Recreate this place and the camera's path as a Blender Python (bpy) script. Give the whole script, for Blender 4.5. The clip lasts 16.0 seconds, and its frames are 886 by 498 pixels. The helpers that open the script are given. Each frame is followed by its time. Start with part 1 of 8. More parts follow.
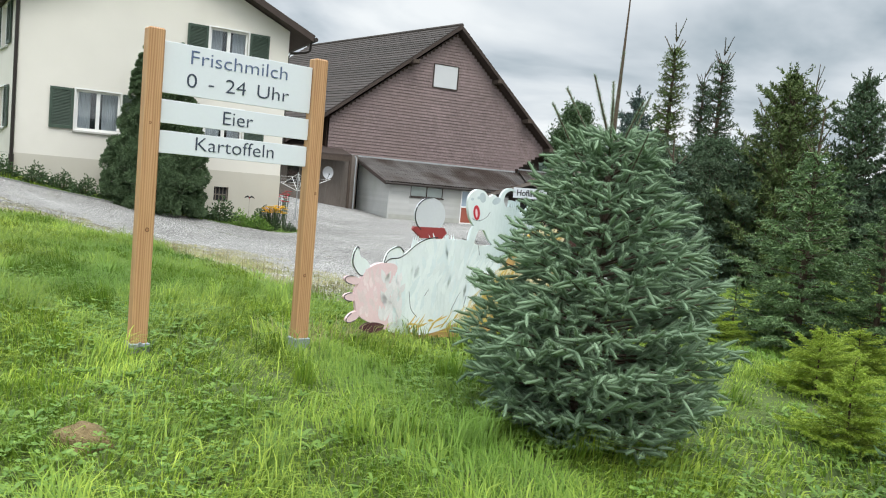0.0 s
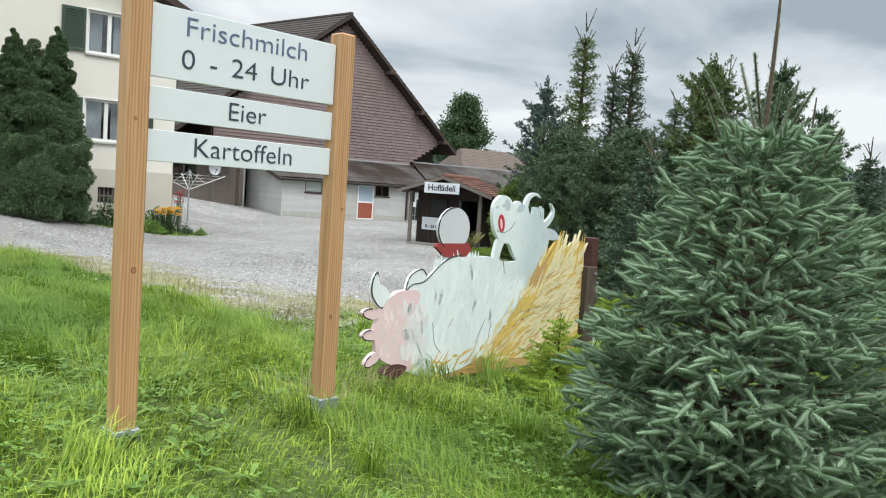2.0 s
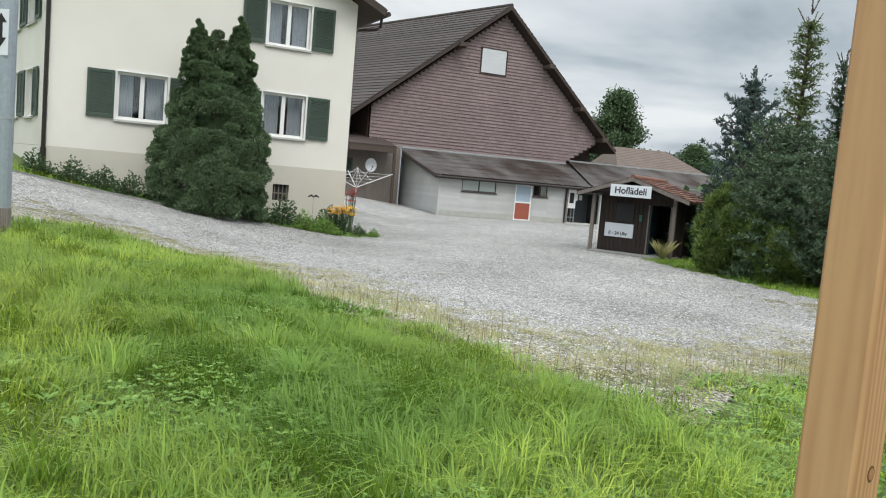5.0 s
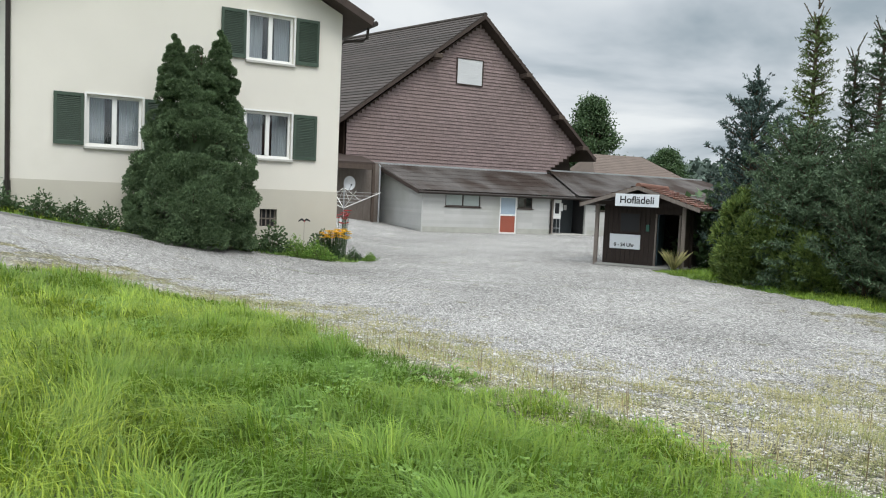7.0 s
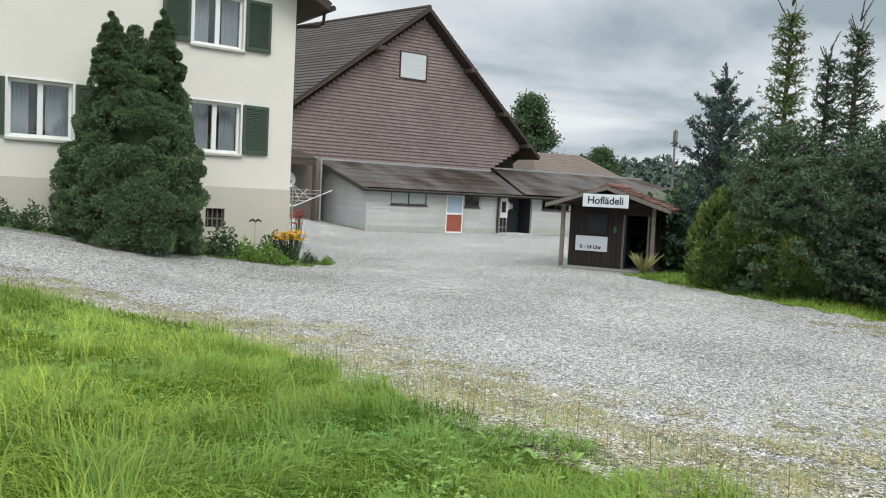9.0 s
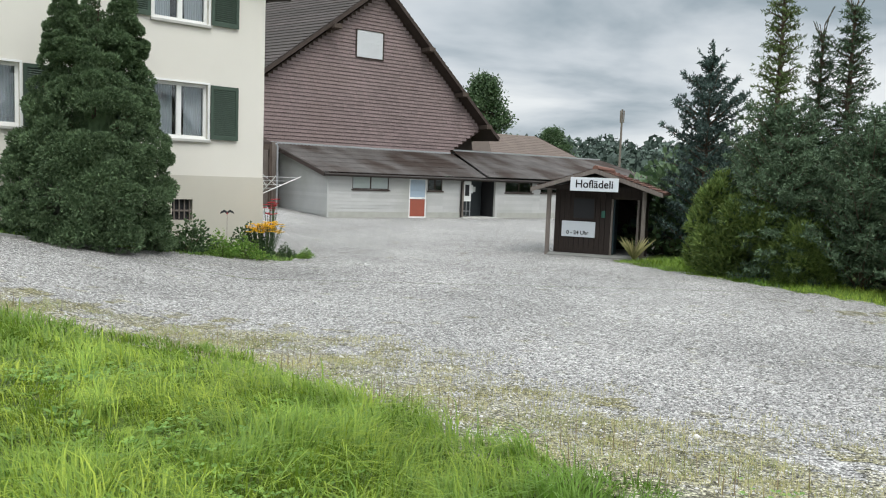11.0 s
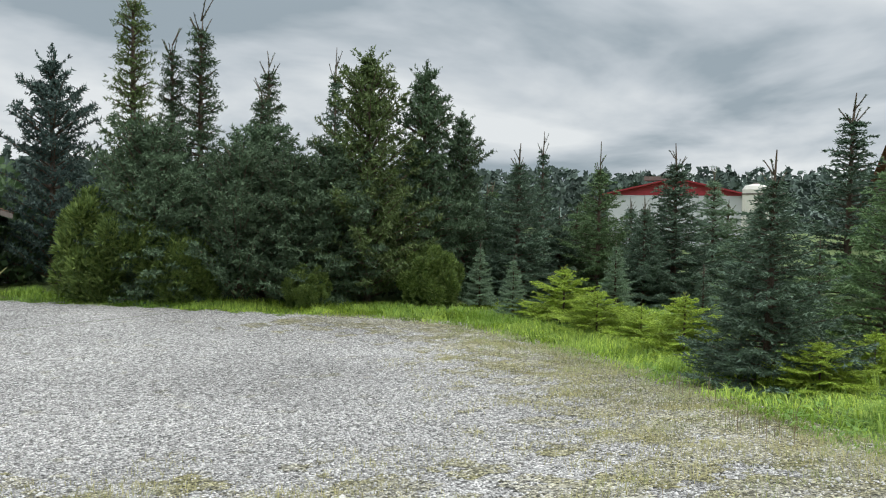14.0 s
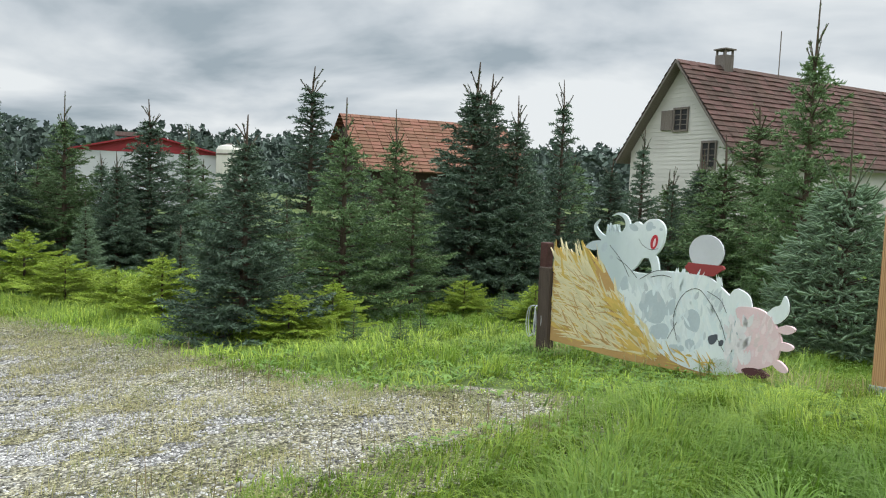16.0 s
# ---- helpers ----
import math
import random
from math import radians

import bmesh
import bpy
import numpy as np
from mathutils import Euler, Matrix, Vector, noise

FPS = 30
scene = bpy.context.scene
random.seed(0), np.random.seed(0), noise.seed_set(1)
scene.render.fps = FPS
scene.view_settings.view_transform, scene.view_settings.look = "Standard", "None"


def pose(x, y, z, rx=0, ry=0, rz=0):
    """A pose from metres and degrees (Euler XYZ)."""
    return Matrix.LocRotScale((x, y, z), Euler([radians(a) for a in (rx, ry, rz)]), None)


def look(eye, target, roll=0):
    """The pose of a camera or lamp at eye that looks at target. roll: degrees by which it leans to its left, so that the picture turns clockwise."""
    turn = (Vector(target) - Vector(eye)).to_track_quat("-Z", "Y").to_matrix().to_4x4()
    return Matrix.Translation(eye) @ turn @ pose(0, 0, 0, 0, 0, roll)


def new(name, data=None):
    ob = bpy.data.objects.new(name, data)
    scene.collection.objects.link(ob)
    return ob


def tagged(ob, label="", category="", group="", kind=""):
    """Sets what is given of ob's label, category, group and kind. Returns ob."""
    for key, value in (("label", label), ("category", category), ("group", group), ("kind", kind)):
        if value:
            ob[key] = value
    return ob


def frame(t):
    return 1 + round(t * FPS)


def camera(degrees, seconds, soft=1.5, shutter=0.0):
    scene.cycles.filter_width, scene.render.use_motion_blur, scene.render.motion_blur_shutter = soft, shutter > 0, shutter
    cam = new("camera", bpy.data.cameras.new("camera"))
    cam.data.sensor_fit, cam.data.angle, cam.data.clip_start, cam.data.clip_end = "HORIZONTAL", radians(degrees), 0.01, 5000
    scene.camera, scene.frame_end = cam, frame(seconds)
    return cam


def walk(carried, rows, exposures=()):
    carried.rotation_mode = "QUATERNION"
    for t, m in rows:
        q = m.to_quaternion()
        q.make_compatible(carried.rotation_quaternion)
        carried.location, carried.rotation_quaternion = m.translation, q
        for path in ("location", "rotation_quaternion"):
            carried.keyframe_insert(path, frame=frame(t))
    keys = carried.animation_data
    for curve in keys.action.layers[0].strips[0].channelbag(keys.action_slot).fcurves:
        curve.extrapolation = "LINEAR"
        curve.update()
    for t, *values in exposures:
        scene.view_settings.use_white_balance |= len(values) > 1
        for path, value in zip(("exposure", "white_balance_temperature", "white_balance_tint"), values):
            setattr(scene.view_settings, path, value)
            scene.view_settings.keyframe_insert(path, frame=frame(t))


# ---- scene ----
cam = camera(59.3, 16.0, 1.1)
PATH = [
    (0, (0.597, 0.026, 1.191), (0.376, 2.008, 1.045), 5.0),
    (0.5, (0.283, 0.332, 1.19), (0.133, 2.317, 1.001), 5.5),
    (1, (0.065, 0.643, 1.203), (0.047, 2.633, 1.004), 4.5),
    (1.5, (-0.247, 0.917, 1.191), (-0.182, 2.909, 1.024), 4.1),
    (2, (-0.552, 1.151, 1.226), (-0.468, 3.144, 1.083), 3.9),
    (2.5, (-0.868, 1.451, 1.217), (-0.826, 3.448, 1.106), 3.7),
    (3, (-1.234, 1.749, 1.221), (-1.237, 3.745, 1.108), 4.2),
    (3.5, (-1.519, 2.143, 1.226), (-1.592, 4.137, 1.096), 4.6),
    (4, (-1.851, 2.521, 1.22), (-2.008, 4.509, 1.068), 4.9),
    (4.5, (-2.096, 2.879, 1.219), (-2.336, 4.856, 1.044), 5.0),
    (7, (-3.464, 4.548, 1.272), (-3.622, 6.538, 1.136), 2.5),
    (7.5, (-3.767, 4.858, 1.283), (-3.873, 6.852, 1.176), 1.7),
    (8, (-3.976, 5.223, 1.297), (-4.036, 7.22, 1.201), 1.8),
    (8.5, (-4.278, 5.592, 1.314), (-4.291, 7.589, 1.211), 2.3),
    (9, (-4.53, 5.919, 1.3), (-4.5, 7.914, 1.164), 2.9),
    (11.5, (-5.891, 7.529, 1.372), (-5.625, 9.504, 1.195), 1.5),
    (12, (-6.16, 7.784, 1.367), (-5.765, 9.739, 1.215), 0.8),
    (12.5, (-6.397, 7.947, 1.367), (-5.827, 9.86, 1.246), 0.1),
    (13, (-6.522, 8.386, 1.388), (-5.735, 10.222, 1.286), -0.6),
    (13.5, (-6.501, 8.716, 1.359), (-5.393, 10.379, 1.269), -0.4),
    (14, (-6.739, 8.926, 1.415), (-5.116, 10.091, 1.324), 1.1),
    (14.5, (-6.716, 8.968, 1.436), (-4.806, 9.556, 1.355), 2.8),
    (15, (-6.704, 8.959, 1.432), (-4.724, 9.233, 1.361), 3.4),
    (15.5, (-6.724, 8.943, 1.442), (-4.729, 9.056, 1.353), 3.4),
    (16, (-6.741, 8.935, 1.443), (-4.748, 8.877, 1.285), 2.3),
]
walk(cam, [(t, look(eye, target, roll)) for t, eye, target, roll in PATH], exposures=[(0.0, 0.14), (1.0, 0.16), (3.0, 0.06), (9.0, 0.0), (12.0, -0.02), (13.0, -0.06), (14.5, -0.12), (15.2, -0.08), (16.0, -0.02)])

# ---- world, sun and exposure ----
scene.view_settings.exposure = 0.0
world = bpy.data.worlds.new("overcast_world")
scene.world = world
world.use_nodes = True


def build_world():
    nt = world.node_tree
    nt.nodes.clear()
    out = nt.nodes.new("ShaderNodeOutputWorld")
    bg = nt.nodes.new("ShaderNodeBackground")
    bg.inputs["Strength"].default_value = 0.1
    sky = nt.nodes.new("ShaderNodeTexSky")
    sky.sky_type, sky.sun_disc = "NISHITA", False
    sky.sun_elevation, sky.sun_rotation = radians(52), radians(150)
    tc = nt.nodes.new("ShaderNodeTexCoord")
    sep = nt.nodes.new("ShaderNodeSeparateXYZ")
    nt.links.new(tc.outputs["Generated"], sep.inputs[0])
    # cloud deck: the direction is laid onto a flat layer overhead
    mx = nt.nodes.new("ShaderNodeMath")
    mx.operation = "MAXIMUM"
    mx.inputs[1].default_value = 0.0
    nt.links.new(sep.outputs["Z"], mx.inputs[0])
    add = nt.nodes.new("ShaderNodeMath")
    add.operation = "ADD"
    add.inputs[1].default_value = 0.2
    nt.links.new(mx.outputs[0], add.inputs[0])
    comb = nt.nodes.new("ShaderNodeCombineXYZ")
    for axis in ("X", "Y"):
        div = nt.nodes.new("ShaderNodeMath")
        div.operation = "DIVIDE"
        nt.links.new(sep.outputs[axis], div.inputs[0])
        nt.links.new(add.outputs[0], div.inputs[1])
        nt.links.new(div.outputs[0], comb.inputs[axis])
    big = nt.nodes.new("ShaderNodeTexNoise")
    big.inputs["Scale"].default_value, big.inputs["Detail"].default_value = 0.85, 6.0
    big.inputs["Roughness"].default_value, big.inputs["Distortion"].default_value = 0.5, 0.35
    nt.links.new(comb.outputs[0], big.inputs["Vector"])
    ramp = nt.nodes.new("ShaderNodeValToRGB")
    ramp.color_ramp.elements[0].position, ramp.color_ramp.elements[0].color = 0.38, (3.7, 4.45, 5.0, 1)
    ramp.color_ramp.elements[1].position, ramp.color_ramp.elements[1].color = 0.585, (8.75, 9.15, 9.35, 1)
    mid = ramp.color_ramp.elements.new(0.47)
    mid.color = (6.2, 6.8, 7.3, 1)
    nt.links.new(big.outputs["Fac"], ramp.inputs[0])
    mix = nt.nodes.new("ShaderNodeMix")
    mix.data_type = "RGBA"
    mix.inputs[0].default_value = 0.97
    nt.links.new(sky.outputs[0], mix.inputs[6])
    nt.links.new(ramp.outputs[0], mix.inputs[7])
    # an overcast sky is brightest overhead
    zen = nt.nodes.new("ShaderNodeMapRange")
    zen.interpolation_type = "SMOOTHSTEP"
    zen.inputs["From Min"].default_value, zen.inputs["From Max"].default_value = 0.22, 0.8
    zen.inputs["To Min"].default_value, zen.inputs["To Max"].default_value = 0.95, 3.25
    nt.links.new(sep.outputs["Z"], zen.inputs[0])
    vm = nt.nodes.new("ShaderNodeVectorMath")
    vm.operation = "SCALE"
    nt.links.new(mix.outputs[2], vm.inputs[0])
    nt.links.new(zen.outputs[0], vm.inputs["Scale"])
    nt.links.new(vm.outputs[0], bg.inputs["Color"])
    nt.links.new(bg.outputs[0], out.inputs["Surface"])


build_world()
sun_data = bpy.data.lights.new("sun", "SUN")
sun_data.energy, sun_data.angle, sun_data.color = 1.5, radians(25), (1.0, 0.97, 0.92)
sun = new("sun", sun_data)
sun.matrix_world = look((10, -15, 30), (0, 0, 0))

# ---- materials ----


def mat(name, color, rough=0.8, var=0.12, scale=6.0, fine=60.0, bump=0.15, metal=0.0, island=0.0, objvar=0.0, spec=0.3, stretch=None, dirt=None, coat=0.0, transl=0.0):
    """Principled surface: base colour with broad stains and fine grain, relief, and variation from piece to piece."""
    m = bpy.data.materials.new(name)
    m.use_nodes = True
    nt = m.node_tree
    b = nt.nodes["Principled BSDF"]
    b.inputs["Roughness"].default_value, b.inputs["Metallic"].default_value = rough, metal
    b.inputs["Specular IOR Level"].default_value = spec
    b.inputs["Coat Weight"].default_value = coat
    tc = nt.nodes.new("ShaderNodeTexCoord")
    mp = nt.nodes.new("ShaderNodeMapping")
    mp.inputs["Scale"].default_value = stretch or (1, 1, 1)
    nt.links.new(tc.outputs["Object"], mp.inputs[0])
    n1, n2 = nt.nodes.new("ShaderNodeTexNoise"), nt.nodes.new("ShaderNodeTexNoise")
    n1.inputs["Scale"].default_value, n1.inputs["Detail"].default_value = scale, 6
    n2.inputs["Scale"].default_value, n2.inputs["Detail"].default_value = fine, 3
    nt.links.new(mp.outputs[0], n1.inputs["Vector"])
    nt.links.new(mp.outputs[0], n2.inputs["Vector"])
    hsv = nt.nodes.new("ShaderNodeHueSaturation")
    hsv.inputs["Color"].default_value = (*color, 1)

    def math_node(op, a, bb):
        k = nt.nodes.new("ShaderNodeMath")
        k.operation = op
        for i, v in enumerate((a, bb)):
            if isinstance(v, (int, float)):
                k.inputs[i].default_value = v
            else:
                nt.links.new(v, k.inputs[i])
        return k.outputs[0]

    val = math_node("ADD", math_node("MULTIPLY", n1.outputs["Fac"], var * 2.6), math_node("MULTIPLY", n2.outputs["Fac"], var * 1.4))
    val = math_node("ADD", val, 1.0 - var * 2.0)
    if island:
        geo = nt.nodes.new("ShaderNodeNewGeometry")
        val = math_node("ADD", val, math_node("MULTIPLY", math_node("SUBTRACT", geo.outputs["Random Per Island"], 0.5), island * 2))
        hue = math_node("ADD", 0.5, math_node("MULTIPLY", math_node("SUBTRACT", geo.outputs["Random Per Island"], 0.5), -island * 0.10))
        nt.links.new(hue, hsv.inputs["Hue"])
    if objvar:
        oi = nt.nodes.new("ShaderNodeObjectInfo")
        val = math_node("ADD", val, math_node("MULTIPLY", math_node("SUBTRACT", oi.outputs["Random"], 0.5), objvar * 2))
    nt.links.new(val, hsv.inputs["Value"])
    colour = hsv.outputs[0]
    if dirt:
        dcol, lo, hi = dirt
        mr = nt.nodes.new("ShaderNodeMapRange")
        mr.inputs["From Min"].default_value, mr.inputs["From Max"].default_value = lo, hi
        n3 = nt.nodes.new("ShaderNodeTexNoise")
        n3.inputs["Scale"].default_value, n3.inputs["Detail"].default_value = scale * 0.4, 8
        nt.links.new(mp.outputs[0], n3.inputs["Vector"])
        nt.links.new(n3.outputs["Fac"], mr.inputs[0])
        mixd = nt.nodes.new("ShaderNodeMix")
        mixd.data_type = "RGBA"
        nt.links.new(mr.outputs[0], mixd.inputs[0])
        nt.links.new(colour, mixd.inputs[6])
        mixd.inputs[7].default_value = (*dcol, 1)
        colour = mixd.outputs[2]
    nt.links.new(colour, b.inputs["Base Color"])
    if bump:
        bm = nt.nodes.new("ShaderNodeBump")
        bm.inputs["Strength"].default_value, bm.inputs["Distance"].default_value = bump, 0.02
        nt.links.new(n2.outputs["Fac"], bm.inputs["Height"])
        nt.links.new(bm.outputs[0], b.inputs["Normal"])
    if transl:
        tr = nt.nodes.new("ShaderNodeBsdfTranslucent")
        nt.links.new(colour, tr.inputs["Color"])
        ms = nt.nodes.new("ShaderNodeMixShader")
        ms.inputs[0].default_value = transl
        nt.links.new(b.outputs[0], ms.inputs[1])
        nt.links.new(tr.outputs[0], ms.inputs[2])
        nt.links.new(ms.outputs[0], nt.nodes["Material Output"].inputs["Surface"])
    return m


def gravel_material(name="pale_limestone_gravel", tint=(1, 1, 1), moss=0.0):
    m = bpy.data.materials.new(name)
    m.use_nodes = True
    nt = m.node_tree
    b = nt.nodes["Principled BSDF"]
    b.inputs["Roughness"].default_value, b.inputs["Specular IOR Level"].default_value = 0.9, 0.2
    tc = nt.nodes.new("ShaderNodeTexCoord")
    v = nt.nodes.new("ShaderNodeTexVoronoi")
    v.inputs["Scale"].default_value = 44
    nt.links.new(tc.outputs["Object"], v.inputs["Vector"])
    v2 = nt.nodes.new("ShaderNodeTexVoronoi")
    v2.inputs["Scale"].default_value = 70
    nt.links.new(tc.outputs["Object"], v2.inputs["Vector"])
    n = nt.nodes.new("ShaderNodeTexNoise")
    n.inputs["Scale"].default_value, n.inputs["Detail"].default_value, n.inputs["Roughness"].default_value = 0.35, 9, 0.62
    nt.links.new(tc.outputs["Object"], n.inputs["Vector"])
    sep = nt.nodes.new("ShaderNodeSeparateColor")
    nt.links.new(v.outputs["Color"], sep.inputs[0])
    ramp = nt.nodes.new("ShaderNodeValToRGB")
    ramp.color_ramp.elements[0].color, ramp.color_ramp.elements[1].color = (0.10, 0.098, 0.095, 1), (0.90, 0.89, 0.87, 1)
    e = ramp.color_ramp.elements.new(0.35)
    e.color = (0.33, 0.326, 0.318, 1)
    e = ramp.color_ramp.elements.new(0.72)
    e.color = (0.60, 0.595, 0.583, 1)
    nt.links.new(sep.outputs[0], ramp.inputs[0])
    # gaps between the stones stay dark
    gap = nt.nodes.new("ShaderNodeMapRange")
    gap.inputs["From Min"].default_value, gap.inputs["From Max"].default_value = 0.25, 0.75
    gap.inputs["To Min"].default_value, gap.inputs["To Max"].default_value = 1.06, 0.27
    nt.links.new(v2.outputs["Distance"], gap.inputs[0])
    mr = nt.nodes.new("ShaderNodeMapRange")
    mr.inputs["From Min"].default_value, mr.inputs["From Max"].default_value = 0.3, 0.7
    mr.inputs["To Min"].default_value, mr.inputs["To Max"].default_value = 0.74, 1.13
    nt.links.new(n.outputs["Fac"], mr.inputs[0])
    k = nt.nodes.new("ShaderNodeMath")
    k.operation = "MULTIPLY"
    nt.links.new(gap.outputs[0], k.inputs[0])
    nt.links.new(mr.outputs[0], k.inputs[1])
    hsv = nt.nodes.new("ShaderNodeHueSaturation")
    nt.links.new(ramp.outputs[0], hsv.inputs["Color"])
    nt.links.new(k.outputs[0], hsv.inputs["Value"])
    mul = nt.nodes.new("ShaderNodeMix")
    mul.data_type, mul.blend_type = "RGBA", "MULTIPLY"
    mul.inputs["Factor"].default_value = 1.0
    nt.links.new(hsv.outputs[0], mul.inputs["A"])
    # earth and thin moss between the stones, in patches
    pn = nt.nodes.new("ShaderNodeTexNoise")
    pn.inputs["Scale"].default_value, pn.inputs["Detail"].default_value = 2.6, 8
    nt.links.new(tc.outputs["Object"], pn.inputs["Vector"])
    pr = nt.nodes.new("ShaderNodeMapRange")
    pr.inputs["From Min"].default_value, pr.inputs["From Max"].default_value = 0.62 - 0.3 * moss, 0.80 - 0.2 * moss
    nt.links.new(pn.outputs["Fac"], pr.inputs[0])
    tn = nt.nodes.new("ShaderNodeMix")
    tn.data_type = "RGBA"
    tn.inputs["A"].default_value, tn.inputs["B"].default_value = (*tint, 1), (tint[0] * 0.72, tint[1] * 0.70, tint[2] * 0.46, 1)
    nt.links.new(pr.outputs[0], tn.inputs["Factor"])
    nt.links.new(tn.outputs["Result"], mul.inputs["B"])
    nt.links.new(mul.outputs["Result"], b.inputs["Base Color"])
    bm = nt.nodes.new("ShaderNodeBump")
    bm.inputs["Strength"].default_value, bm.inputs["Distance"].default_value = 0.9, 0.018
    bm.invert = True
    nt.links.new(v.outputs["Distance"], bm.inputs["Height"])
    nt.links.new(bm.outputs[0], b.inputs["Normal"])
    return m


def wood_material(name, light, dark, rough=0.65, rings=26.0, axis="Z"):
    m = bpy.data.materials.new(name)
    m.use_nodes = True
    nt = m.node_tree
    b = nt.nodes["Principled BSDF"]
    b.inputs["Roughness"].default_value, b.inputs["Specular IOR Level"].default_value = rough, 0.3
    tc = nt.nodes.new("ShaderNodeTexCoord")
    mp = nt.nodes.new("ShaderNodeMapping")
    mp.inputs["Scale"].default_value = {"Z": (1, 1, 0.06), "X": (0.06, 1, 1)}[axis]
    nt.links.new(tc.outputs["Object"], mp.inputs[0])
    n = nt.nodes.new("ShaderNodeTexNoise")
    n.inputs["Scale"].default_value, n.inputs["Detail"].default_value, n.inputs["Distortion"].default_value = rings, 5, 0.8
    nt.links.new(mp.outputs[0], n.inputs["Vector"])
    w = nt.nodes.new("ShaderNodeTexWave")
    w.inputs["Scale"].default_value, w.inputs["Distortion"].default_value, w.inputs["Detail"].default_value = 22, 5.0, 2.0
    nt.links.new(mp.outputs[0], w.inputs["Vector"])
    mixf = nt.nodes.new("ShaderNodeMath")
    mixf.operation = "MULTIPLY_ADD"
    mixf.inputs[1].default_value = 0.35
    nt.links.new(w.outputs["Fac"], mixf.inputs[0])
    sc = nt.nodes.new("ShaderNodeMath")
    sc.operation = "MULTIPLY"
    sc.inputs[1].default_value = 0.7
    nt.links.new(n.outputs["Fac"], sc.inputs[0])
    nt.links.new(sc.outputs[0], mixf.inputs[2])
    ramp = nt.nodes.new("ShaderNodeValToRGB")
    ramp.color_ramp.elements[0].position, ramp.color_ramp.elements[0].color = 0.25, (*dark, 1)
    ramp.color_ramp.elements[1].position, ramp.color_ramp.elements[1].color = 0.72, (*light, 1)
    nt.links.new(mixf.outputs[0], ramp.inputs[0])
    nt.links.new(ramp.outputs[0], b.inputs["Base Color"])
    bm = nt.nodes.new("ShaderNodeBump")
    bm.inputs["Strength"].default_value, bm.inputs["Distance"].default_value = 0.25, 0.004
    nt.links.new(mixf.outputs[0], bm.inputs["Height"])
    nt.links.new(bm.outputs[0], b.inputs["Normal"])
    return m


def glass_material():
    m = bpy.data.materials.new("window_glass")
    m.use_nodes = True
    nt = m.node_tree
    nt.nodes.remove(nt.nodes["Principled BSDF"])
    tr, gl, fr, ms = (nt.nodes.new(k) for k in ("ShaderNodeBsdfTransparent", "ShaderNodeBsdfGlossy", "ShaderNodeFresnel", "ShaderNodeMixShader"))
    tr.inputs["Color"].default_value = (0.82, 0.86, 0.87, 1)
    gl.inputs["Roughness"].default_value = 0.03
    fr.inputs["IOR"].default_value = 1.9
    nt.links.new(fr.outputs[0], ms.inputs[0])
    nt.links.new(tr.outputs[0], ms.inputs[1])
    nt.links.new(gl.outputs[0], ms.inputs[2])
    nt.links.new(ms.outputs[0], nt.nodes["Material Output"].inputs["Surface"])
    return m


SOIL = mat("grassy_soil", (0.085, 0.12, 0.032), 0.95, 0.35, 3.0, 40, 0.6, dirt=((0.10, 0.085, 0.05), 0.58, 0.75))
GRAVEL = gravel_material(tint=(1.0, 0.975, 0.945))
STONE = mat("loose_gravel_stone", (0.43, 0.42, 0.405), 0.9, 0.12, 30, 90, 0.3, island=0.46)
BLADE = mat("grass_blade", (0.275, 0.395, 0.058), 0.55, 0.36, 0.9, 8, 0.0, island=0.5, transl=0.35, dirt=((0.15, 0.27, 0.038), 0.44, 0.62))
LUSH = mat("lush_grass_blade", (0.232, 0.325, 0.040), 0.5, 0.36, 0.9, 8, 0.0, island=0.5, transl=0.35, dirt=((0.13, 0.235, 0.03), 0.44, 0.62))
CLOVER = mat("clover_leaf", (0.17, 0.29, 0.06), 0.6, 0.2, 2.0, 30, 0.0, island=0.25, transl=0.3)
DRYGRASS = mat("dry_grass", (0.37, 0.35, 0.16), 0.8, 0.2, 2.0, 20, 0.0, island=0.3, transl=0.3)
RENDERWALL = mat("cream_render", (0.69, 0.66, 0.595), 0.92, 0.05, 0.7, 90, 0.25, dirt=((0.55, 0.52, 0.45), 0.55, 0.85))
PLINTH = mat("grey_render_plinth", (0.52, 0.49, 0.42), 0.92, 0.08, 0.9, 70, 0.3)
WHITE = mat("white_paint", (0.78, 0.78, 0.76), 0.5, 0.05, 3, 40, 0.05)
SHUTTER = mat("dark_green_paint", (0.050, 0.076, 0.056), 0.5, 0.15, 3, 40, 0.1)
CURTAIN = mat("white_net_curtain", (0.72, 0.75, 0.80), 0.9, 0.08, 5, 60, 0.1)
# near-black colour stands in for the shade of unlit rooms
DARKROOM = mat("painted_room_dark", (0.03, 0.03, 0.032), 0.9, 0.1, 3, 30, 0.0)
GLASS = glass_material()
DARKWOOD = wood_material("dark_stained_boards", (0.060, 0.036, 0.026), (0.022, 0.014, 0.011), 0.75)
HUTWOOD = wood_material("dark_hut_boards", (0.040, 0.028, 0.023), (0.016, 0.012, 0.010), 0.75)
SLABGREY = mat("dark_mossy_concrete", (0.20, 0.20, 0.185), 0.9, 0.25, 3, 40, 0.3)
SOFFIT = mat("brown_soffit_boards", (0.055, 0.040, 0.034), 0.8, 0.2, 4, 40, 0.1)
GUTTER = mat("dark_copper_gutter", (0.045, 0.038, 0.034), 0.45, 0.2, 6, 60, 0.05, metal=0.6)
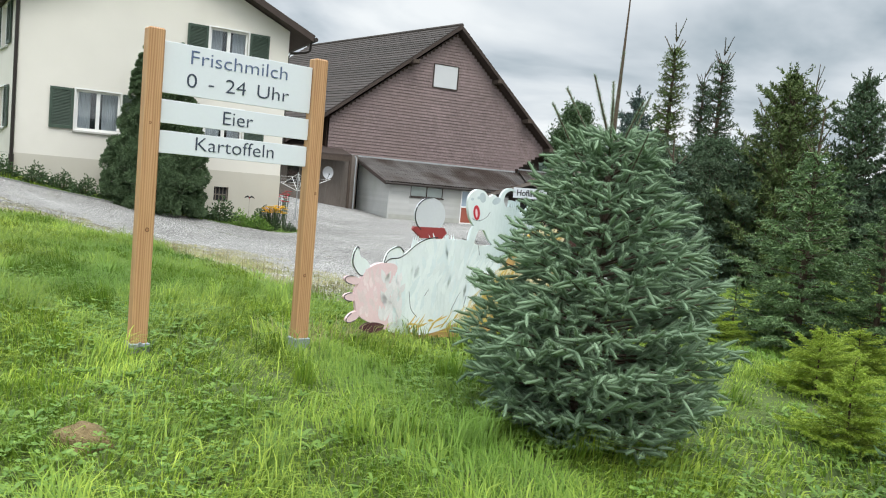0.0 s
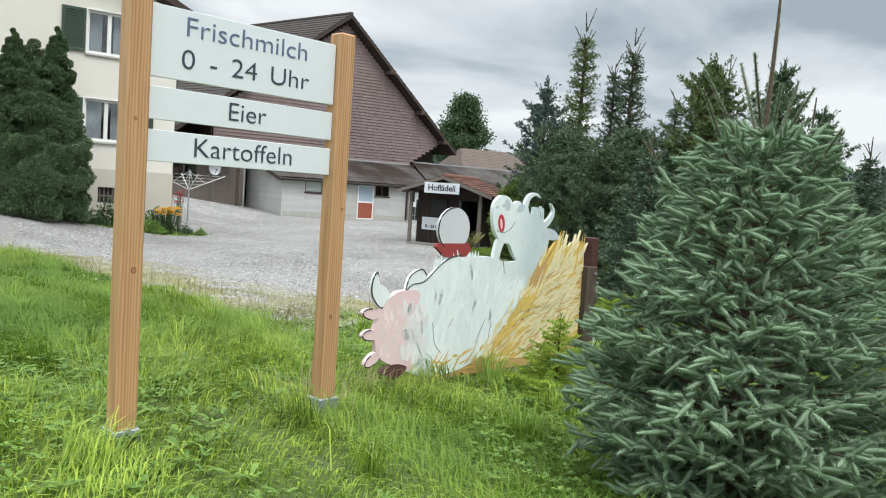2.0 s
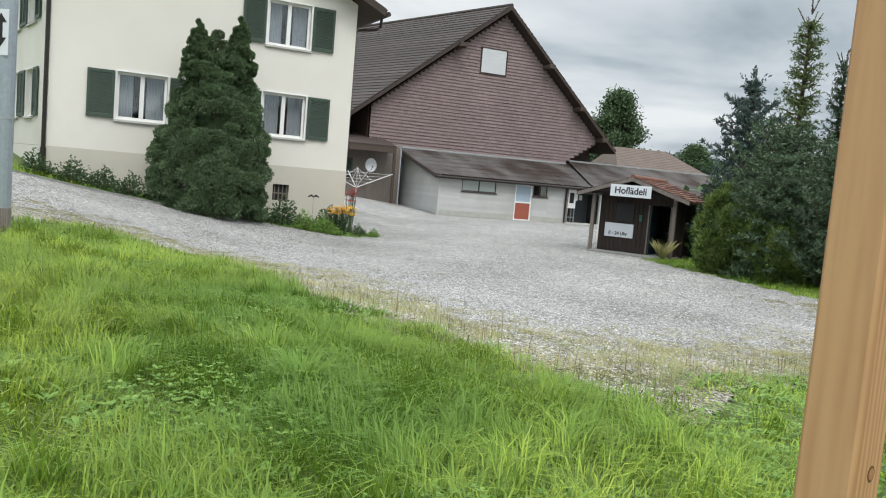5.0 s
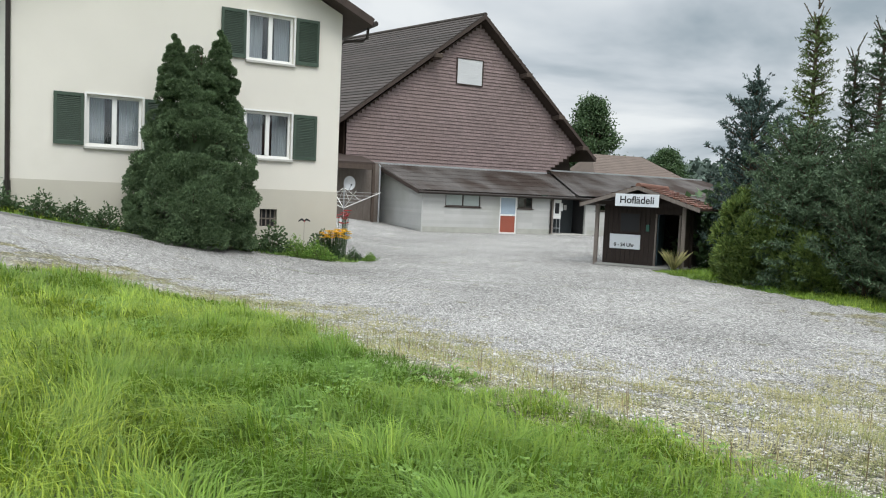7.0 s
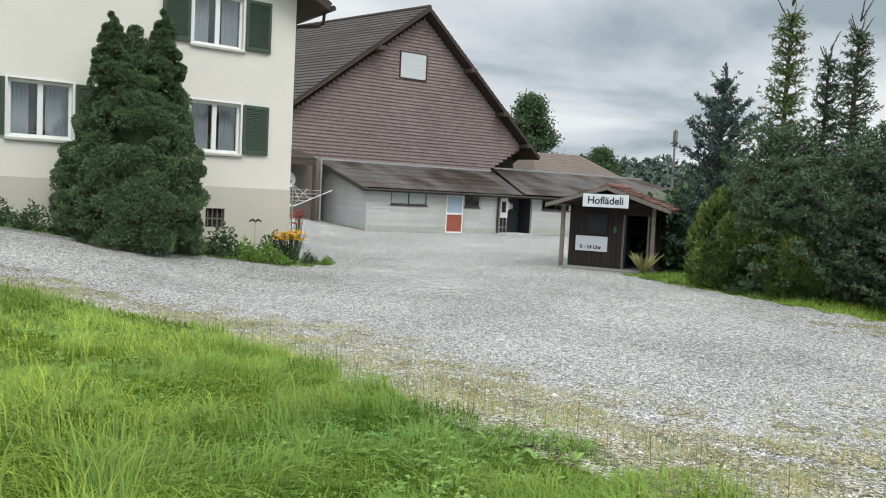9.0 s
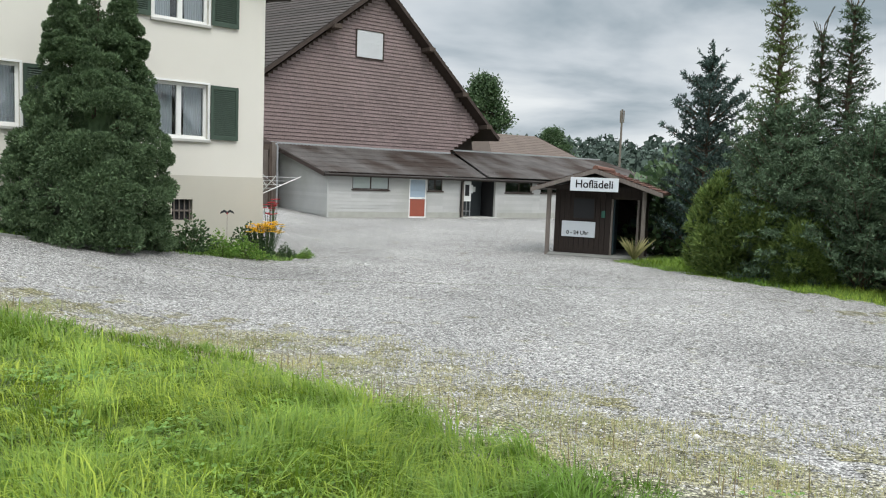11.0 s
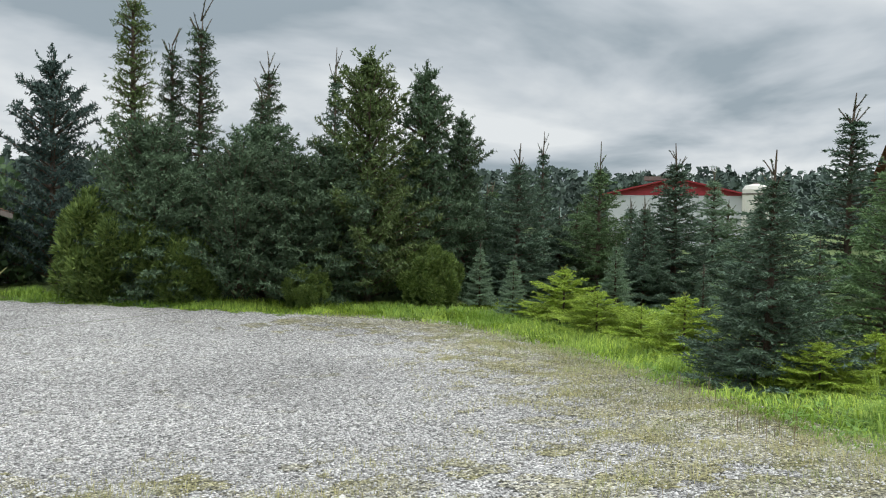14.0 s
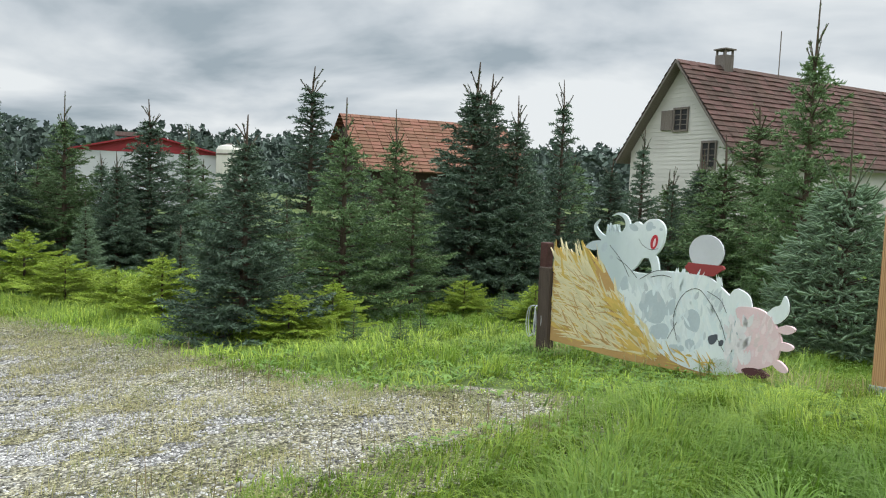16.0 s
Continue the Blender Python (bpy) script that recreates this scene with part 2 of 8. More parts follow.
SHINGLE = mat("weathered_mauve_shingle", (0.215, 0.163, 0.158), 0.85, 0.16, 0.6, 35, 0.3, island=0.10, dirt=((0.20, 0.15, 0.14), 0.5, 0.8))
TILEDARK = mat("dark_concrete_tile", (0.060, 0.050, 0.045), 0.85, 0.2, 1.2, 40, 0.3, island=0.18)
TILERED = mat("mossy_red_clay_tile", (0.088, 0.047, 0.037), 0.85, 0.25, 0.7, 30, 0.3, island=0.28, dirt=((0.12, 0.085, 0.05), 0.52, 0.75))
TILEORANGE = mat("orange_clay_tile", (0.205, 0.098, 0.062), 0.85, 0.18, 0.6, 30, 0.3, island=0.2)
SHEDTILE = mat("brown_red_tile", (0.17, 0.085, 0.06), 0.85, 0.2, 2, 30, 0.3, island=0.3)
ETERNIT = mat("weathered_fibre_cement", (0.098, 0.088, 0.082), 0.9, 0.45, 1.4, 25, 0.3, dirt=((0.042, 0.029, 0.023), 0.44, 0.62), stretch=(1, 0.35, 1))
SIDING = mat("grey_white_siding", (0.46, 0.46, 0.445), 0.8, 0.10, 0.8, 40, 0.15, island=0.08, dirt=((0.36, 0.36, 0.32), 0.5, 0.8))
ALU = mat("zinc_sheet", (0.45, 0.46, 0.47), 0.45, 0.1, 5, 50, 0.05, metal=0.7)
REDPANEL = mat("brick_red_panel", (0.30, 0.085, 0.055), 0.55, 0.08, 3, 40, 0.05)
BLUEGLASS = mat("frosted_blue_glass", (0.36, 0.44, 0.52), 0.25, 0.05, 2, 30, 0.0, spec=0.6)
PINE = wood_material("fresh_larch_post", (0.52, 0.305, 0.155), (0.34, 0.175, 0.08), 0.6)
KNOT = mat("wood_knot", (0.36, 0.18, 0.085), 0.7, 0.2, 20, 90, 0.2)
KNOTRIM = mat("dark_knot_rim", (0.12, 0.055, 0.028), 0.8, 0.2, 20, 90, 0.2)
OLDPOST = wood_material("old_grey_brown_post", (0.10, 0.075, 0.06), (0.045, 0.032, 0.026), 0.85)
GREYPOST = wood_material("weathered_grey_post", (0.22, 0.19, 0.165), (0.11, 0.09, 0.08), 0.85)
SIGNWHITE = mat("white_sign_board", (0.66, 0.69, 0.72), 0.4, 0.03, 2, 60, 0.02)
SIGNBLUE = mat("blue_sign_letters", (0.105, 0.14, 0.24), 0.5, 0.05, 5, 60, 0.0)
SIGNDARK = mat("dark_sign_letters", (0.045, 0.055, 0.085), 0.5, 0.05, 5, 60, 0.0)
BLACK = mat("black_paint", (0.02, 0.02, 0.022), 0.5, 0.1, 5, 60, 0.0)
GALV = mat("galvanised_steel", (0.36, 0.40, 0.44), 0.45, 0.15, 20, 120, 0.05, metal=0.55)
COWWHITE = mat("pale_mint_white_paint", (0.74, 0.79, 0.79), 0.7, 0.09, 2.5, 50, 0.15, stretch=(1, 1, 0.35), dirt=((0.50, 0.58, 0.59), 0.5, 0.7))
COWGREY = mat("blue_grey_paint_patch", (0.47, 0.54, 0.57), 0.7, 0.12, 5, 50, 0.1)
COWPINK = mat("pale_pink_paint", (0.77, 0.57, 0.59), 0.7, 0.08, 3, 50, 0.1)
COWRED = mat("red_paint", (0.50, 0.035, 0.05), 0.6, 0.08, 4, 50, 0.05)
DARKRED = mat("dark_red_paint", (0.30, 0.05, 0.05), 0.6, 0.1, 4, 50, 0.05)
STRAWBOARD = mat("ochre_painted_board", (0.50, 0.31, 0.12), 0.75, 0.12, 3, 50, 0.1)
STRAW1 = mat("pale_straw_paint", (0.70, 0.62, 0.38), 0.7, 0.08, 6, 50, 0.05, island=0.12)
STRAW2 = mat("yellow_straw_paint", (0.62, 0.44, 0.12), 0.7, 0.08, 6, 50, 0.05, island=0.12)
BALLGREY = mat("pale_grey_paint", (0.56, 0.57, 0.60), 0.6, 0.06, 3, 50, 0.05)
BARK = mat("conifer_bark", (0.105, 0.075, 0.055), 0.9, 0.3, 12, 60, 0.5)
TWIG = mat("pale_new_shoot", (0.24, 0.20, 0.13), 0.9, 0.2, 10, 60, 0.2)
NEEDLE_BLUE = mat("blue_green_needles", (0.220, 0.310, 0.198), 0.8, 0.20, 3, 30, 0.0, island=0.12, spec=0.15, objvar=0.05, transl=0.15)
NEEDLE_DARK = mat("dark_green_needles", (0.105, 0.160, 0.105), 0.6, 0.25, 2, 20, 0.0, island=0.2, objvar=0.16, transl=0.12)
NEEDLE_GREEN = mat("mid_green_needles", (0.135, 0.215, 0.090), 0.6, 0.25, 2, 20, 0.0, island=0.25, objvar=0.16, transl=0.15)
NEEDLE_LIME = mat("fresh_lime_needles", (0.33, 0.44, 0.065), 0.6, 0.25, 3, 20, 0.0, island=0.28, objvar=0.1, transl=0.2)
THUJA = mat("thuja_sprays", (0.105, 0.150, 0.048), 0.65, 0.3, 1.2, 15, 0.0, island=0.3, objvar=0.12, transl=0.12)
THUJADARK = mat("dark_thuja_sprays", (0.076, 0.120, 0.064), 0.65, 0.3, 1.2, 15, 0.0, island=0.3, objvar=0.12, transl=0.1)
HEDGELEAF = mat("yellow_green_hedge_sprays", (0.150, 0.215, 0.055), 0.65, 0.35, 1.2, 15, 0.0, island=0.35, objvar=0.12, transl=0.15)
CYPRESS = mat("dense_dark_cypress", (0.108, 0.166, 0.080), 0.7, 0.35, 1.5, 18, 0.0, island=0.35, transl=0.1)
LEAF = mat("broad_leaf", (0.072, 0.120, 0.052), 0.55, 0.25, 1, 15, 0.0, island=0.3, transl=0.25)
# distance haze is mixed into this green: bluer and lighter than the leaves
HAZEWOOD = mat("hazed_wood_canopy", (0.082, 0.112, 0.092), 0.9, 0.3, 0.05, 1, 0.0, island=0.3)
FLOWERY = mat("yellow_orange_petal", (0.80, 0.48, 0.02), 0.6, 0.1, 10, 60, 0.0, island=0.15, transl=0.2)
FLOWERR = mat("red_rose_petal", (0.62, 0.06, 0.08), 0.6, 0.1, 10, 60, 0.0, island=0.15, transl=0.2)
CONCRETE = mat("pale_concrete", (0.45, 0.44, 0.41), 0.9, 0.12, 2, 50, 0.3)
REDSHEET = mat("red_sheet_cladding", (0.32, 0.035, 0.045), 0.5, 0.08, 1, 20, 0.0)
WHITESHEET = mat("pale_sheet_cladding", (0.55, 0.56, 0.57), 0.5, 0.05, 1, 20, 0.0)
SILOMAT = mat("cream_silo_plastic", (0.66, 0.63, 0.56), 0.5, 0.05, 1, 20, 0.0)
WHITEBOARDS = mat("old_white_weatherboard", (0.56, 0.54, 0.50), 0.85, 0.08, 0.8, 30, 0.1, island=0.06, dirt=((0.40, 0.36, 0.32), 0.55, 0.85))

# ---- mesh helpers ----


class Build:
    """Collects faces and makes one mesh of them."""

    def __init__(self):
        self.v, self.f = [], []

    def add(self, verts, faces):
        k = len(self.v)
        self.v += [tuple(p) for p in verts]
        self.f += [tuple(i + k for i in f) for f in faces]
        return self

    def box(self, lo, hi, m=None, bevel=0.0):
        bm = bmesh.new()
        bmesh.ops.create_cube(bm, size=1.0)
        c = [(a + b) / 2 for a, b in zip(lo, hi)]
        s = [b - a for a, b in zip(lo, hi)]
        for p in bm.verts:
            p.co = Vector([c[i] + p.co[i] * s[i] for i in range(3)])
        if bevel:
            bmesh.ops.bevel(bm, geom=bm.edges[:], offset=bevel, segments=1, affect="EDGES")
        if m is not None:
            bm.transform(m)
        bm.verts.index_update()
        self.add([p.co[:] for p in bm.verts], [[p.index for p in f.verts] for f in bm.faces])
        bm.free()
        return self

    def prism(self, poly, a, b, axes="xz", m=None):
        """A polygon in two axes, drawn out along the third from a to b."""
        def at(p, w):
            if axes == "xz":
                return Vector((p[0], w, p[1]))
            if axes == "yz":
                return Vector((w, p[0], p[1]))
            return Vector((p[0], p[1], w))
        n = len(poly)
        vs = [at(p, a) for p in poly] + [at(p, b) for p in poly]
        if m is not None:
            vs = [m @ p for p in vs]
        self.add(vs, [list(range(n))[::-1], list(range(n, 2 * n))] + [[i, (i + 1) % n, n + (i + 1) % n, n + i] for i in range(n)])
        return self

    def tube(self, path, radii, sides=8, cap=True):
        path = [Vector(p) for p in path]
        if isinstance(radii, (int, float)):
            radii = [radii] * len(path)
        vs, fs = [], []
        for i, p in enumerate(path):
            d = (path[min(i + 1, len(path) - 1)] - path[max(i - 1, 0)]).normalized()
            a = d.orthogonal().normalized() if abs(d.z) > 0.9 else d.cross(Vector((0, 0, 1))).normalized()
            b = d.cross(a)
            for s in range(sides):
                w = 2 * math.pi * s / sides
                vs.append(p + radii[i] * (math.cos(w) * a + math.sin(w) * b))
        for i in range(len(path) - 1):
            for s in range(sides):
                fs.append((i * sides + s, i * sides + (s + 1) % sides, (i + 1) * sides + (s + 1) % sides, (i + 1) * sides + s))
        if cap:
            fs += [tuple(range(sides))[::-1], tuple(range((len(path) - 1) * sides, len(path) * sides))]
        return self.add(vs, fs)

    def mesh(self, name, material, smooth=False):
        me = bpy.data.meshes.new(name)
        me.from_pydata(self.v, [], self.f)
        me.materials.append(material)
        if smooth:
            me.polygons.foreach_set("use_smooth", [True] * len(me.polygons))
        me.update()
        return me


def array_mesh(name, verts, faces, material):
    """A mesh of arrays: verts n x 3, faces m x 3 or m x 4."""
    me = bpy.data.meshes.new(name)
    k = faces.shape[1]
    me.vertices.add(len(verts))
    me.vertices.foreach_set("co", verts.astype(np.float32).ravel())
    me.loops.add(faces.size)
    me.loops.foreach_set("vertex_index", faces.astype(np.int32).ravel())
    me.polygons.add(len(faces))
    me.polygons.foreach_set("loop_start", np.arange(0, faces.size, k, dtype=np.int32))
    me.update(calc_edges=True)
    me.materials.append(material)
    return me


def thing(name, m, label, category, group="", kind=""):
    ob = new(name)
    ob.matrix_world = m
    ob.empty_display_size = 0.2
    return tagged(ob, label, category, group, kind)


def part(name, build, material, parent, label="", smooth=False, kind=""):
    me = build if isinstance(build, bpy.types.Mesh) else build.mesh(name, material, smooth)
    ob = new(name, me)
    ob.parent = parent
    if label:
        ob["label"] = label
    if kind:
        ob["kind"] = kind
    return ob


def solo(name, me, label, category, group="", kind="", m=None):
    ob = new(name, me)
    if m is not None:
        ob.matrix_world = m
    return tagged(ob, label, category, group, kind)


def lettering(text, size, material, name="lettering", weight=0.0, align="LEFT", gaps=1.0):
    cu = bpy.data.curves.new(name, "FONT")
    cu.body, cu.size, cu.extrude, cu.offset, cu.align_x, cu.space_word = text, size, 0.0012, weight, align, gaps
    tmp = bpy.data.objects.new(name, cu)
    scene.collection.objects.link(tmp)
    bpy.context.view_layer.update()
    me = bpy.data.meshes.new_from_object(tmp.evaluated_get(bpy.context.evaluated_depsgraph_get()))
    bpy.data.objects.remove(tmp)
    me.materials.clear()
    me.materials.append(material)
    return me


def smooth_step(a, b, v):
    v = np.clip((v - a) / (b - a), 0, 1)
    return v * v * (3 - 2 * v)


D_KEYS = (-60, 0.4, 2.5, 3.4, 4.4, 7.4, 10.8, 13.1, 16, 300)
Z_KEYS = (-0.2, -0.2, -0.14, 0.0, -0.01, -0.06, -0.40, -0.55, -0.65, -0.65)


def ground_z(x, y):
    """Height of the ground: a low bank towards the road, a flat yard, and a rise beside the house."""
    x, y = np.asarray(x, float), np.asarray(y, float)
    d = 0.9 * y + 0.44 * x
    return np.interp(d, D_KEYS, Z_KEYS) - 0.08 * np.clip(x + 1, -0.6, 3.5) * (1 - smooth_step(5, 11, d)) + 0.15 * np.clip(-x - 8, 0, 14) * smooth_step(11, 17, y) * (1 - smooth_step(40, 60, y))


def gz(x, y):
    return float(ground_z(x, y))


def grid_mesh(name, xs, ys, material, lift=0.0, keep=None):
    X, Y = np.meshgrid(xs, ys, indexing="ij")
    Z = ground_z(X, Y) + lift
    verts = np.stack([X, Y, Z], -1).reshape(-1, 3)
    nx, ny = len(xs), len(ys)
    i, j = np.meshgrid(np.arange(nx - 1), np.arange(ny - 1), indexing="ij")
    a = (i * ny + j).ravel()
    faces = np.stack([a, a + ny, a + ny + 1, a + 1], -1)
    if keep is not None:
        c = verts[faces].mean(1)
        faces = faces[keep(c[:, 0], c[:, 1])]
    return array_mesh(name, verts, faces, material)


# ---- ground ----
YARD = [(-60, 13), (-10.6, 14.3), (-9.4, 15.3), (-8, 15.2), (-7, 14.6), (-6, 12.95), (-5, 11.6), (-4.2, 10.9), (-3.4, 9.95), (-2.7, 9.0), (-2.1, 8.2), (-1.7, 7.9), (-1.4, 8.6), (-1.2, 9.3), (-0.1, 10.4), (1.0, 11.4), (2.1, 12.3), (3.3, 13.9), (4.4, 15.5), (5.0, 17.2), (4.7, 18.9), (3.0, 22.5), (1.3, 26.2), (0.9, 27.6), (3.5, 31), (14, 46), (18, 60), (-4, 56), (-12, 51), (-18, 48), (-14.0, 36.2), (-8.4, 27.5), (-7.2, 26.9), (-7.6, 25.6), (-14.3, 20.9), (-20, 19.5), (-60, 19)]
YX, YY = np.array(YARD).T


def inside_yard(x, y):
    x, y = np.asarray(x, float), np.asarray(y, float)
    r = np.zeros(x.shape, bool)
    for i in range(len(YX)):
        j = i - 1
        c = (YY[i] > y) != (YY[j] > y)
        with np.errstate(divide="ignore", invalid="ignore"):
            xi = (YX[j] - YX[i]) * (y - YY[i]) / (YY[j] - YY[i]) + YX[i]
        r ^= c & (x < xi)
    return r


def yard_distance(x, y):
    """Metres to the edge of the gravel, positive on the gravel."""
    x, y = np.asarray(x, float), np.asarray(y, float)
    best = np.full(x.shape, 1e9)
    for i in range(len(YX)):
        ax, ay, bx, by = YX[i - 1], YY[i - 1], YX[i], YY[i]
        t = np.clip(((x - ax) * (bx - ax) + (y - ay) * (by - ay)) / ((bx - ax) ** 2 + (by - ay) ** 2), 0, 1)
        best = np.minimum(best, np.hypot(x - ax - t * (bx - ax), y - ay - t * (by - ay)))
    return np.where(inside_yard(x, y), best, -best)


def ragged(x, y):
    return 0.16 * np.sin(3.1 * x + 1.7 * y) + 0.10 * np.sin(7.3 * x - 4.1 * y + 1) + 0.05 * np.sin(17 * x + 13 * y)


far = np.concatenate([[-900, -400, -200, -120, -80, -60, -45, -35], np.arange(-28, -14, 0.5), np.arange(-14, 9, 0.24), np.arange(9, 30, 0.5), [32, 36, 42, 50, 60, 75, 100, 140, 200, 400, 900]])
solo("ground", grid_mesh("ground", far, far + 10, SOIL, -0.006), "green meadow ground sloping gently to the yard", "ground", kind="structure")


def yard_mesh():
    """The gravel sheet: fine squares along the visible edge, coarse ones elsewhere."""
    vs, fs, k = [], [], 0
    for step, x0, x1, y0, y1, near in ((0.08, -12, 6.0, 7.2, 22.2, True), (0.3, -42, 21, 7.2, 58.2, False)):
        xs, ys = np.arange(x0, x1 + 0.001, step), np.arange(y0, y1 + 0.001, step)
        X, Y = np.meshgrid(xs, ys, indexing="ij")
        v = np.stack([X, Y, ground_z(X, Y) + 0.004], -1).reshape(-1, 3)
        i, j = np.meshgrid(np.arange(len(xs) - 1), np.arange(len(ys) - 1), indexing="ij")
        a = (i * len(ys) + j).ravel()
        f = np.stack([a, a + len(ys), a + len(ys) + 1, a + 1], -1)
        c = v[f].mean(1)
        keep = yard_distance(c[:, 0], c[:, 1]) > ragged(c[:, 0], c[:, 1])
        if not near:
            keep &= ~((c[:, 0] > -12) & (c[:, 0] < 6.0) & (c[:, 1] > 7.2) & (c[:, 1] < 22.2))
        vs.append(v)
        fs.append(f[keep] + k)
        k += len(v)
    return array_mesh("gravel_yard", np.concatenate(vs), np.concatenate(fs), GRAVEL)


MARGIN = gravel_material("earthy_weedy_gravel", (0.90, 0.86, 0.72), 0.75)


def margin_mesh():
    """Earthy strip along the edge of the gravel, thinning out into it."""
    xs, ys = np.arange(-12, 6.0, 0.05), np.arange(7.2, 20, 0.05)
    X, Y = np.meshgrid(xs, ys, indexing="ij")
    v = np.stack([X, Y, ground_z(X, Y) + 0.008], -1).reshape(-1, 3)
    i, j = np.meshgrid(np.arange(len(xs) - 1), np.arange(len(ys) - 1), indexing="ij")
    a = (i * len(ys) + j).ravel()
    f = np.stack([a, a + len(ys), a + len(ys) + 1, a + 1], -1)
    c = v[f].mean(1)
    x, y = c[:, 0], c[:, 1]
    e = yard_distance(x, y)
    n = np.sin(5.1 * x + 2.3 * y) * np.sin(4.3 * y - 3.1 * x) + 0.6 * np.sin(13 * x + 7 * y) * np.sin(11 * y - 9 * x) + 0.12 * np.random.default_rng(3).normal(size=len(x))
    return array_mesh("weedy_margin", v, f[(e > -0.45) & (e < 1.45 + 0.9 * n)], MARGIN)


solo("weedy_margin", margin_mesh(), "earthy brown weedy strip along the gravel edge", "verge", kind="structure")
solo("gravel_yard", yard_mesh(), "pale grey limestone gravel farmyard", "gravel yard", kind="structure")

# ---- buildings ----


def wall_panels(b, u0, u1, z0, z1, y0, y1, holes):
    """A wall with rectangular openings through it, as butted boxes."""
    us = sorted({u0, u1, *[h[i] for h in holes for i in (0, 1)]})
    zs = sorted({z0, z1, *[h[i] for h in holes for i in (2, 3)]})
    us, zs = [v for v in us if u0 <= v <= u1], [v for v in zs if z0 <= v <= z1]
    nu, nz = len(us), len(zs)
    solid = [[not any(h[0] < (us[i] + us[i + 1]) / 2 < h[1] and h[2] < (zs[j] + zs[j + 1]) / 2 < h[3] for h in holes) for j in range(nz - 1)] for i in range(nu - 1)]
    vs = [(p, y, q) for y in (y0, y1) for p in us for q in zs]

    def at(i, j, k):
        return k * nu * nz + i * nz + j

    def full(i, j):
        return 0 <= i < nu - 1 and 0 <= j < nz - 1 and solid[i][j]

    fs = []
    for i in range(nu - 1):
        for j in range(nz - 1):
            if not solid[i][j]:
                continue
            fs.append((at(i, j, 0), at(i + 1, j, 0), at(i + 1, j + 1, 0), at(i, j + 1, 0)))
            fs.append((at(i, j, 1), at(i, j + 1, 1), at(i + 1, j + 1, 1), at(i + 1, j, 1)))
            if not full(i - 1, j):
                fs.append((at(i, j, 0), at(i, j + 1, 0), at(i, j + 1, 1), at(i, j, 1)))
            if not full(i + 1, j):
                fs.append((at(i + 1, j, 0), at(i + 1, j, 1), at(i + 1, j + 1, 1), at(i + 1, j + 1, 0)))
            if not full(i, j - 1):
                fs.append((at(i, j, 0), at(i, j, 1), at(i + 1, j, 1), at(i + 1, j, 0)))
            if not full(i, j + 1):
                fs.append((at(i, j + 1, 0), at(i + 1, j + 1, 0), at(i + 1, j + 1, 1), at(i, j + 1, 1)))
    return b.add(vs, fs)


def courses(b, u0, u1, z0, z1, y, step, lip, left=None, right=None):
    """Overlapping horizontal courses on a wall facing -y, each thicker at its foot; left and right give the edges at a height."""
    z = z0
    while z < z1 - 0.01:
        e = min(z + step, z1)
        a0, a1 = (left(z), left(e)) if left else (u0, u0)
        c0, c1 = (right(z), right(e)) if right else (u1, u1)
        if c0 - a0 > 0.02:
            c1, a1 = max(c1, a1 + 0.01), a1
            b.add([(a0, y - lip, z), (c0, y - lip, z), (c1, y - 0.004, e), (a1, y - 0.004, e), (a0, y, z), (c0, y, z)], [(0, 1, 2, 3), (4, 5, 1, 0)])
        z = e
    return b


def shingles(b, z0, z1, y, step, width, lip, left, right, rng):
    """Rows of small round-footed shingles on a wall facing -y, staggered from row to row."""
    z, row = z0, 0
    while z < z1 - 0.03:
        e = min(z + step, z1)
        lo, hi = max(left(z), left(e)), min(right(z), right(e))
        u = lo - (0.5 * width if row % 2 else 0)
        while u < hi:
            p, q = max(lo, u + 0.002), min(hi, u + width - 0.002)
            if q - p > 0.03:
                c, out = 0.28 * (q - p), y - lip - rng.uniform(0, 0.006)
                f = z + rng.uniform(-0.006, 0.006)
                b.add([(p, y - 0.004, e), (p, out, f + 0.016), (p + c, out, f), (q - c, out, f), (q, out, f + 0.016), (q, y - 0.004, e), (p + c, y, f), (q - c, y, f), (p, y, f + 0.016), (q, y, f + 0.016)],
                      [(0, 1, 2, 3, 4, 5), (2, 6, 7, 3), (1, 8, 6, 2), (3, 7, 9, 4)])
            u += width
        z, row = e, row + 1
    return b


def roof_courses(b, e0, e1, r0, r1, step, thick, lip=0.025, piece=0.0):
    """A tiled slope from the eave e0-e1 up to the ridge r0-r1, in lapped courses, each cut into pieces of about that width."""
    e0, e1, r0, r1 = (Vector(p) for p in (e0, e1, r0, r1))
    n = max(2, int((r0 - e0).length / step))
    nrm = (e1 - e0).cross(r0 - e0).normalized()
    if nrm.z < 0:
        nrm = -nrm
    k = max(1, int((e1 - e0).length / piece)) if piece else 1
    for i in range(n):
        t0, t1 = i / n, (i + 1.12) / n
        a, c = e0.lerp(r0, t0), e1.lerp(r1, t0)
        d, f = e0.lerp(r0, min(t1, 1)), e1.lerp(r1, min(t1, 1))
        for j in range(k):
            s0, s1 = j / k, (j + 1) / k - (0.04 / k if piece else 0)
            p, q, w, x = a.lerp(c, s0), a.lerp(c, s1), d.lerp(f, s1), d.lerp(f, s0)
            wob = nrm * (random.uniform(-0.4, 0.4) * lip if piece else 0)
            b.add([p + nrm * (lip + thick) + wob, q + nrm * (lip + thick) + wob, w + nrm * thick, x + nrm * thick, p + nrm * thick * 0.2, q + nrm * thick * 0.2], [(0, 1, 2, 3), (4, 5, 1, 0)])
    return b


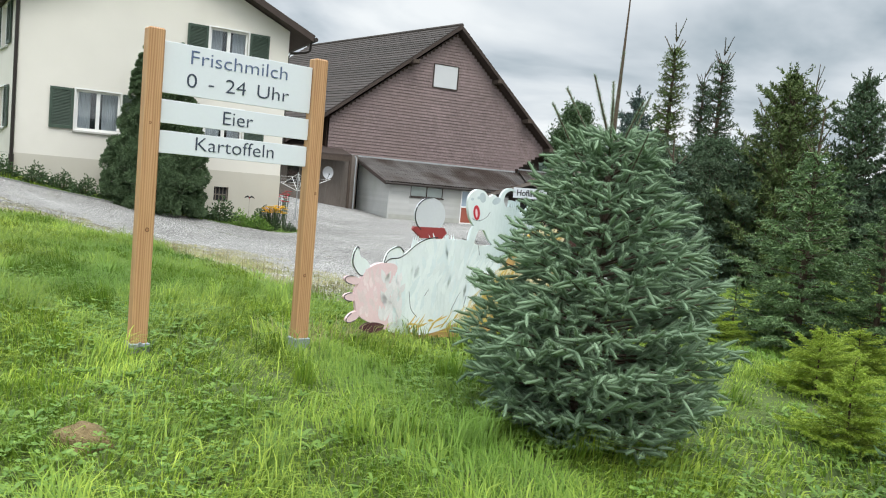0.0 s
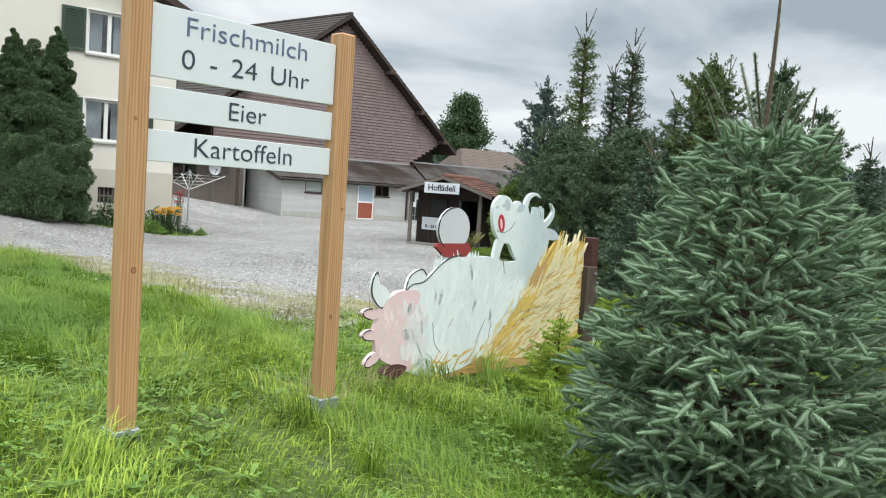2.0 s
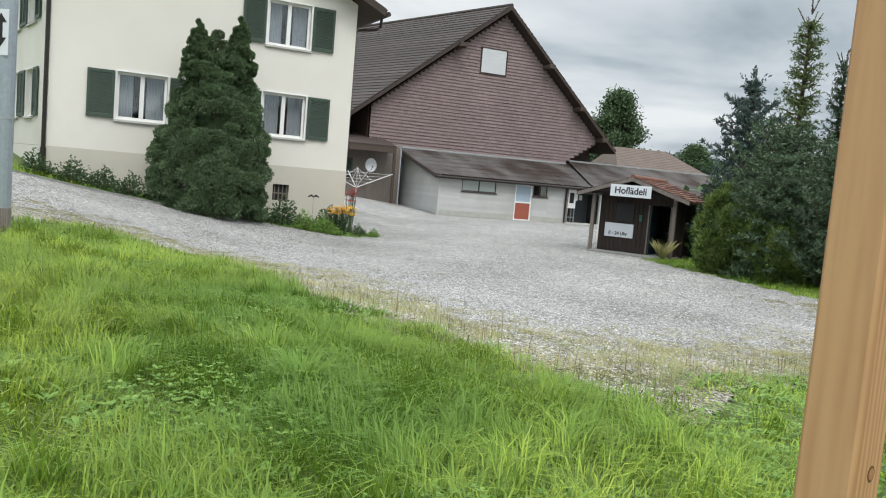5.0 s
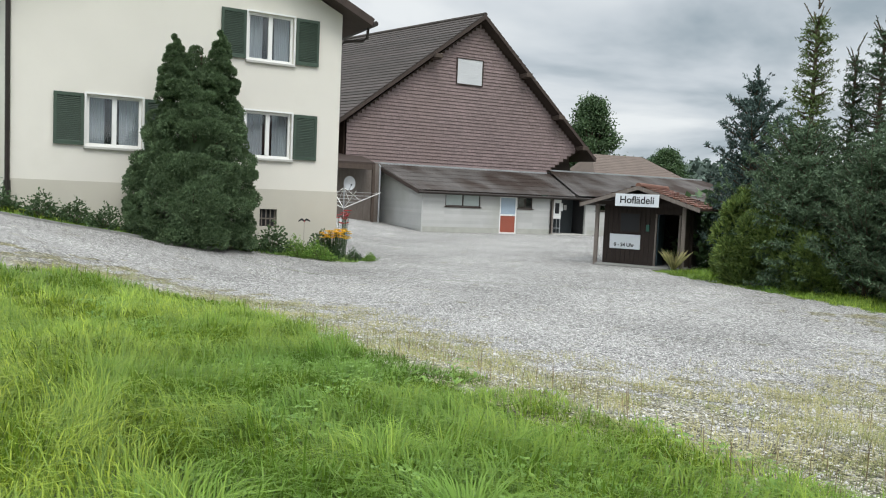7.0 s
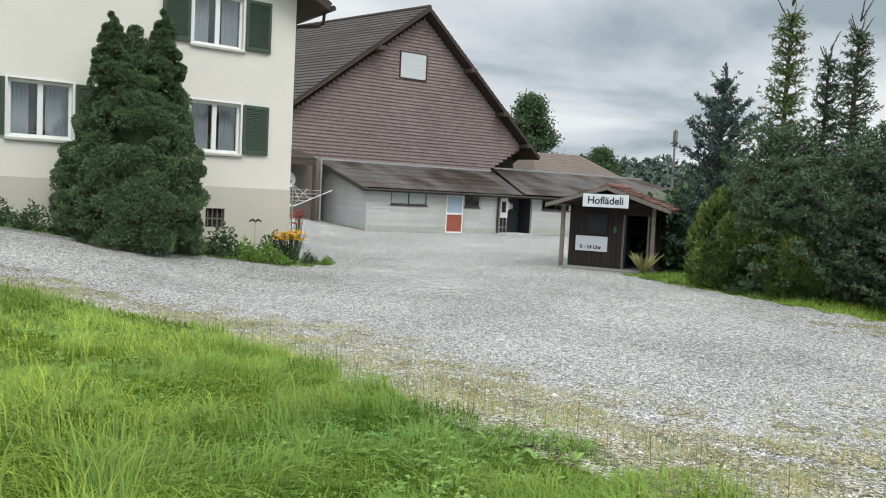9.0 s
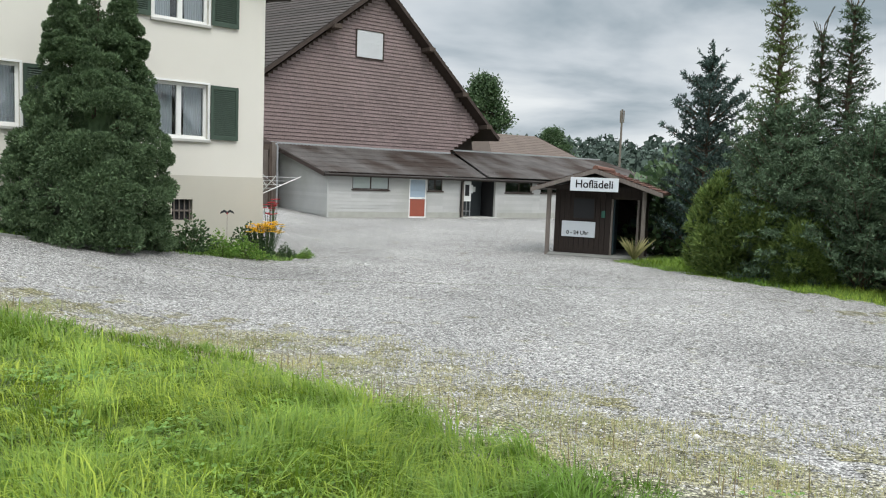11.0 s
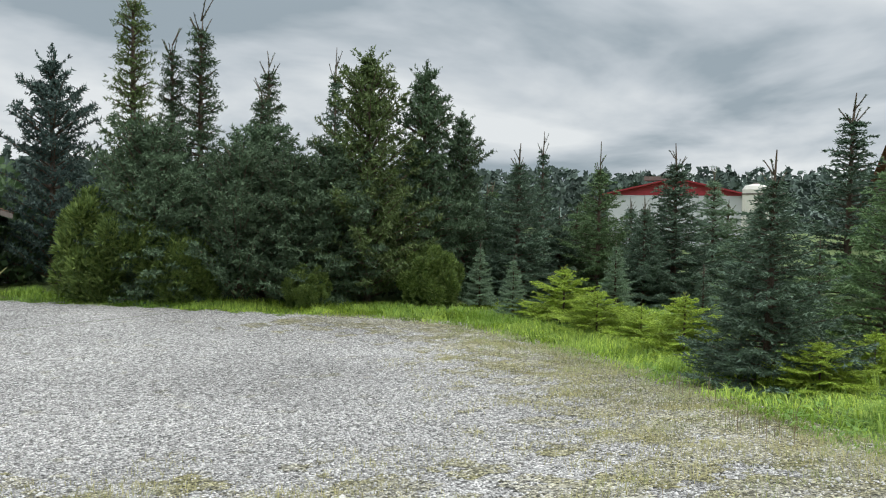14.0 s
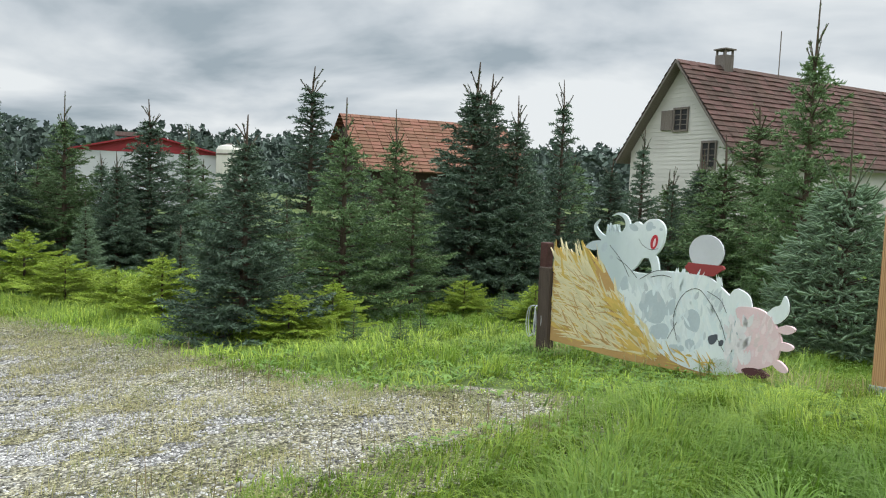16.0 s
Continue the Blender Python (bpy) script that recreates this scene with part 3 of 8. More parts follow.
def slab(b, p, q, r, s, down):
    """A flat slab with corners p q r s, drawn down by that much."""
    vs = [Vector(v) for v in (p, q, r, s)]
    lo = [v - Vector((0, 0, down)) for v in vs]
    return b.add(vs + lo, [(0, 1, 2, 3), (7, 6, 5, 4), (0, 4, 5, 1), (1, 5, 6, 2), (2, 6, 7, 3), (3, 7, 4, 0)])


def casement(parent, u0, u1, z0, z1, y=0.0, curtain=True, shutters=(True, True), depth=0.16, sash=2):
    """A white two-sash window in an opening of the wall plane y, with sill, curtain and louvred shutters."""
    win = part("window", Build().box((u0 - 0.05, y - 0.025, z0 - 0.02), (u1 + 0.05, y - 0.002, z0 + 0.0)), WHITE, parent)
    fr = Build()
    t = 0.07
    for a, c, d, e in ((u0, u1, z0, z0 + t), (u0, u1, z1 - t, z1), (u0, u0 + t, z0 + t, z1 - t), (u1 - t, u1, z0 + t, z1 - t)):
        fr.box((a + 0.002, y + depth - 0.07, d + 0.002), (c - 0.002, y + depth, e - 0.002))
    for k in range(1, sash):
        mu = u0 + (u1 - u0) * k / sash
        fr.box((mu - 0.055, y + depth - 0.075, z0 + t), (mu + 0.055, y + depth, z1 - t))
    part("window_frame", fr, WHITE, win)
    for k in range(sash):
        a, c = u0 + (u1 - u0) * k / sash + 0.06, u0 + (u1 - u0) * (k + 1) / sash - 0.06
        g = part("pane", Build().box((a, y + depth - 0.03, z0 + 0.06), (c, y + depth - 0.024, z1 - 0.06)), GLASS, win)
        g.visible_shadow = False
        if curtain:
            cb = Build()
            w, n = (c - a) * random.uniform(0.62, 0.95), 26
            s = a if k == 0 else c - w
            top = [(s + w * i / n, y + depth + 0.10 + 0.018 * math.sin(i * 1.9)) for i in range(n + 1)]
            vs = [(p[0], p[1], z) for z in (z0 + 0.05, z1 - 0.05) for p in top]
            cb.add(vs, [(i, i + 1, n + 2 + i, n + 1 + i) for i in range(n)])
            part("curtain", cb, CURTAIN, win, "white pleated net curtain")
    part("window_sill", Build().box((u0 - 0.06, y - 0.07, z0 - 0.085), (u1 + 0.06, y + 0.05, z0 - 0.022), bevel=0.008), CONCRETE, win)
    sr = Build()
    for a, c, d, e in ((u0 - 0.05, u0 - 0.004, z0, z1 + 0.05), (u1 + 0.004, u1 + 0.05, z0, z1 + 0.05), (u0 - 0.004, u1 + 0.004, z1 + 0.004, z1 + 0.05)):
        sr.box((a, y - 0.022, d), (c, y - 0.002, e))
    part("surround", sr, WHITE, win)
    w = (u1 - u0) / 2 + 0.03
    for k, on in enumerate(shutters):
        if not on:
            continue
        a = u0 - 0.06 - w if k == 0 else u1 + 0.06
        sb = Build()
        wall_panels(sb, a, a + w, z0, z1, y - 0.065, y - 0.025, [(a + 0.07, a + w - 0.07, z0 + 0.09, z1 - 0.08)])
        n = 24
        h = (z1 - z0 - 0.17) / n
        vs = [(x, y - (0.062 if k % 2 == 0 else 0.03), z0 + 0.09 + h * (k // 2 + (0.95 if k % 2 else 0))) for k in range(2 * n) for x in (a + 0.07, a + w - 0.07)]
        sb.add(vs, [(2 * k, 2 * k + 1, 2 * k + 3, 2 * k + 2) for k in range(2 * n - 1)])
        part("shutter", sb, SHUTTER, win, "dark green louvred shutter, folded open")
    return win


HOUSE = Matrix.Translation((-8.35, 26.65, 0)) @ Matrix.Rotation(radians(34), 4, "Z")


def farmhouse():
    ob = thing("farmhouse", HOUSE, "cream rendered two-storey farmhouse with dark green shutters", "house")
    w, dpt, top = 8.2, 11.0, 6.25
    slope = 0.47
    holes = [(-2.67, -1.41, 4.70, 5.96), (-2.69, -1.41, 2.10, 3.34), (-6.58, -5.30, 2.13, 3.38), (-2.23, -1.75, 0.22, 0.70)]
    b = Build()
    wall_panels(b, -w, 0, 1.25, top, 0, 0.3, [h for h in holes if h[2] > 1])
    b.prism([(-w, top), (0, top), (-w / 2, top + slope * w / 2)], 0, 0.3)
    rear = Build()
    wall_panels(rear, -w, 0, 1.25, top, dpt - 0.3, dpt, [])
    rear.prism([(-w, top), (0, top), (-w / 2, top + slope * w / 2)], dpt - 0.3, dpt)
    part("rear_wall", rear, RENDERWALL, ob)
    part("wall", b, RENDERWALL, ob, "cream render with faint grey streaks")
    side = Build()
    side.box((-0.3, 0.3, 1.25), (0, dpt - 0.3, top))
    part("side_wall", side, RENDERWALL, ob)
    left = Build()
    zz = [(1.9, 3.05, 2.05, 3.35), (4.2, 5.3, 2.05, 3.35), (1.9, 3.05, 4.65, 5.95), (4.2, 5.3, 4.65, 5.95)]
    m = Matrix.Translation((-w, 0.0, 0)) @ Matrix.Rotation(radians(-79), 4, "Z")
    left.box((-dpt + 0.3, -0.012, -0.7), (-0.02, 0.3, 1.24))
    wall_panels(left, -dpt + 0.3, -0.02, 1.25, top, 0, 0.3, [(-h[1], -h[0], h[2], h[3]) for h in zz])
    left.v = [tuple(m @ Vector(p)) for p in left.v]
    part("side_wall", left, RENDERWALL, ob)
    holder = part("side_reveal", Build().box((-dpt + 0.4, 0.29, 1.3), (-dpt + 0.5, 0.299, 1.4)), RENDERWALL, ob)
    holder.matrix_local = m
    for h in zz:
        casement(holder, -h[1], -h[0], h[2], h[3], 0.0)
    pl = Build()
    wall_panels(pl, -w - 0.012, 0.012, -0.75, 1.25, -0.012, 0.3, [holes[3]])
    pl.box((-0.3, 0.3, -0.75), (0.012, dpt, 1.25))
    part("plinth", pl, PLINTH, ob, "grey-beige rendered basement plinth")
    # dark sheets added behind the windows, room shade put into their colour
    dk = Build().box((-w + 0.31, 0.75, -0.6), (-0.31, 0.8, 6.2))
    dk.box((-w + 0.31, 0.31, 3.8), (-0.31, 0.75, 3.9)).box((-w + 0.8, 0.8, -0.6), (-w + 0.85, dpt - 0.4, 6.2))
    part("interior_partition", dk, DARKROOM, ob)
    casement(ob, *holes[0])
    casement(ob, *holes[1])
    casement(ob, *holes[2])
    # solid pane, the darkness of the cellar behind it is painted on
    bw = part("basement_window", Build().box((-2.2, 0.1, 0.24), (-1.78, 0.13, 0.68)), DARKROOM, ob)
    bars = Build()
    for i in range(4):
        bars.box((-2.17 + i * 0.12, 0.05, 0.22), (-2.14 + i * 0.12, 0.07, 0.70))
    bars.box((-2.23, 0.045, 0.42), (-1.75, 0.075, 0.46))
    part("window_grille", bars, GREYPOST, bw)
    # roof with deep eaves and a gutter
    ov, ry, rz = 0.70, -0.55, 0.12
    zr = top + slope * w / 2 + rz
    ze = top - slope * ov + rz
    rf = Build()
    roof_courses(rf, (ov, ry, ze), (ov, dpt + 0.8, ze), (-w / 2, ry, zr), (-w / 2, dpt + 0.8, zr), 0.33, 0.10)
    roof_courses(rf, (-w - ov, ry, ze), (-w - ov, dpt + 0.8, ze), (-w / 2, ry, zr), (-w / 2, dpt + 0.8, zr), 0.33, 0.10)
    part("roof", rf, TILEDARK, ob, "dark brown tiled saddle roof", kind="stuff")
    so = Build()
    slab(so, (ov, ry, ze + 0.09), (ov, dpt + 0.8, ze + 0.09), (-w / 2, dpt + 0.8, zr + 0.09), (-w / 2, ry, zr + 0.09), 0.16)
    slab(so, (-w - ov, ry, ze + 0.09), (-w - ov, dpt + 0.8, ze + 0.09), (-w / 2, dpt + 0.8, zr + 0.09), (-w / 2, ry, zr + 0.09), 0.16)
    part("soffit", so, SOFFIT, ob, "dark brown boarded soffit")
    fa = Build()
    for s in (1, -1):
        x0 = ov if s > 0 else -w - ov
        fa.prism([(x0, ze - 0.10), (-w / 2, zr - 0.10), (-w / 2, zr + 0.13), (x0, ze + 0.13)], ry - 0.03, ry - 0.002)
    part("bargeboard", fa, SOFFIT, ob)
    gu = Build().tube([(ov + 0.07, ry - 0.05, ze - 0.02), (ov + 0.07, dpt + 0.8, ze - 0.02)], 0.075, 8)
    gu.tube([(ov + 0.05, -0.10, ze - 0.06), (ov + 0.03, -0.10, ze - 0.35), (ov - 0.1, -0.09, ze - 0.44), (0.12, 0.12, ze - 0.50), (0.08, 0.30, ze - 0.62), (0.08, 0.30, -0.5)], 0.045, 8)
    part("gutter", gu, GUTTER, ob)
    dp = Build().tube([(-w - 0.07, -0.05, top - 0.1), (-w - 0.07, -0.05, 0.3)], 0.055, 8)
    dp.tube([(-w - 0.07, -0.05, 1.2), (-w - 0.07, -0.05, 0.2)], 0.075, 8)
    part("downpipe", dp, GUTTER, ob, "dark copper downpipe at the corner")
    return ob


BARN = Matrix.Translation((-7.86, 44.9, 0)) @ Matrix.Rotation(radians(31), 4, "Z")
YARDZ = -0.65


def barn():
    ob = thing("barn", BARN, "large barn with mauve shingled gable and dark tiled roof", "barn")
    back, ua, za = 6.0, 6.25, 12.28
    length = 17.0
    ul, ur, zb = -2.2, 11.6, 3.05
    uf = 14.1  # the gable flares out to the eave

    def sl(u):
        return 0.775 if u < ua else 0.925

    def zrake(u):
        return za - 0.35 - sl(u) * abs(u - ua)

    g = Build()
    g.prism([(ul, zb), (ur, zb), (uf, zrake(uf)), (ua, zrake(ua)), (ul, zrake(ul))], back, back + 0.25)
    part("wall", g, DARKWOOD, ob)
    w2 = Build().box((ur - 0.25, back + 0.25, -0.7), (ur, back + length, zrake(ur)))
    w2.box((ul, back + 0.25, -0.7), (ul + 0.25, back + length, zrake(ul)))
    w2.prism([(ul, -0.7), (ur, -0.7), (ur, zrake(ur)), (ua, zrake(ua)), (ul, zrake(ul))], back + length - 0.3, back + length)
    w2.v = [(p[0] - 0.34 * (p[1] - back), p[1], p[2]) for p in w2.v]
    part("rear_wall", w2, DARKWOOD, ob)
    cl = Build()
    shingles(cl, zb, za - 0.4, back - 0.004, 0.2, 0.23, 0.044,
             lambda z: max(ul, ua - (za - 0.37 - z) / sl(ul)), lambda z: min(ur + (z - zb) * (uf - ur) / (zrake(uf) - zb), ua + (za - 0.37 - z) / sl(ur)), random.Random(17))
    part("cladding", cl, SHINGLE, ob, "weathered mauve-brown shingle courses", kind="stuff")
    part("flashing", Build().box((ul, back - 0.10, zb - 0.14), (ur, back - 0.036, zb + 0.03)), ALU, ob, "pale zinc flashing strip")
    hatch = part("hatch", Build().box((4.74, back - 0.07, 8.16), (6.46, back - 0.036, 9.66), bevel=0.01), WHITESHEET, ob, "pale square loft hatch")
    hf = Build()
    for a, c, d, e in ((4.67, 6.53, 9.664, 9.71), (4.67, 6.53, 8.11, 8.156), (4.67, 4.736, 8.16, 9.66), (6.464, 6.53, 8.16, 9.66)):
        hf.box((a, back - 0.10, d), (c, back - 0.037, e))
    part("hatch_frame", hf, SOFFIT, hatch)
    # roof: steep, with a deep overhang on the gable
    fwd, re, le = back - 0.55, 15.1, -5.0
    zr_, zl_ = za - sl(re) * (re - ua), za - sl(le) * (ua - le)
    rf = Build()
    roof_courses(rf, (le, fwd, zl_), (le, back + length, zl_), (ua, fwd, za), (ua, back + length, za), 0.36, 0.10, 0.035)
    roof_courses(rf, (re, fwd, zr_), (re, back + length, zr_), (ua, fwd, za), (ua, back + length, za), 0.36, 0.10, 0.035)
    def askew(bd):
        bd.v = [(p[0] - 0.34 * (p[1] - fwd), p[1], p[2]) for p in bd.v]
        return bd

    part("roof", askew(rf), TILEDARK, ob, "dark brown tiled barn roof", kind="stuff")
    so = Build()
    slab(so, (le, fwd, zl_ + 0.08), (le, back + length, zl_ + 0.08), (ua, back + length, za + 0.08), (ua, fwd, za + 0.08), 0.2)
    slab(so, (re, fwd, zr_ + 0.08), (re, back + length, zr_ + 0.08), (ua, back + length, za + 0.08), (ua, fwd, za + 0.08), 0.2)
    part("soffit", askew(so), SOFFIT, ob)
    rg = Build().tube([(ua, fwd, za + 0.12), (ua, back + length, za + 0.12)], 0.13, 8)
    part("ridge", askew(rg), TILEDARK, ob)
    bb = Build()
    for x0, z0 in ((re, zr_), (le, zl_)):
        bb.prism([(x0, z0 - 0.14), (ua, za - 0.16), (ua, za + 0.12), (x0, z0 + 0.10)], fwd - 0.05, fwd - 0.003)
    part("bargeboard", bb, SOFFIT, ob, "dark brown bargeboard along the gable")
    for u in (9.4, 12.0, 14.0):
        for s in (1, -1):
            x = ua + s * (u - ua)
            z = za - sl(x) * (u - ua) - 0.32
            if x > le + 0.3 and (s > 0 or u < 10):
                part("purlin_end", Build().box((x - 0.22, fwd - 0.35, z - 0.13), (x + 0.22, back + 0.1, z + 0.12), bevel=0.015), OLDPOST, ob)
    tr = Build().box((ur, back, 2.0), (re - 0.6, back + 0.2, 3.0))
    tr.prism([(ur, 3.0), (re - 0.7, 3.0), (re - 1.0, zr_ + 0.55), (ur, zrake(ur))], back + 1.2, back + 1.3)
    part("eave_boarding", tr, SOFFIT, ob)
    # dark open bay between the barn and the house
    po = Build()
    po.box((-9.5, back - 1.0, -0.7), (-0.42, back - 0.8, 3.02))
    part("bay_back_wall", po, GREYPOST, ob, "dark wooden back wall of the open bay")
    slp = Build()
    slab(slp, (-8.5, back - 2.2, 2.95), (-1.2, back - 2.2, 2.95), (-1.2, back + 2.6, 3.9), (-8.5, back + 2.6, 3.9), 0.12)
    part("bay_roof", slp, SOFFIT, ob)
    part("beam", Build().box((-8.5, back - 2.2, 2.55), (-1.25, back - 2.05, 2.84)), OLDPOST, ob)
    part("post", Build().box((-1.35, back - 2.22, -0.65), (-1.2, back - 2.08, 2.85)), OLDPOST, ob)
    pw = part("bay_window", Build().box((-4.9, back - 1.06, 0.9), (-3.4, back - 1.01, 2.1)), GLASS, ob)
    part("window_frame", Build().box((-4.95, back - 1.10, 2.1), (-3.35, back - 1.01, 2.2)).box((-4.2, back - 1.10, 0.9), (-4.1, back - 1.07, 2.1)).box((-4.95, back - 1.10, 0.8), (-3.35, back - 1.01, 0.9)), GREYPOST, pw)
    bp = Build().tube([(-1.05, back - 2.3, 2.9), (-0.95, back - 2.3, 2.75), (-0.95, back - 2.3, -0.6)], 0.05, 8)
    part("downpipe", bp, ALU, ob)
    return ob


def satellite_dish():
    ob = thing("satellite_dish", BARN @ Matrix.Translation((-2.6, 4.0, 1.75)), "pale grey satellite dish on the bay post", "satellite dish")
    n, vs, fs = 20, [(0, 0.08, 0)], []
    for r in (0.18, 0.34):
        vs += [(r * math.cos(2 * math.pi * i / n), 0.08 - 0.08 * (r / 0.34) ** 2, r * 1.15 * math.sin(2 * math.pi * i / n)) for i in range(n)]
    fs += [(0, 1 + i, 1 + (i + 1) % n) for i in range(n)] + [(1 + i, 1 + n + i, 1 + n + (i + 1) % n, 1 + (i + 1) % n) for i in range(n)]
    part("reflector", Build().add(vs, fs), ALU, ob, smooth=True)
    part("feed_arm", Build().tube([(0, 0.02, -0.36), (0, -0.3, -0.1)], 0.012, 6).box((-0.03, -0.34, -0.13), (0.03, -0.26, -0.05)), BLACK, ob)
    part("mount", Build().tube([(0, 0.08, 0), (0, 0.2, -0.05), (0, 0.22, -2.38)], 0.025, 8), GREYPOST, ob)


def corrugated(b, p00, p10, p11, p01, pitch=0.177, amp=0.026, rows=6, drop=0.012):
    """A corrugated roof from the eave p00-p10 to the top p01-p11, in lapped sheets."""
    p00, p10, p11, p01 = (Vector(p) for p in (p00, p10, p11, p01))
    n = int((p10 - p00).length / pitch * 4)
    for r in range(rows):
        t0, t1 = r / rows, min(1, (r + 1.06) / rows)
        vs = []
        for t, lift in ((t0, drop * 1.4), (t1, 0.0)):
            for i in range(n + 1):
                s = i / n
                p = p00.lerp(p10, s).lerp(p01.lerp(p11, s), t)
                vs.append(p + Vector((0, 0, amp * math.sin(i * math.pi / 2) + lift)))
        b.add(vs, [(i, i + 1, n + 2 + i, n + 1 + i) for i in range(n)])
    return b


def lean_to():
    ob = thing("lean_to", BARN, "low lean-to with grey-white siding and weathered corrugated roof", "outbuilding")
    z0, zt, L = YARDZ - 0.1, 1.52, 25.0
    holes = [(1.35, 3.45, 0.76, 1.42), (4.69, 5.78, -0.66, 1.42), (5.84, 6.78, 0.78, 1.44), (8.1, 10.45, -0.66, 1.5), (11.15, 13.2, 0.80, 1.44), (13.85, 15.7, 0.82, 1.46), (17.2, 19.2, 0.82, 1.46)]
    b = Build()
    wall_panels(b, 0, L, z0, zt, 0, 0.16, holes)
    b.box((0, 0.16, z0), (0.16, 6.0, 1.55))
    b.prism([(0.16, 1.55), (5.99, 1.55), (5.99, 2.85), (0.16, 1.58)], 0, 0.16, "yz")
    b.box((L - 0.16, 0.16, z0), (L, 6.0, 1.55))
    part("wall", b, SIDING, ob)
    cl = Build()
    for a, c in ((0, 1.3), (3.5, 4.64), (6.83, 7.95), (10.62, 11.1), (13.25, 13.8), (15.75, 17.15), (19.25, L)):
        courses(cl, a, c, -0.35, zt, -0.003, 0.17, 0.022)
    for a, c, d, e in ((1.3, 3.5, -0.35, 0.68), (1.3, 3.5, 1.44, zt), (5.83, 6.83, -0.35, 0.72), (11.1, 13.25, -0.35, 0.74), (13.8, 15.75, -0.35, 0.76), (17.15, 19.25, -0.35, 0.76)):
        courses(cl, a, c, d, e, -0.003, 0.17, 0.022)
    k0 = len(cl.v)
    courses(cl, -5.95, -0.002, -0.5, 1.5, 0.0, 0.17, 0.022)
    courses(cl, -5.95, -0.002, 1.5, 2.8, 0.0, 0.17, 0.022, left=lambda z: -5.95, right=lambda z: min(-0.002, -(z - 1.5) / 1.3 * 5.9))
    m = Matrix.Rotation(radians(-90), 4, "Z")
    cl.v[k0:] = [tuple(m @ Vector(p) + Vector((-0.004, 0, 0))) for p in cl.v[k0:]]
    part("siding", cl, SIDING, ob, "grey-white horizontal siding boards, greenish near the ground", kind="stuff")
    part("base_strip", Build().box((0.0, -0.03, z0), (4.64, -0.002, -0.36)).box((5.83, -0.03, z0), (8.0, -0.002, -0.36)).box((10.62, -0.03, z0), (L, -0.002, -0.36)), mat("mossy_concrete_base", (0.40, 0.40, 0.36), 0.9, 0.2, 2, 40, 0.2), ob)
    part("corner_trim", Build().box((-0.035, -0.035, z0), (0.05, -0.026, zt)), SIDING, ob)
    rf = Build()
    corrugated(rf, (-0.35, -0.32, 1.55), (9.6, -0.32, 1.55), (11.9, 5.98, 3.0), (-0.35, 5.98, 3.0))
    corrugated(rf, (9.62, -0.32, 1.60), (L + 0.3, -0.32, 1.60), (L + 0.3, 6.2, 3.22), (11.92, 6.2, 3.22))
    part("roof", rf, ETERNIT, ob, "weathered brown-grey corrugated roof sheets", kind="stuff")
    part("verge_strip", Build().tube([(9.61, -0.3, 1.66), (11.91, 6.0, 3.16)], 0.05, 6), ETERNIT, ob)
    part("back_wall", Build().box((11.95, 6.05, -0.6), (L, 6.2, 3.15)), SIDING, ob)
    part("top_flashing", Build().box((11.9, 6.1, 3.2), (L + 0.3, 6.3, 3.30)), ALU, ob, "pale zinc strip along the top")
    fs = Build().box((-0.35, -0.30, 1.36), (L + 0.3, -0.26, 1.52))
    part("fascia", fs, SOFFIT, ob)
    vb = Build().prism([(-0.35, 1.34), (6.0, 2.78), (6.0, 2.96), (-0.35, 1.54)], -0.40, -0.352, "yz")
    part("verge_board", vb, SOFFIT, ob)
    part("gutter", Build().tube([(-0.4, -0.40, 1.44), (L + 0.3, -0.40, 1.44)], 0.06, 8), GUTTER, ob)
    part("downpipe", Build().tube([(8.0, -0.38, 1.4), (8.0, -0.1, 1.25), (8.0, -0.1, -0.65)], 0.045, 8), GUTTER, ob)
    # added dark sheets behind the openings imitate the unlit inside
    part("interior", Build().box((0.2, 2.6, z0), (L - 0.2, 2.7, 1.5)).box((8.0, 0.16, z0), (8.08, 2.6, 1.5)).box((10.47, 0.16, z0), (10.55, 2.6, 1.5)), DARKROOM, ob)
    for h, frost in ((holes[0], True), (holes[2], False), (holes[4], False), (holes[5], False), (holes[6], False)):
        u0, u1, a, c = h
        w = part("window", Build().box((u0 - 0.06, -0.06, a - 0.07), (u1 + 0.06, -0.004, a - 0.005)), SOFFIT, ob)
        f = Build()
        for p, q, d, e in ((u0, u1, a, a + 0.05), (u0, u1, c - 0.05, c), (u0, u0 + 0.05, a + 0.05, c - 0.05), (u1 - 0.05, u1, a + 0.05, c - 0.05), ((u0 + u1) / 2 - 0.035, (u0 + u1) / 2 + 0.035, a + 0.05, c - 0.05)):
            f.box((p + 0.002, 0.02, d + 0.002), (q - 0.002, 0.07, e - 0.002))
        part("window_frame", f, SOFFIT, w)
        for p, q in ((u0 + 0.05, (u0 + u1) / 2 - 0.035), ((u0 + u1) / 2 + 0.035, u1 - 0.05)):
            part("pane", Build().box((p, 0.04, a + 0.05), (q, 0.046, c - 0.05)), mat("frosted_pane", (0.42, 0.47, 0.45), 0.25, 0.06, 2, 20, 0.0, spec=0.5) if frost else GLASS, w)
    d = part("door", Build().box((4.76, 0.05, 0.42), (5.71, 0.09, 1.32)), BLUEGLASS, ob, "door with frosted glass above a brick-red panel")
    part("door_panel", Build().box((4.76, 0.045, -0.58), (5.71, 0.09, 0.33), bevel=0.008), REDPANEL, d, "brick-red lower panel")
    fr = Build()
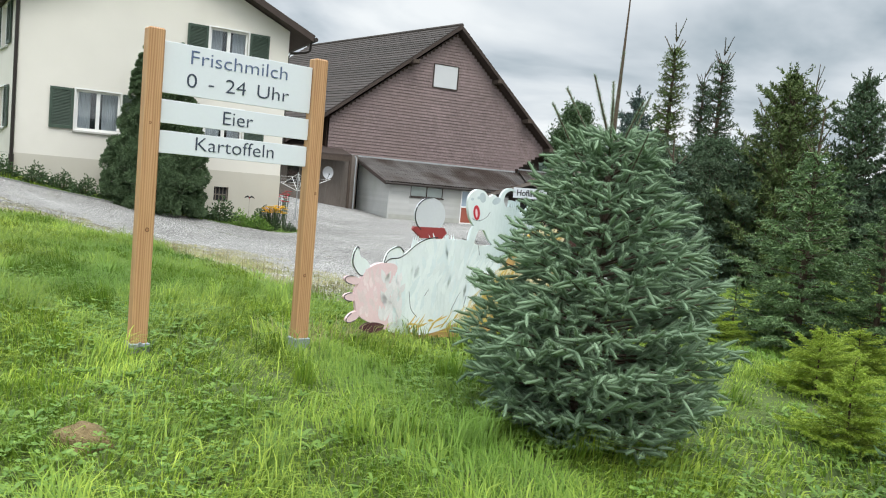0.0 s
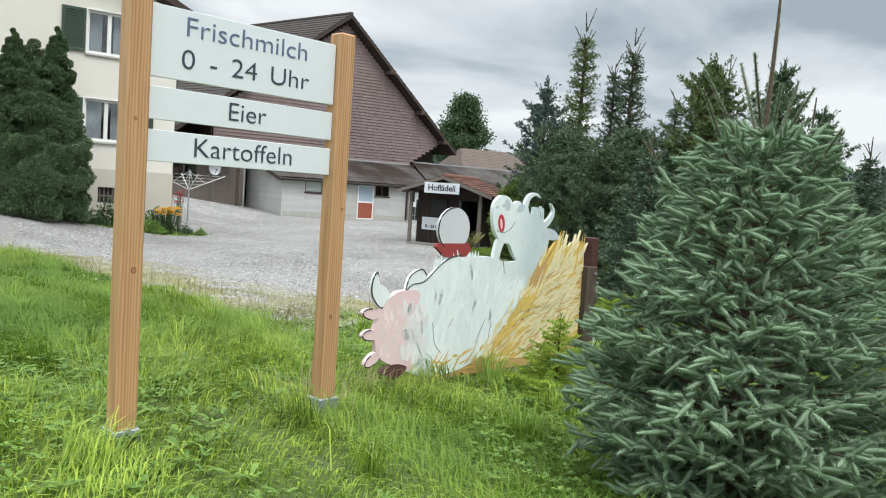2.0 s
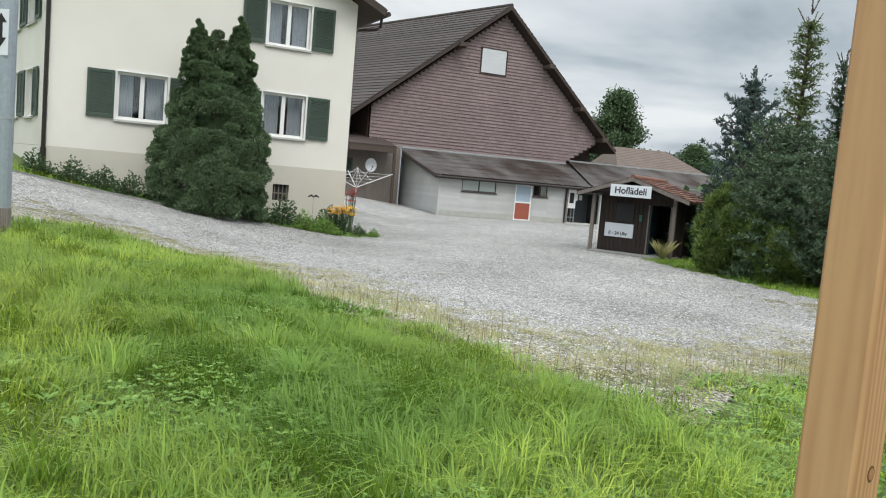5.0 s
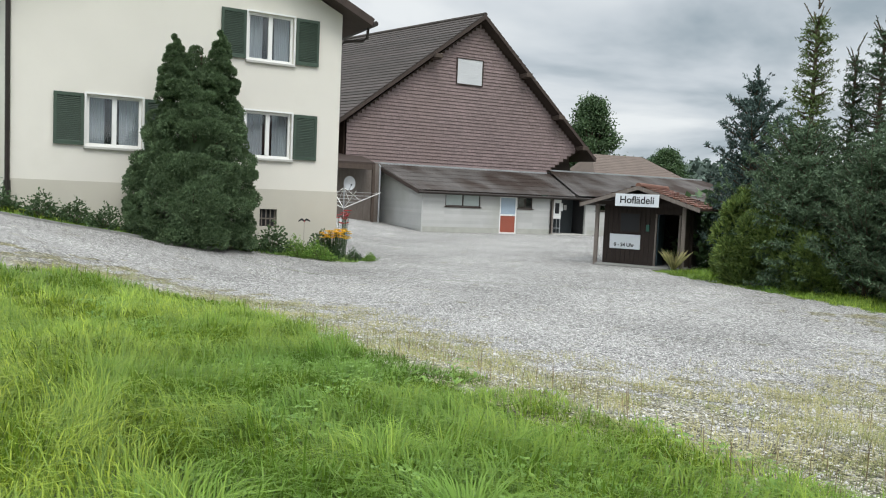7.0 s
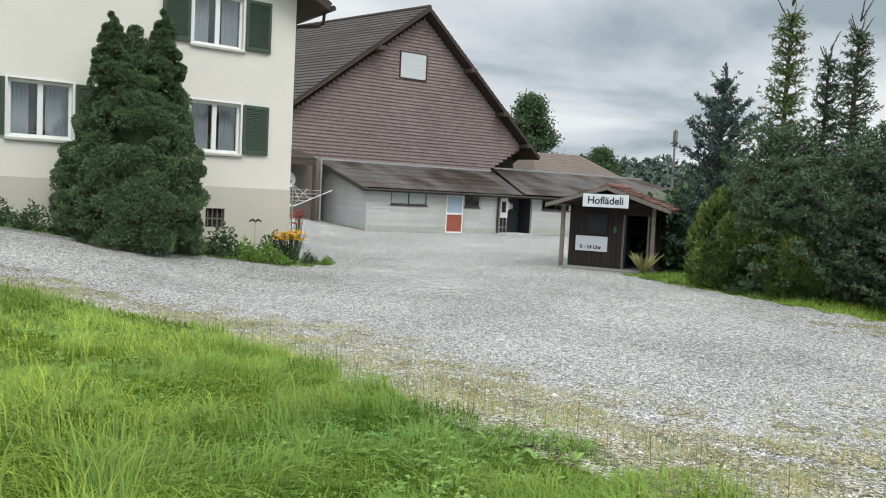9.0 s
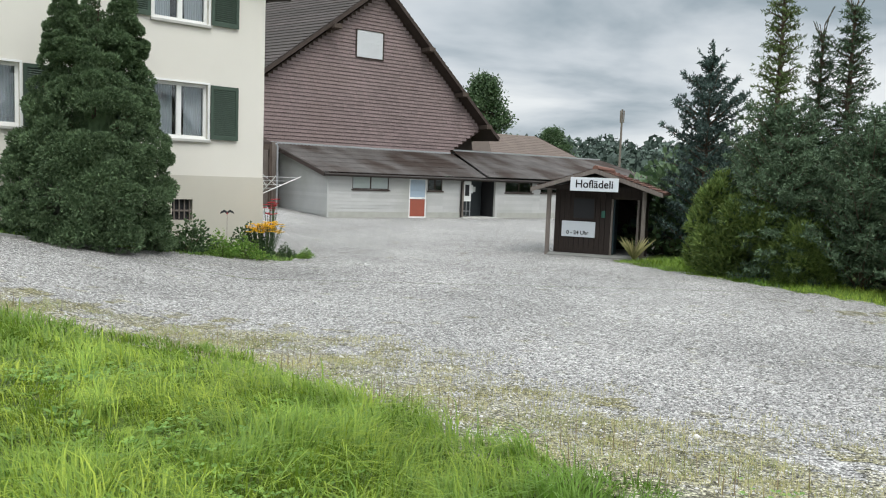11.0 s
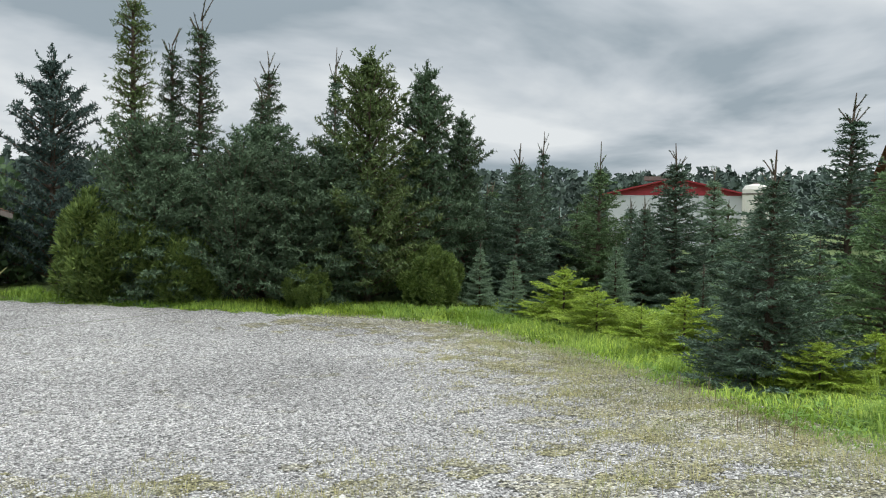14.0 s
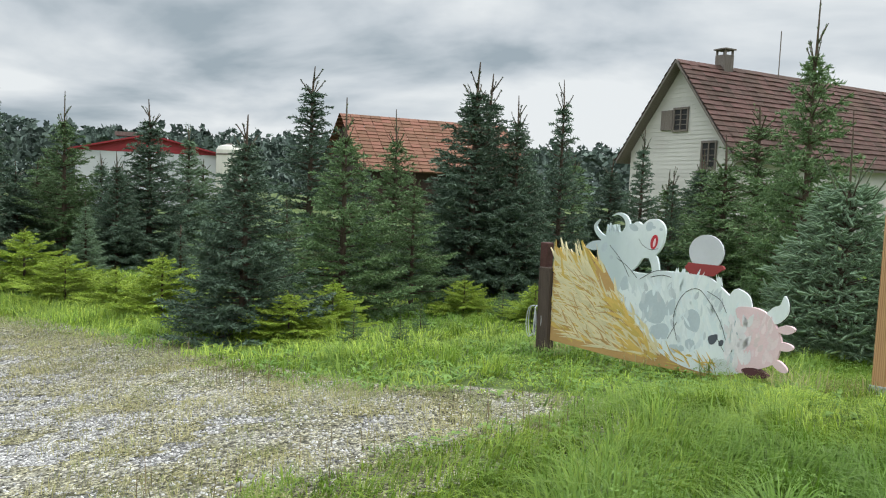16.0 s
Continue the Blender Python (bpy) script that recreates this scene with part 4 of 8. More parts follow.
    for p, q, s, e in ((4.695, 4.76, -0.65, 1.41), (5.71, 5.775, -0.65, 1.41), (4.762, 5.708, 1.32, 1.41), (4.762, 5.708, 0.33, 0.42), (4.762, 5.708, -0.65, -0.58)):
        fr.box((p, 0.02, s), (q, 0.10, e))
    part("door_frame", fr, WHITE, d)
    part("door_handle", Build().tube([(5.62, 0.03, 0.37), (5.62, -0.02, 0.37), (5.50, -0.02, 0.37)], 0.012, 6), ALU, d)
    # recessed entrance: dark double door and a white cabinet frame
    dd = part("entrance_door", Build().box((9.1, 1.2, -0.64), (10.4, 1.26, 1.45), bevel=0.01), mat("dark_grey_door", (0.05, 0.058, 0.062), 0.5, 0.1, 3, 40, 0.05), ob)
    part("notice", Build().box((9.75, 1.18, 0.75), (9.95, 1.197, 1.05)), WHITE, dd)
    part("post", Build().box((8.02, -0.12, -0.65), (8.14, 0.0, 1.45)), GREYPOST, ob)
    part("entrance_slab", Build().box((7.9, -0.5, -0.66), (10.6, 1.9, -0.60)), CONCRETE, ob)
    return ob


def milk_dispenser():
    ob = thing("milk_dispenser", BARN @ Matrix.Translation((8.28, 0.12, -0.6)), "white dispenser cabinet standing in the recessed entrance", "cabinet")
    part("cabinet_body", Build().box((0, 0, 0.85), (0.55, 0.4, 1.95), bevel=0.015), WHITE, ob)
    part("display", Build().box((0.12, -0.012, 1.15), (0.40, -0.002, 1.75)), BLACK, ob, "dark glass display")
    part("side_unit", Build().box((0.56, 0.02, 1.3), (0.68, 0.3, 1.75), bevel=0.01), WHITE, ob)
    for x in (0.02, 0.49):
        for y in (0.02, 0.34):
            part("leg", Build().box((x, y, 0), (x + 0.04, y + 0.04, 0.85)), ALU, ob)
    part("shelf", Build().box((0.0, 0.0, 0.3), (0.55, 0.4, 0.33)), ALU, ob)


SHED = Matrix.Translation((-0.69, 29.2, 0)) @ Matrix.Rotation(radians(-25), 4, "Z")


def farm_shop():
    ob = thing("farm_shop_hut", SHED, "small dark brown wooden farm shop hut with tiled roof", "hut")
    z0, ze, zr, W, D = -0.59, 1.22, 1.78, 2.75, 2.9
    mid = 1.38
    b = Build()
    # front boards with a doorway at one side
    u = 0.18
    while u < 1.78:
        e = min(u + 0.145, 1.78)
        top = min(zr - 0.12, zr - 0.12 - 0.40 * abs((u + e) / 2 - mid))
        part("board", Build().box((u, 0.35, z0), (e - 0.008, 0.375, top), bevel=0.003), HUTWOOD, ob)
        u = e
    fr = Build().box((0.18, 0.376, z0), (1.78, 0.40, 1.3)).prism([(0.18, 1.3), (2.6, 1.3), (mid, zr - 0.1)], 0.40, 0.44).box((1.79, 0.36, 1.0), (2.62, 0.40, 1.3))
    fr.box((0.18, 0.40, z0), (0.24, D, ze)).box((2.56, 0.40, z0), (2.62, D, ze)).box((0.24, D - 0.06, z0), (2.56, D, 1.5))
    part("wall", fr, HUTWOOD, ob)
    part("door", Build().box((1.83, 0.42, z0), (1.88, 1.15, 0.98)), mat("dark_blue_green_door", (0.025, 0.045, 0.055), 0.4, 0.1, 3, 30, 0.0), ob, "open dark blue-green door")
    part("door_post", Build().box((1.785, 0.34, z0), (1.84, 0.40, 1.0)).box((2.50, 0.34, z0), (2.56, 0.40, 1.0)), GREYPOST, ob)
    wn = part("window", Build().box((0.72, 0.325, 0.42), (1.30, 0.345, 0.98)), BLACK, ob, "small dark window")
    part("window_frame", Build().box((0.68, 0.31, 0.98), (1.34, 0.345, 1.02)).box((0.68, 0.31, 0.38), (1.34, 0.345, 0.42)).box((0.68, 0.31, 0.42), (0.72, 0.345, 0.98)).box((1.30, 0.31, 0.42), (1.34, 0.345, 0.98)), HUTWOOD, wn)
    part("letter_box", Build().box((1.52, 0.30, 0.46), (1.62, 0.348, 0.66), bevel=0.008), mat("green_metal_box", (0.04, 0.12, 0.09), 0.5, 0.1, 4, 30, 0.0), ob)
    for x, mt in ((0.0, GREYPOST), (2.66, GREYPOST)):
        part("porch_post", Build().box((x, -0.02, YARDZ), (x + 0.11, 0.09, ze + 0.06), bevel=0.006), mt, ob, "weathered grey wooden post")
    part("back_post", Build().box((2.62, 1.3, YARDZ), (2.72, 1.4, ze)), HUTWOOD, ob)
    part("floor_slab", Build().box((0.10, -0.22, YARDZ - 0.1), (2.64, D, z0), bevel=0.02), SLABGREY, ob, "low dark grey concrete floor slab")
    part("beam", Build().box((-0.05, -0.03, ze + 0.02), (2.85, 0.08, ze + 0.12)), HUTWOOD, ob)
    el, er, f = -0.42, 3.22, -0.30
    rf = Build()
    roof_courses(rf, (el, f, ze - 0.02), (el, D + 0.3, ze - 0.02), (mid, f, zr), (mid, D + 0.3, zr), 0.2, 0.05, 0.028, 0.24)
    roof_courses(rf, (er, f, ze - 0.05), (er, D + 0.3, ze - 0.05), (mid, f, zr), (mid, D + 0.3, zr), 0.2, 0.05, 0.028, 0.24)
    part("roof", rf, SHEDTILE, ob, "brown-red clay roof tiles, uneven", kind="stuff")
    part("ridge_tile", Build().tube([(mid, f - 0.02, zr + 0.06), (mid, D + 0.3, zr + 0.06)], 0.085, 8), SHEDTILE, ob)
    rb = Build()
    slab(rb, (el, f, ze + 0.01), (el, D + 0.3, ze + 0.01), (mid, D + 0.3, zr + 0.03), (mid, f, zr + 0.03), 0.05)
    slab(rb, (er, f, ze - 0.02), (er, D + 0.3, ze - 0.02), (mid, D + 0.3, zr + 0.03), (mid, f, zr + 0.03), 0.05)
    part("roof_boards", rb, HUTWOOD, ob)
    bb = Build()
    bb.prism([(el, ze - 0.09), (mid, zr - 0.07), (mid, zr + 0.05), (el, ze + 0.03)], f - 0.03, f - 0.003)
    bb.prism([(er, ze - 0.12), (mid, zr - 0.07), (mid, zr + 0.05), (er, ze)], f - 0.03, f - 0.003)
    part("bargeboard", bb, GREYPOST, ob)
    sg = thing("shop_sign", SHED @ Matrix.Translation((0.72, -0.38, 1.205)), "white sign board with black lettering on the hut gable", "sign")
    part("board", Build().box((0, 0, 0), (1.32, 0.02, 0.375), bevel=0.004), SIGNWHITE, sg)
    tx = part("lettering", lettering("Hoflädeli", 0.30, BLACK, weight=0.006, align="CENTER"), BLACK, sg, "black sign lettering")
    tx.matrix_local = Matrix.Translation((0.66, -0.002, 0.095)) @ Matrix.Rotation(radians(90), 4, "X")
    tx.scale = (0.97, 1, 1)
    part("bracket", Build().box((0.3, 0.02, 0.1), (0.34, 0.05, 0.3)).box((0.98, 0.02, 0.1), (1.02, 0.05, 0.3)), GREYPOST, sg)
    nb = thing("opening_hours_board", SHED @ Matrix.Translation((0.40, 0.315, -0.12)), "white notice board with opening hours on dark boards", "notice board")
    part("board", Build().box((0, 0, 0), (0.96, 0.03, 0.45), bevel=0.004), SIGNWHITE, nb)
    tx = part("lettering", lettering("0 - 24 Uhr", 0.15, BLACK, weight=0.005, align="CENTER"), BLACK, nb)
    tx.matrix_local = Matrix.Translation((0.46, -0.002, 0.075)) @ Matrix.Rotation(radians(90), 4, "X")


farmhouse()
barn()
satellite_dish()
lean_to()
milk_dispenser()
farm_shop()


def far_house():
    """White weatherboarded house with a red roof beyond the tree nursery."""
    m = Matrix.Translation((29.35, -0.62, -0.05)) @ Matrix.Rotation(radians(-152), 4, "Z") @ Matrix.Diagonal((0.95, 0.95, 0.95, 1))
    ob = thing("weatherboard_house", m, "old white weatherboarded house with steep red tiled roof", "house")
    w, ze, zr, L = 6.2, 3.75, 7.65, 16.0
    holes = [(2.75, 3.5, 4.6, 5.5), (4.5, 5.2, 2.9, 3.95)]
    b = Build()
    b.box((0, 0.06, -0.5), (w, 0.3, ze)).prism([(0, ze), (w, ze), (w / 2, zr - 0.15)], 0.06, 0.3)
    b.box((0, 0.3, -0.5), (0.25, L, ze)).box((w - 0.25, 0.3, -0.5), (w, L, ze)).box((0.25, L - 0.3, -0.5), (w - 0.25, L, ze))
    b.prism([(0, ze), (w, ze), (w / 2, zr - 0.15)], L - 0.3, L)
    part("wall", b, WHITEBOARDS, ob)
    k = (zr - ze) / (w / 2)
    c = Build()
    courses(c, 0, w, -0.4, zr - 0.25, 0.058, 0.19, 0.02, lambda z: max(0, (z - ze) / k), lambda z: min(w, w - (z - ze) / k))
    part("weatherboarding", c, WHITEBOARDS, ob, kind="stuff")
    for u0, u1, a, e in holes:
        # panes coloured near black in place of a shaded room
        wn = part("window", Build().box((u0, 0.02, a), (u1, 0.03, e)), DARKROOM, ob)
        f = Build()
        for p, q, d, g in ((u0 - 0.08, u1 + 0.08, e, e + 0.1), (u0 - 0.08, u1 + 0.08, a - 0.1, a), (u0 - 0.08, u0, a, e), (u1, u1 + 0.08, a, e), ((u0 + u1) / 2 - 0.03, (u0 + u1) / 2 + 0.03, a, e)):
            f.box((p, -0.03, d), (q, 0.02, g))
        for i in range(1, 4):
            z = a + (e - a) * i / 4
            f.box((u0, -0.005, z - 0.015), (u1, 0.015, z + 0.015))
        part("window_frame", f, GREYPOST, wn)
    part("shutter", Build().box((1.95, -0.05, 4.6), (2.65, 0.02, 5.5), bevel=0.01), GREYPOST, ob, "grey weathered shutter")
    rf = Build()
    ov = 0.45
    zo = ze - k * ov
    roof_courses(rf, (w + ov, -0.5, zo), (w + ov, L, zo), (w / 2, -0.5, zr), (w / 2, L, zr), 0.3, 0.08, 0.05, 0.6)
    roof_courses(rf, (-ov, -0.5, zo), (-ov, L, zo), (w / 2, -0.5, zr), (w / 2, L, zr), 0.3, 0.08, 0.05, 0.6)
    part("roof", rf, TILERED, ob, "mossy red clay tile roof", kind="stuff")
    so = Build()
    slab(so, (w + ov, -0.5, zo + 0.05), (w + ov, L, zo + 0.05), (w / 2, L, zr + 0.05), (w / 2, -0.5, zr + 0.05), 0.15)
    slab(so, (-ov, -0.5, zo + 0.05), (-ov, L, zo + 0.05), (w / 2, L, zr + 0.05), (w / 2, -0.5, zr + 0.05), 0.15)
    part("bargeboard", so, GREYPOST, ob)
    ch = part("chimney", Build().box((w / 2 - 0.3, 2.3, zr - 0.6), (w / 2 + 0.3, 2.9, zr + 0.55), bevel=0.02), GREYPOST, ob)
    cp = Build().box((w / 2 - 0.36, 2.24, zr + 0.78), (w / 2 + 0.36, 2.96, zr + 0.84))
    for x in (-0.28, 0.2):
        for y in (2.32, 2.8):
            cp.box((w / 2 + x, y, zr + 0.55), (w / 2 + x + 0.08, y + 0.08, zr + 0.78))
    part("chimney_cap", cp, GREYPOST, ch)
    part("aerial", Build().tube([(w / 2 + 0.2, 6.2, zr - 0.3), (w / 2 + 0.2, 6.2, zr + 2.1)], 0.025, 6), GREYPOST, ob, "thin grey aerial rod on the ridge")


def red_barn():
    m = Matrix.Translation((46.35, 32.28, 0)) @ Matrix.Rotation(radians(-77), 4, "Z")
    ob = thing("red_gabled_hall", m, "pale farm hall with a low red gable", "hall")
    w, zg, zt, ap, L = 9.35, 3.0, 3.12, 4.15, 14
    part("wall", Build().box((0, 0, -0.7), (w, L, zg)), WHITESHEET, ob, "pale grey sheet wall")
    part("gable", Build().prism([(0, zg + 0.01), (w, zg + 0.01), (w, zt), (w / 2, ap), (0, zt)], -0.03, 0.3), REDSHEET, ob, "red sheet gable")
    for x0 in (-0.4, w + 0.4):
        rb = Build()
        slab(rb, (x0, -0.4, zt - 0.05), (w / 2, -0.4, ap + 0.1), (w / 2, L, ap + 0.1), (x0, L, zt - 0.05), 0.1)
        part("roof", rb, REDSHEET, ob)
    for k in range(1, 6):
        part("wall_joint", Build().box((w * k / 6 - 0.03, -0.025, -0.6), (w * k / 6 + 0.03, -0.003, zg - 0.05)), ALU, ob)
    part("vent_cowl", Build().box((w / 2 - 2.3, 0.6, ap - 0.05), (w / 2 - 0.6, 1.6, ap + 0.22)), GREYPOST, ob)


def silo():
    ob = thing("feed_silo", Matrix.Translation((47.6, 22.35, -0.65)), "cream cylindrical feed silo beside the hall", "silo")
    n = 24
    b = Build().tube([(0, 0, 0.2), (0, 0, 4.05), (0, 0, 4.3), (0, 0, 4.42)], [0.86, 0.86, 0.72, 0.25], n)
    part("tank", b, SILOMAT, ob, smooth=False)
    part("band", Build().tube([(0, 0, 3.7), (0, 0, 3.8)], 0.89, n), GREYPOST, ob)
    part("lid", Build().tube([(0, 0, 4.42), (0, 0, 4.5)], [0.24, 0.2], 16), GREYPOST, ob)


def orange_roof_barn():
    m = Matrix.Translation((51.4, 13.4, 0.15)) @ Matrix.Rotation(radians(-66), 4, "Z")
    ob = thing("orange_roofed_barn", m, "long barn with an orange clay tile roof", "barn")
    part("wall", Build().box((0, 0, -0.7), (14, 9, 2.6)), DARKWOOD, ob)
    for y0 in (-0.7, 9.7):
        rf = Build()
        roof_courses(rf, (-0.5, y0, 2.3), (14.5, y0, 2.3), (-0.5, 4.5, 6.7), (14.5, 4.5, 6.7), 0.42, 0.1, 0.05, 0.8)
        part("roof", rf, TILEORANGE, ob, kind="stuff")
    for x0 in (0, 13.8):
        part("gable", Build().prism([(0, 2.6), (9, 2.6), (4.5, 6.5)], x0, x0 + 0.2, "yz"), DARKWOOD, ob)


def far_barn():
    m = Matrix.Translation((3.6, 67.3, 0)) @ Matrix.Rotation(radians(20), 4, "Z") @ Matrix.Diagonal((0.62, 1, 1, 1))
    ob = thing("low_far_barn", m, "low grey-brown barn roof behind the yard", "barn")
    part("wall", Build().box((0, 0, -0.7), (14, 8, 3.0)), DARKWOOD, ob)
    rf = Build()
    roof_courses(rf, (-0.6, -0.6, 2.8), (14.6, -0.6, 2.8), (2.0, 4, 5.3), (9.6, 4, 5.3), 0.34, 0.06, 0.014)
    roof_courses(rf, (-0.6, 8.6, 2.8), (14.6, 8.6, 2.8), (2.0, 4, 5.3), (9.6, 4, 5.3), 0.34, 0.06, 0.014)
    rf.add([(-0.6, -0.6, 2.9), (-0.6, 8.6, 2.9), (2.0, 4, 5.4), (14.6, -0.6, 2.9), (14.6, 8.6, 2.9), (9.6, 4, 5.4)], [(0, 1, 2), (4, 3, 5)])
    part("roof", rf, mat("faded_brown_tile", (0.135, 0.105, 0.088), 0.9, 0.2, 0.8, 20, 0.2), ob, "faded brown hipped roof", kind="stuff")


def mast():
    ob = thing("radio_mast", Matrix.Translation((31.0, 122.5, -0.7)), "slim grey radio mast beyond the woods", "mast")
    part("pole", Build().tube([(0, 0, 0), (0, 0, 10.5), (0, 0, 13.6)], [0.22, 0.16, 0.14], 8), GREYPOST, ob)
    for a in (0, 2.1, 4.2):
        part("antenna", Build().box((-0.12, 0.2, 11.6), (0.12, 0.34, 13.4), Matrix.Rotation(a, 4, "Z")), GREYPOST, ob)


far_house()
red_barn()
silo()
orange_roof_barn()
far_barn()
mast()

# ---- sign of two posts and three boards ----
SIGN = Matrix.Translation((-1.785, 4.60, 0)) @ Matrix.Rotation(radians(44.3), 4, "Z")


def milk_sign():
    ob = thing("milk_sign", SIGN, "white farm sale boards between two larch posts", "sign")
    for u, z0, foot in ((0.0, 0.09, 0.0), (1.124, 0.0, 0.0)):
        b = Build().box((u - 0.05, -0.05, z0 + (0.06 if u else -0.02)), (u + 0.05, 0.05, 2.03), bevel=0.009)
        p = part("post", b, PINE, ob, "orange-brown larch post with dark knots")
        for x, z, r in ((u - 0.012, 1.455, 0.008), (u + 0.006, 0.80, 0.0125)) if not u else ((u + 0.02, 1.10, 0.009), (u - 0.015, 0.52, 0.011)):
            n = 14
            for size, y, material in ((1.0, -0.0504, KNOTRIM), (0.72, -0.0512, KNOT)):
                vs = [(x + size * r * math.cos(2 * math.pi * k / n), y, z + 1.15 * size * r * math.sin(2 * math.pi * k / n)) for k in range(n)]
                vs += [(a, -0.049, c) for a, _, c in vs]
                part("knot", Build().add(vs, [tuple(range(n))] + [(k, k + n, (k + 1) % n + n, (k + 1) % n) for k in range(n)]), material, p)
        part("post_shoe", Build().box((u - 0.062, -0.062, z0 - 0.25), (u + 0.062, 0.062, z0 + (0.07 if u else 0.0)), bevel=0.004), GALV, ob, "galvanised steel post shoe")
        part("bolt", Build().tube([(u, -0.075, z0 - 0.0), (u, -0.06, z0 - 0.0)], 0.012, 6), GALV, ob)
    for z0, z1, lines in ((1.65, 1.965, (("Frischmilch", 0.125, 0.20, SIGNBLUE), ("0 - 24 Uhr", 0.125, 0.055, SIGNDARK))), (1.465, 1.61, (("Eier", 0.125, 0.035, SIGNDARK),)), (1.28, 1.42, (("Kartoffeln", 0.125, 0.035, SIGNDARK),))):
        bd = part("board", Build().box((0.052, -0.012, z0), (1.072, 0.002, z1), bevel=0.002), SIGNWHITE, ob, "white painted sign board")
        for text, size, up, material in lines:
            tx = part("lettering", lettering(text, size, material, weight=-0.0012, align="CENTER", gaps=1.55 if "24" in text else 1.0), material, bd)
            tx.matrix_local = Matrix.Translation((0.555, -0.014, z0 + up)) @ Matrix.Rotation(radians(90), 4, "X") @ Matrix.Diagonal((1.2 if size > 0.12 and len(text) > 9 and text[0] != "K" else 1.1, 1.0, 1.0, 1.0))
    for z in (1.35, 1.54, 1.72, 1.88):
        part("cleat", Build().box((0.051, 0.003, z - 0.04), (0.10, 0.04, z + 0.04)).box((1.024, 0.003, z - 0.04), (1.073, 0.04, z + 0.04)), PINE, ob)


milk_sign()

# ---- painted cow board ----
COW = Matrix.Translation((-0.742, 6.075, 0)) @ Matrix.Rotation(radians(43.1), 4, "Z")


def spline(points, n=6):
    """A closed smooth outline through the given points."""
    out, k = [], len(points)
    for i in range(k):
        p0, p1, p2, p3 = (np.array(points[(i + j - 1) % k], float) for j in range(4))
        for s in range(n):
            t = s / n
            out.append(tuple(0.5 * (2 * p1 + (p2 - p0) * t + (2 * p0 - 5 * p1 + 4 * p2 - p3) * t * t + (3 * p1 - p0 - 3 * p2 + p3) * t ** 3)))
    return out


def plate(outline, half):
    return Build().prism(outline, -half, half)


def oval(cx, cz, rx, rz, turn=0.0, n=20):
    c, s = math.cos(turn), math.sin(turn)
    return [(cx + rx * math.cos(w) * c - rz * math.sin(w) * s, cz + rx * math.cos(w) * s + rz * math.sin(w) * c) for w in (2 * math.pi * i / n for i in range(n))]


def crescent(path, widths):
    pts = [np.array(p, float) for p in path]
    lft, rgt = [], []
    for i, p in enumerate(pts):
        d = pts[min(i + 1, len(pts) - 1)] - pts[max(i - 1, 0)]
        nrm = np.array([-d[1], d[0]]) / max(1e-6, np.hypot(*d))
        lft.append(tuple(p + nrm * widths[i]))
        rgt.append(tuple(p - nrm * widths[i]))
    return lft + rgt[::-1]


def open_spline(points, n=5):
    """A smooth open line through the given points."""
    pts = [np.array(p, float) for p in points]
    pts = [2 * pts[0] - pts[1]] + pts + [2 * pts[-1] - pts[-2]]
    out = []
    for i in range(1, len(pts) - 2):
        p0, p1, p2, p3 = pts[i - 1:i + 3]
        for s in range(n):
            t = s / n
            out.append(tuple(0.5 * (2 * p1 + (p2 - p0) * t + (2 * p0 - 5 * p1 + 4 * p2 - p3) * t * t + (3 * p1 - p0 - 3 * p2 + p3) * t ** 3)))
    return out + [tuple(pts[-2])]


def horn(points):
    path = open_spline(points)
    return crescent(path, [0.026 * (1 - (i / (len(path) - 1)) ** 1.5) + 0.002 for i in range(len(path))])


def strokes_on(ob, name, material, count, rng, where, angle, length, width, layer, steps=9, label=""):
    """Separate brush strokes on both faces of the board, at the given height over its middle plane."""
    b = Build()
    for i in range(count):
        u, z = where(rng)
        a, L, w = radians(rng.uniform(*angle)), rng.uniform(*length), rng.uniform(*width)
        bend = rng.uniform(-0.22, 0.22) * L
        pth = [(u + L * k * math.cos(a) - bend * k * k * math.sin(a), z + L * k * math.sin(a) + bend * k * k * math.cos(a)) for k in (0, 0.33, 0.66, 1)]
        o = crescent([(min(max(p[0], -0.02), 2.235), max(p[1], -0.03)) for p in pth], (w * 0.4, w, w * 0.8, w * 0.1))
        for side in layer:
            y = side + math.copysign(0.00012 * (i % steps), side)
            b.add([(q[0], y, q[1]) for q in o], [(0, 1, 6, 7), (1, 2, 5, 6), (2, 3, 4, 5)])
    return part(name, b, material, ob, label, kind="stuff")


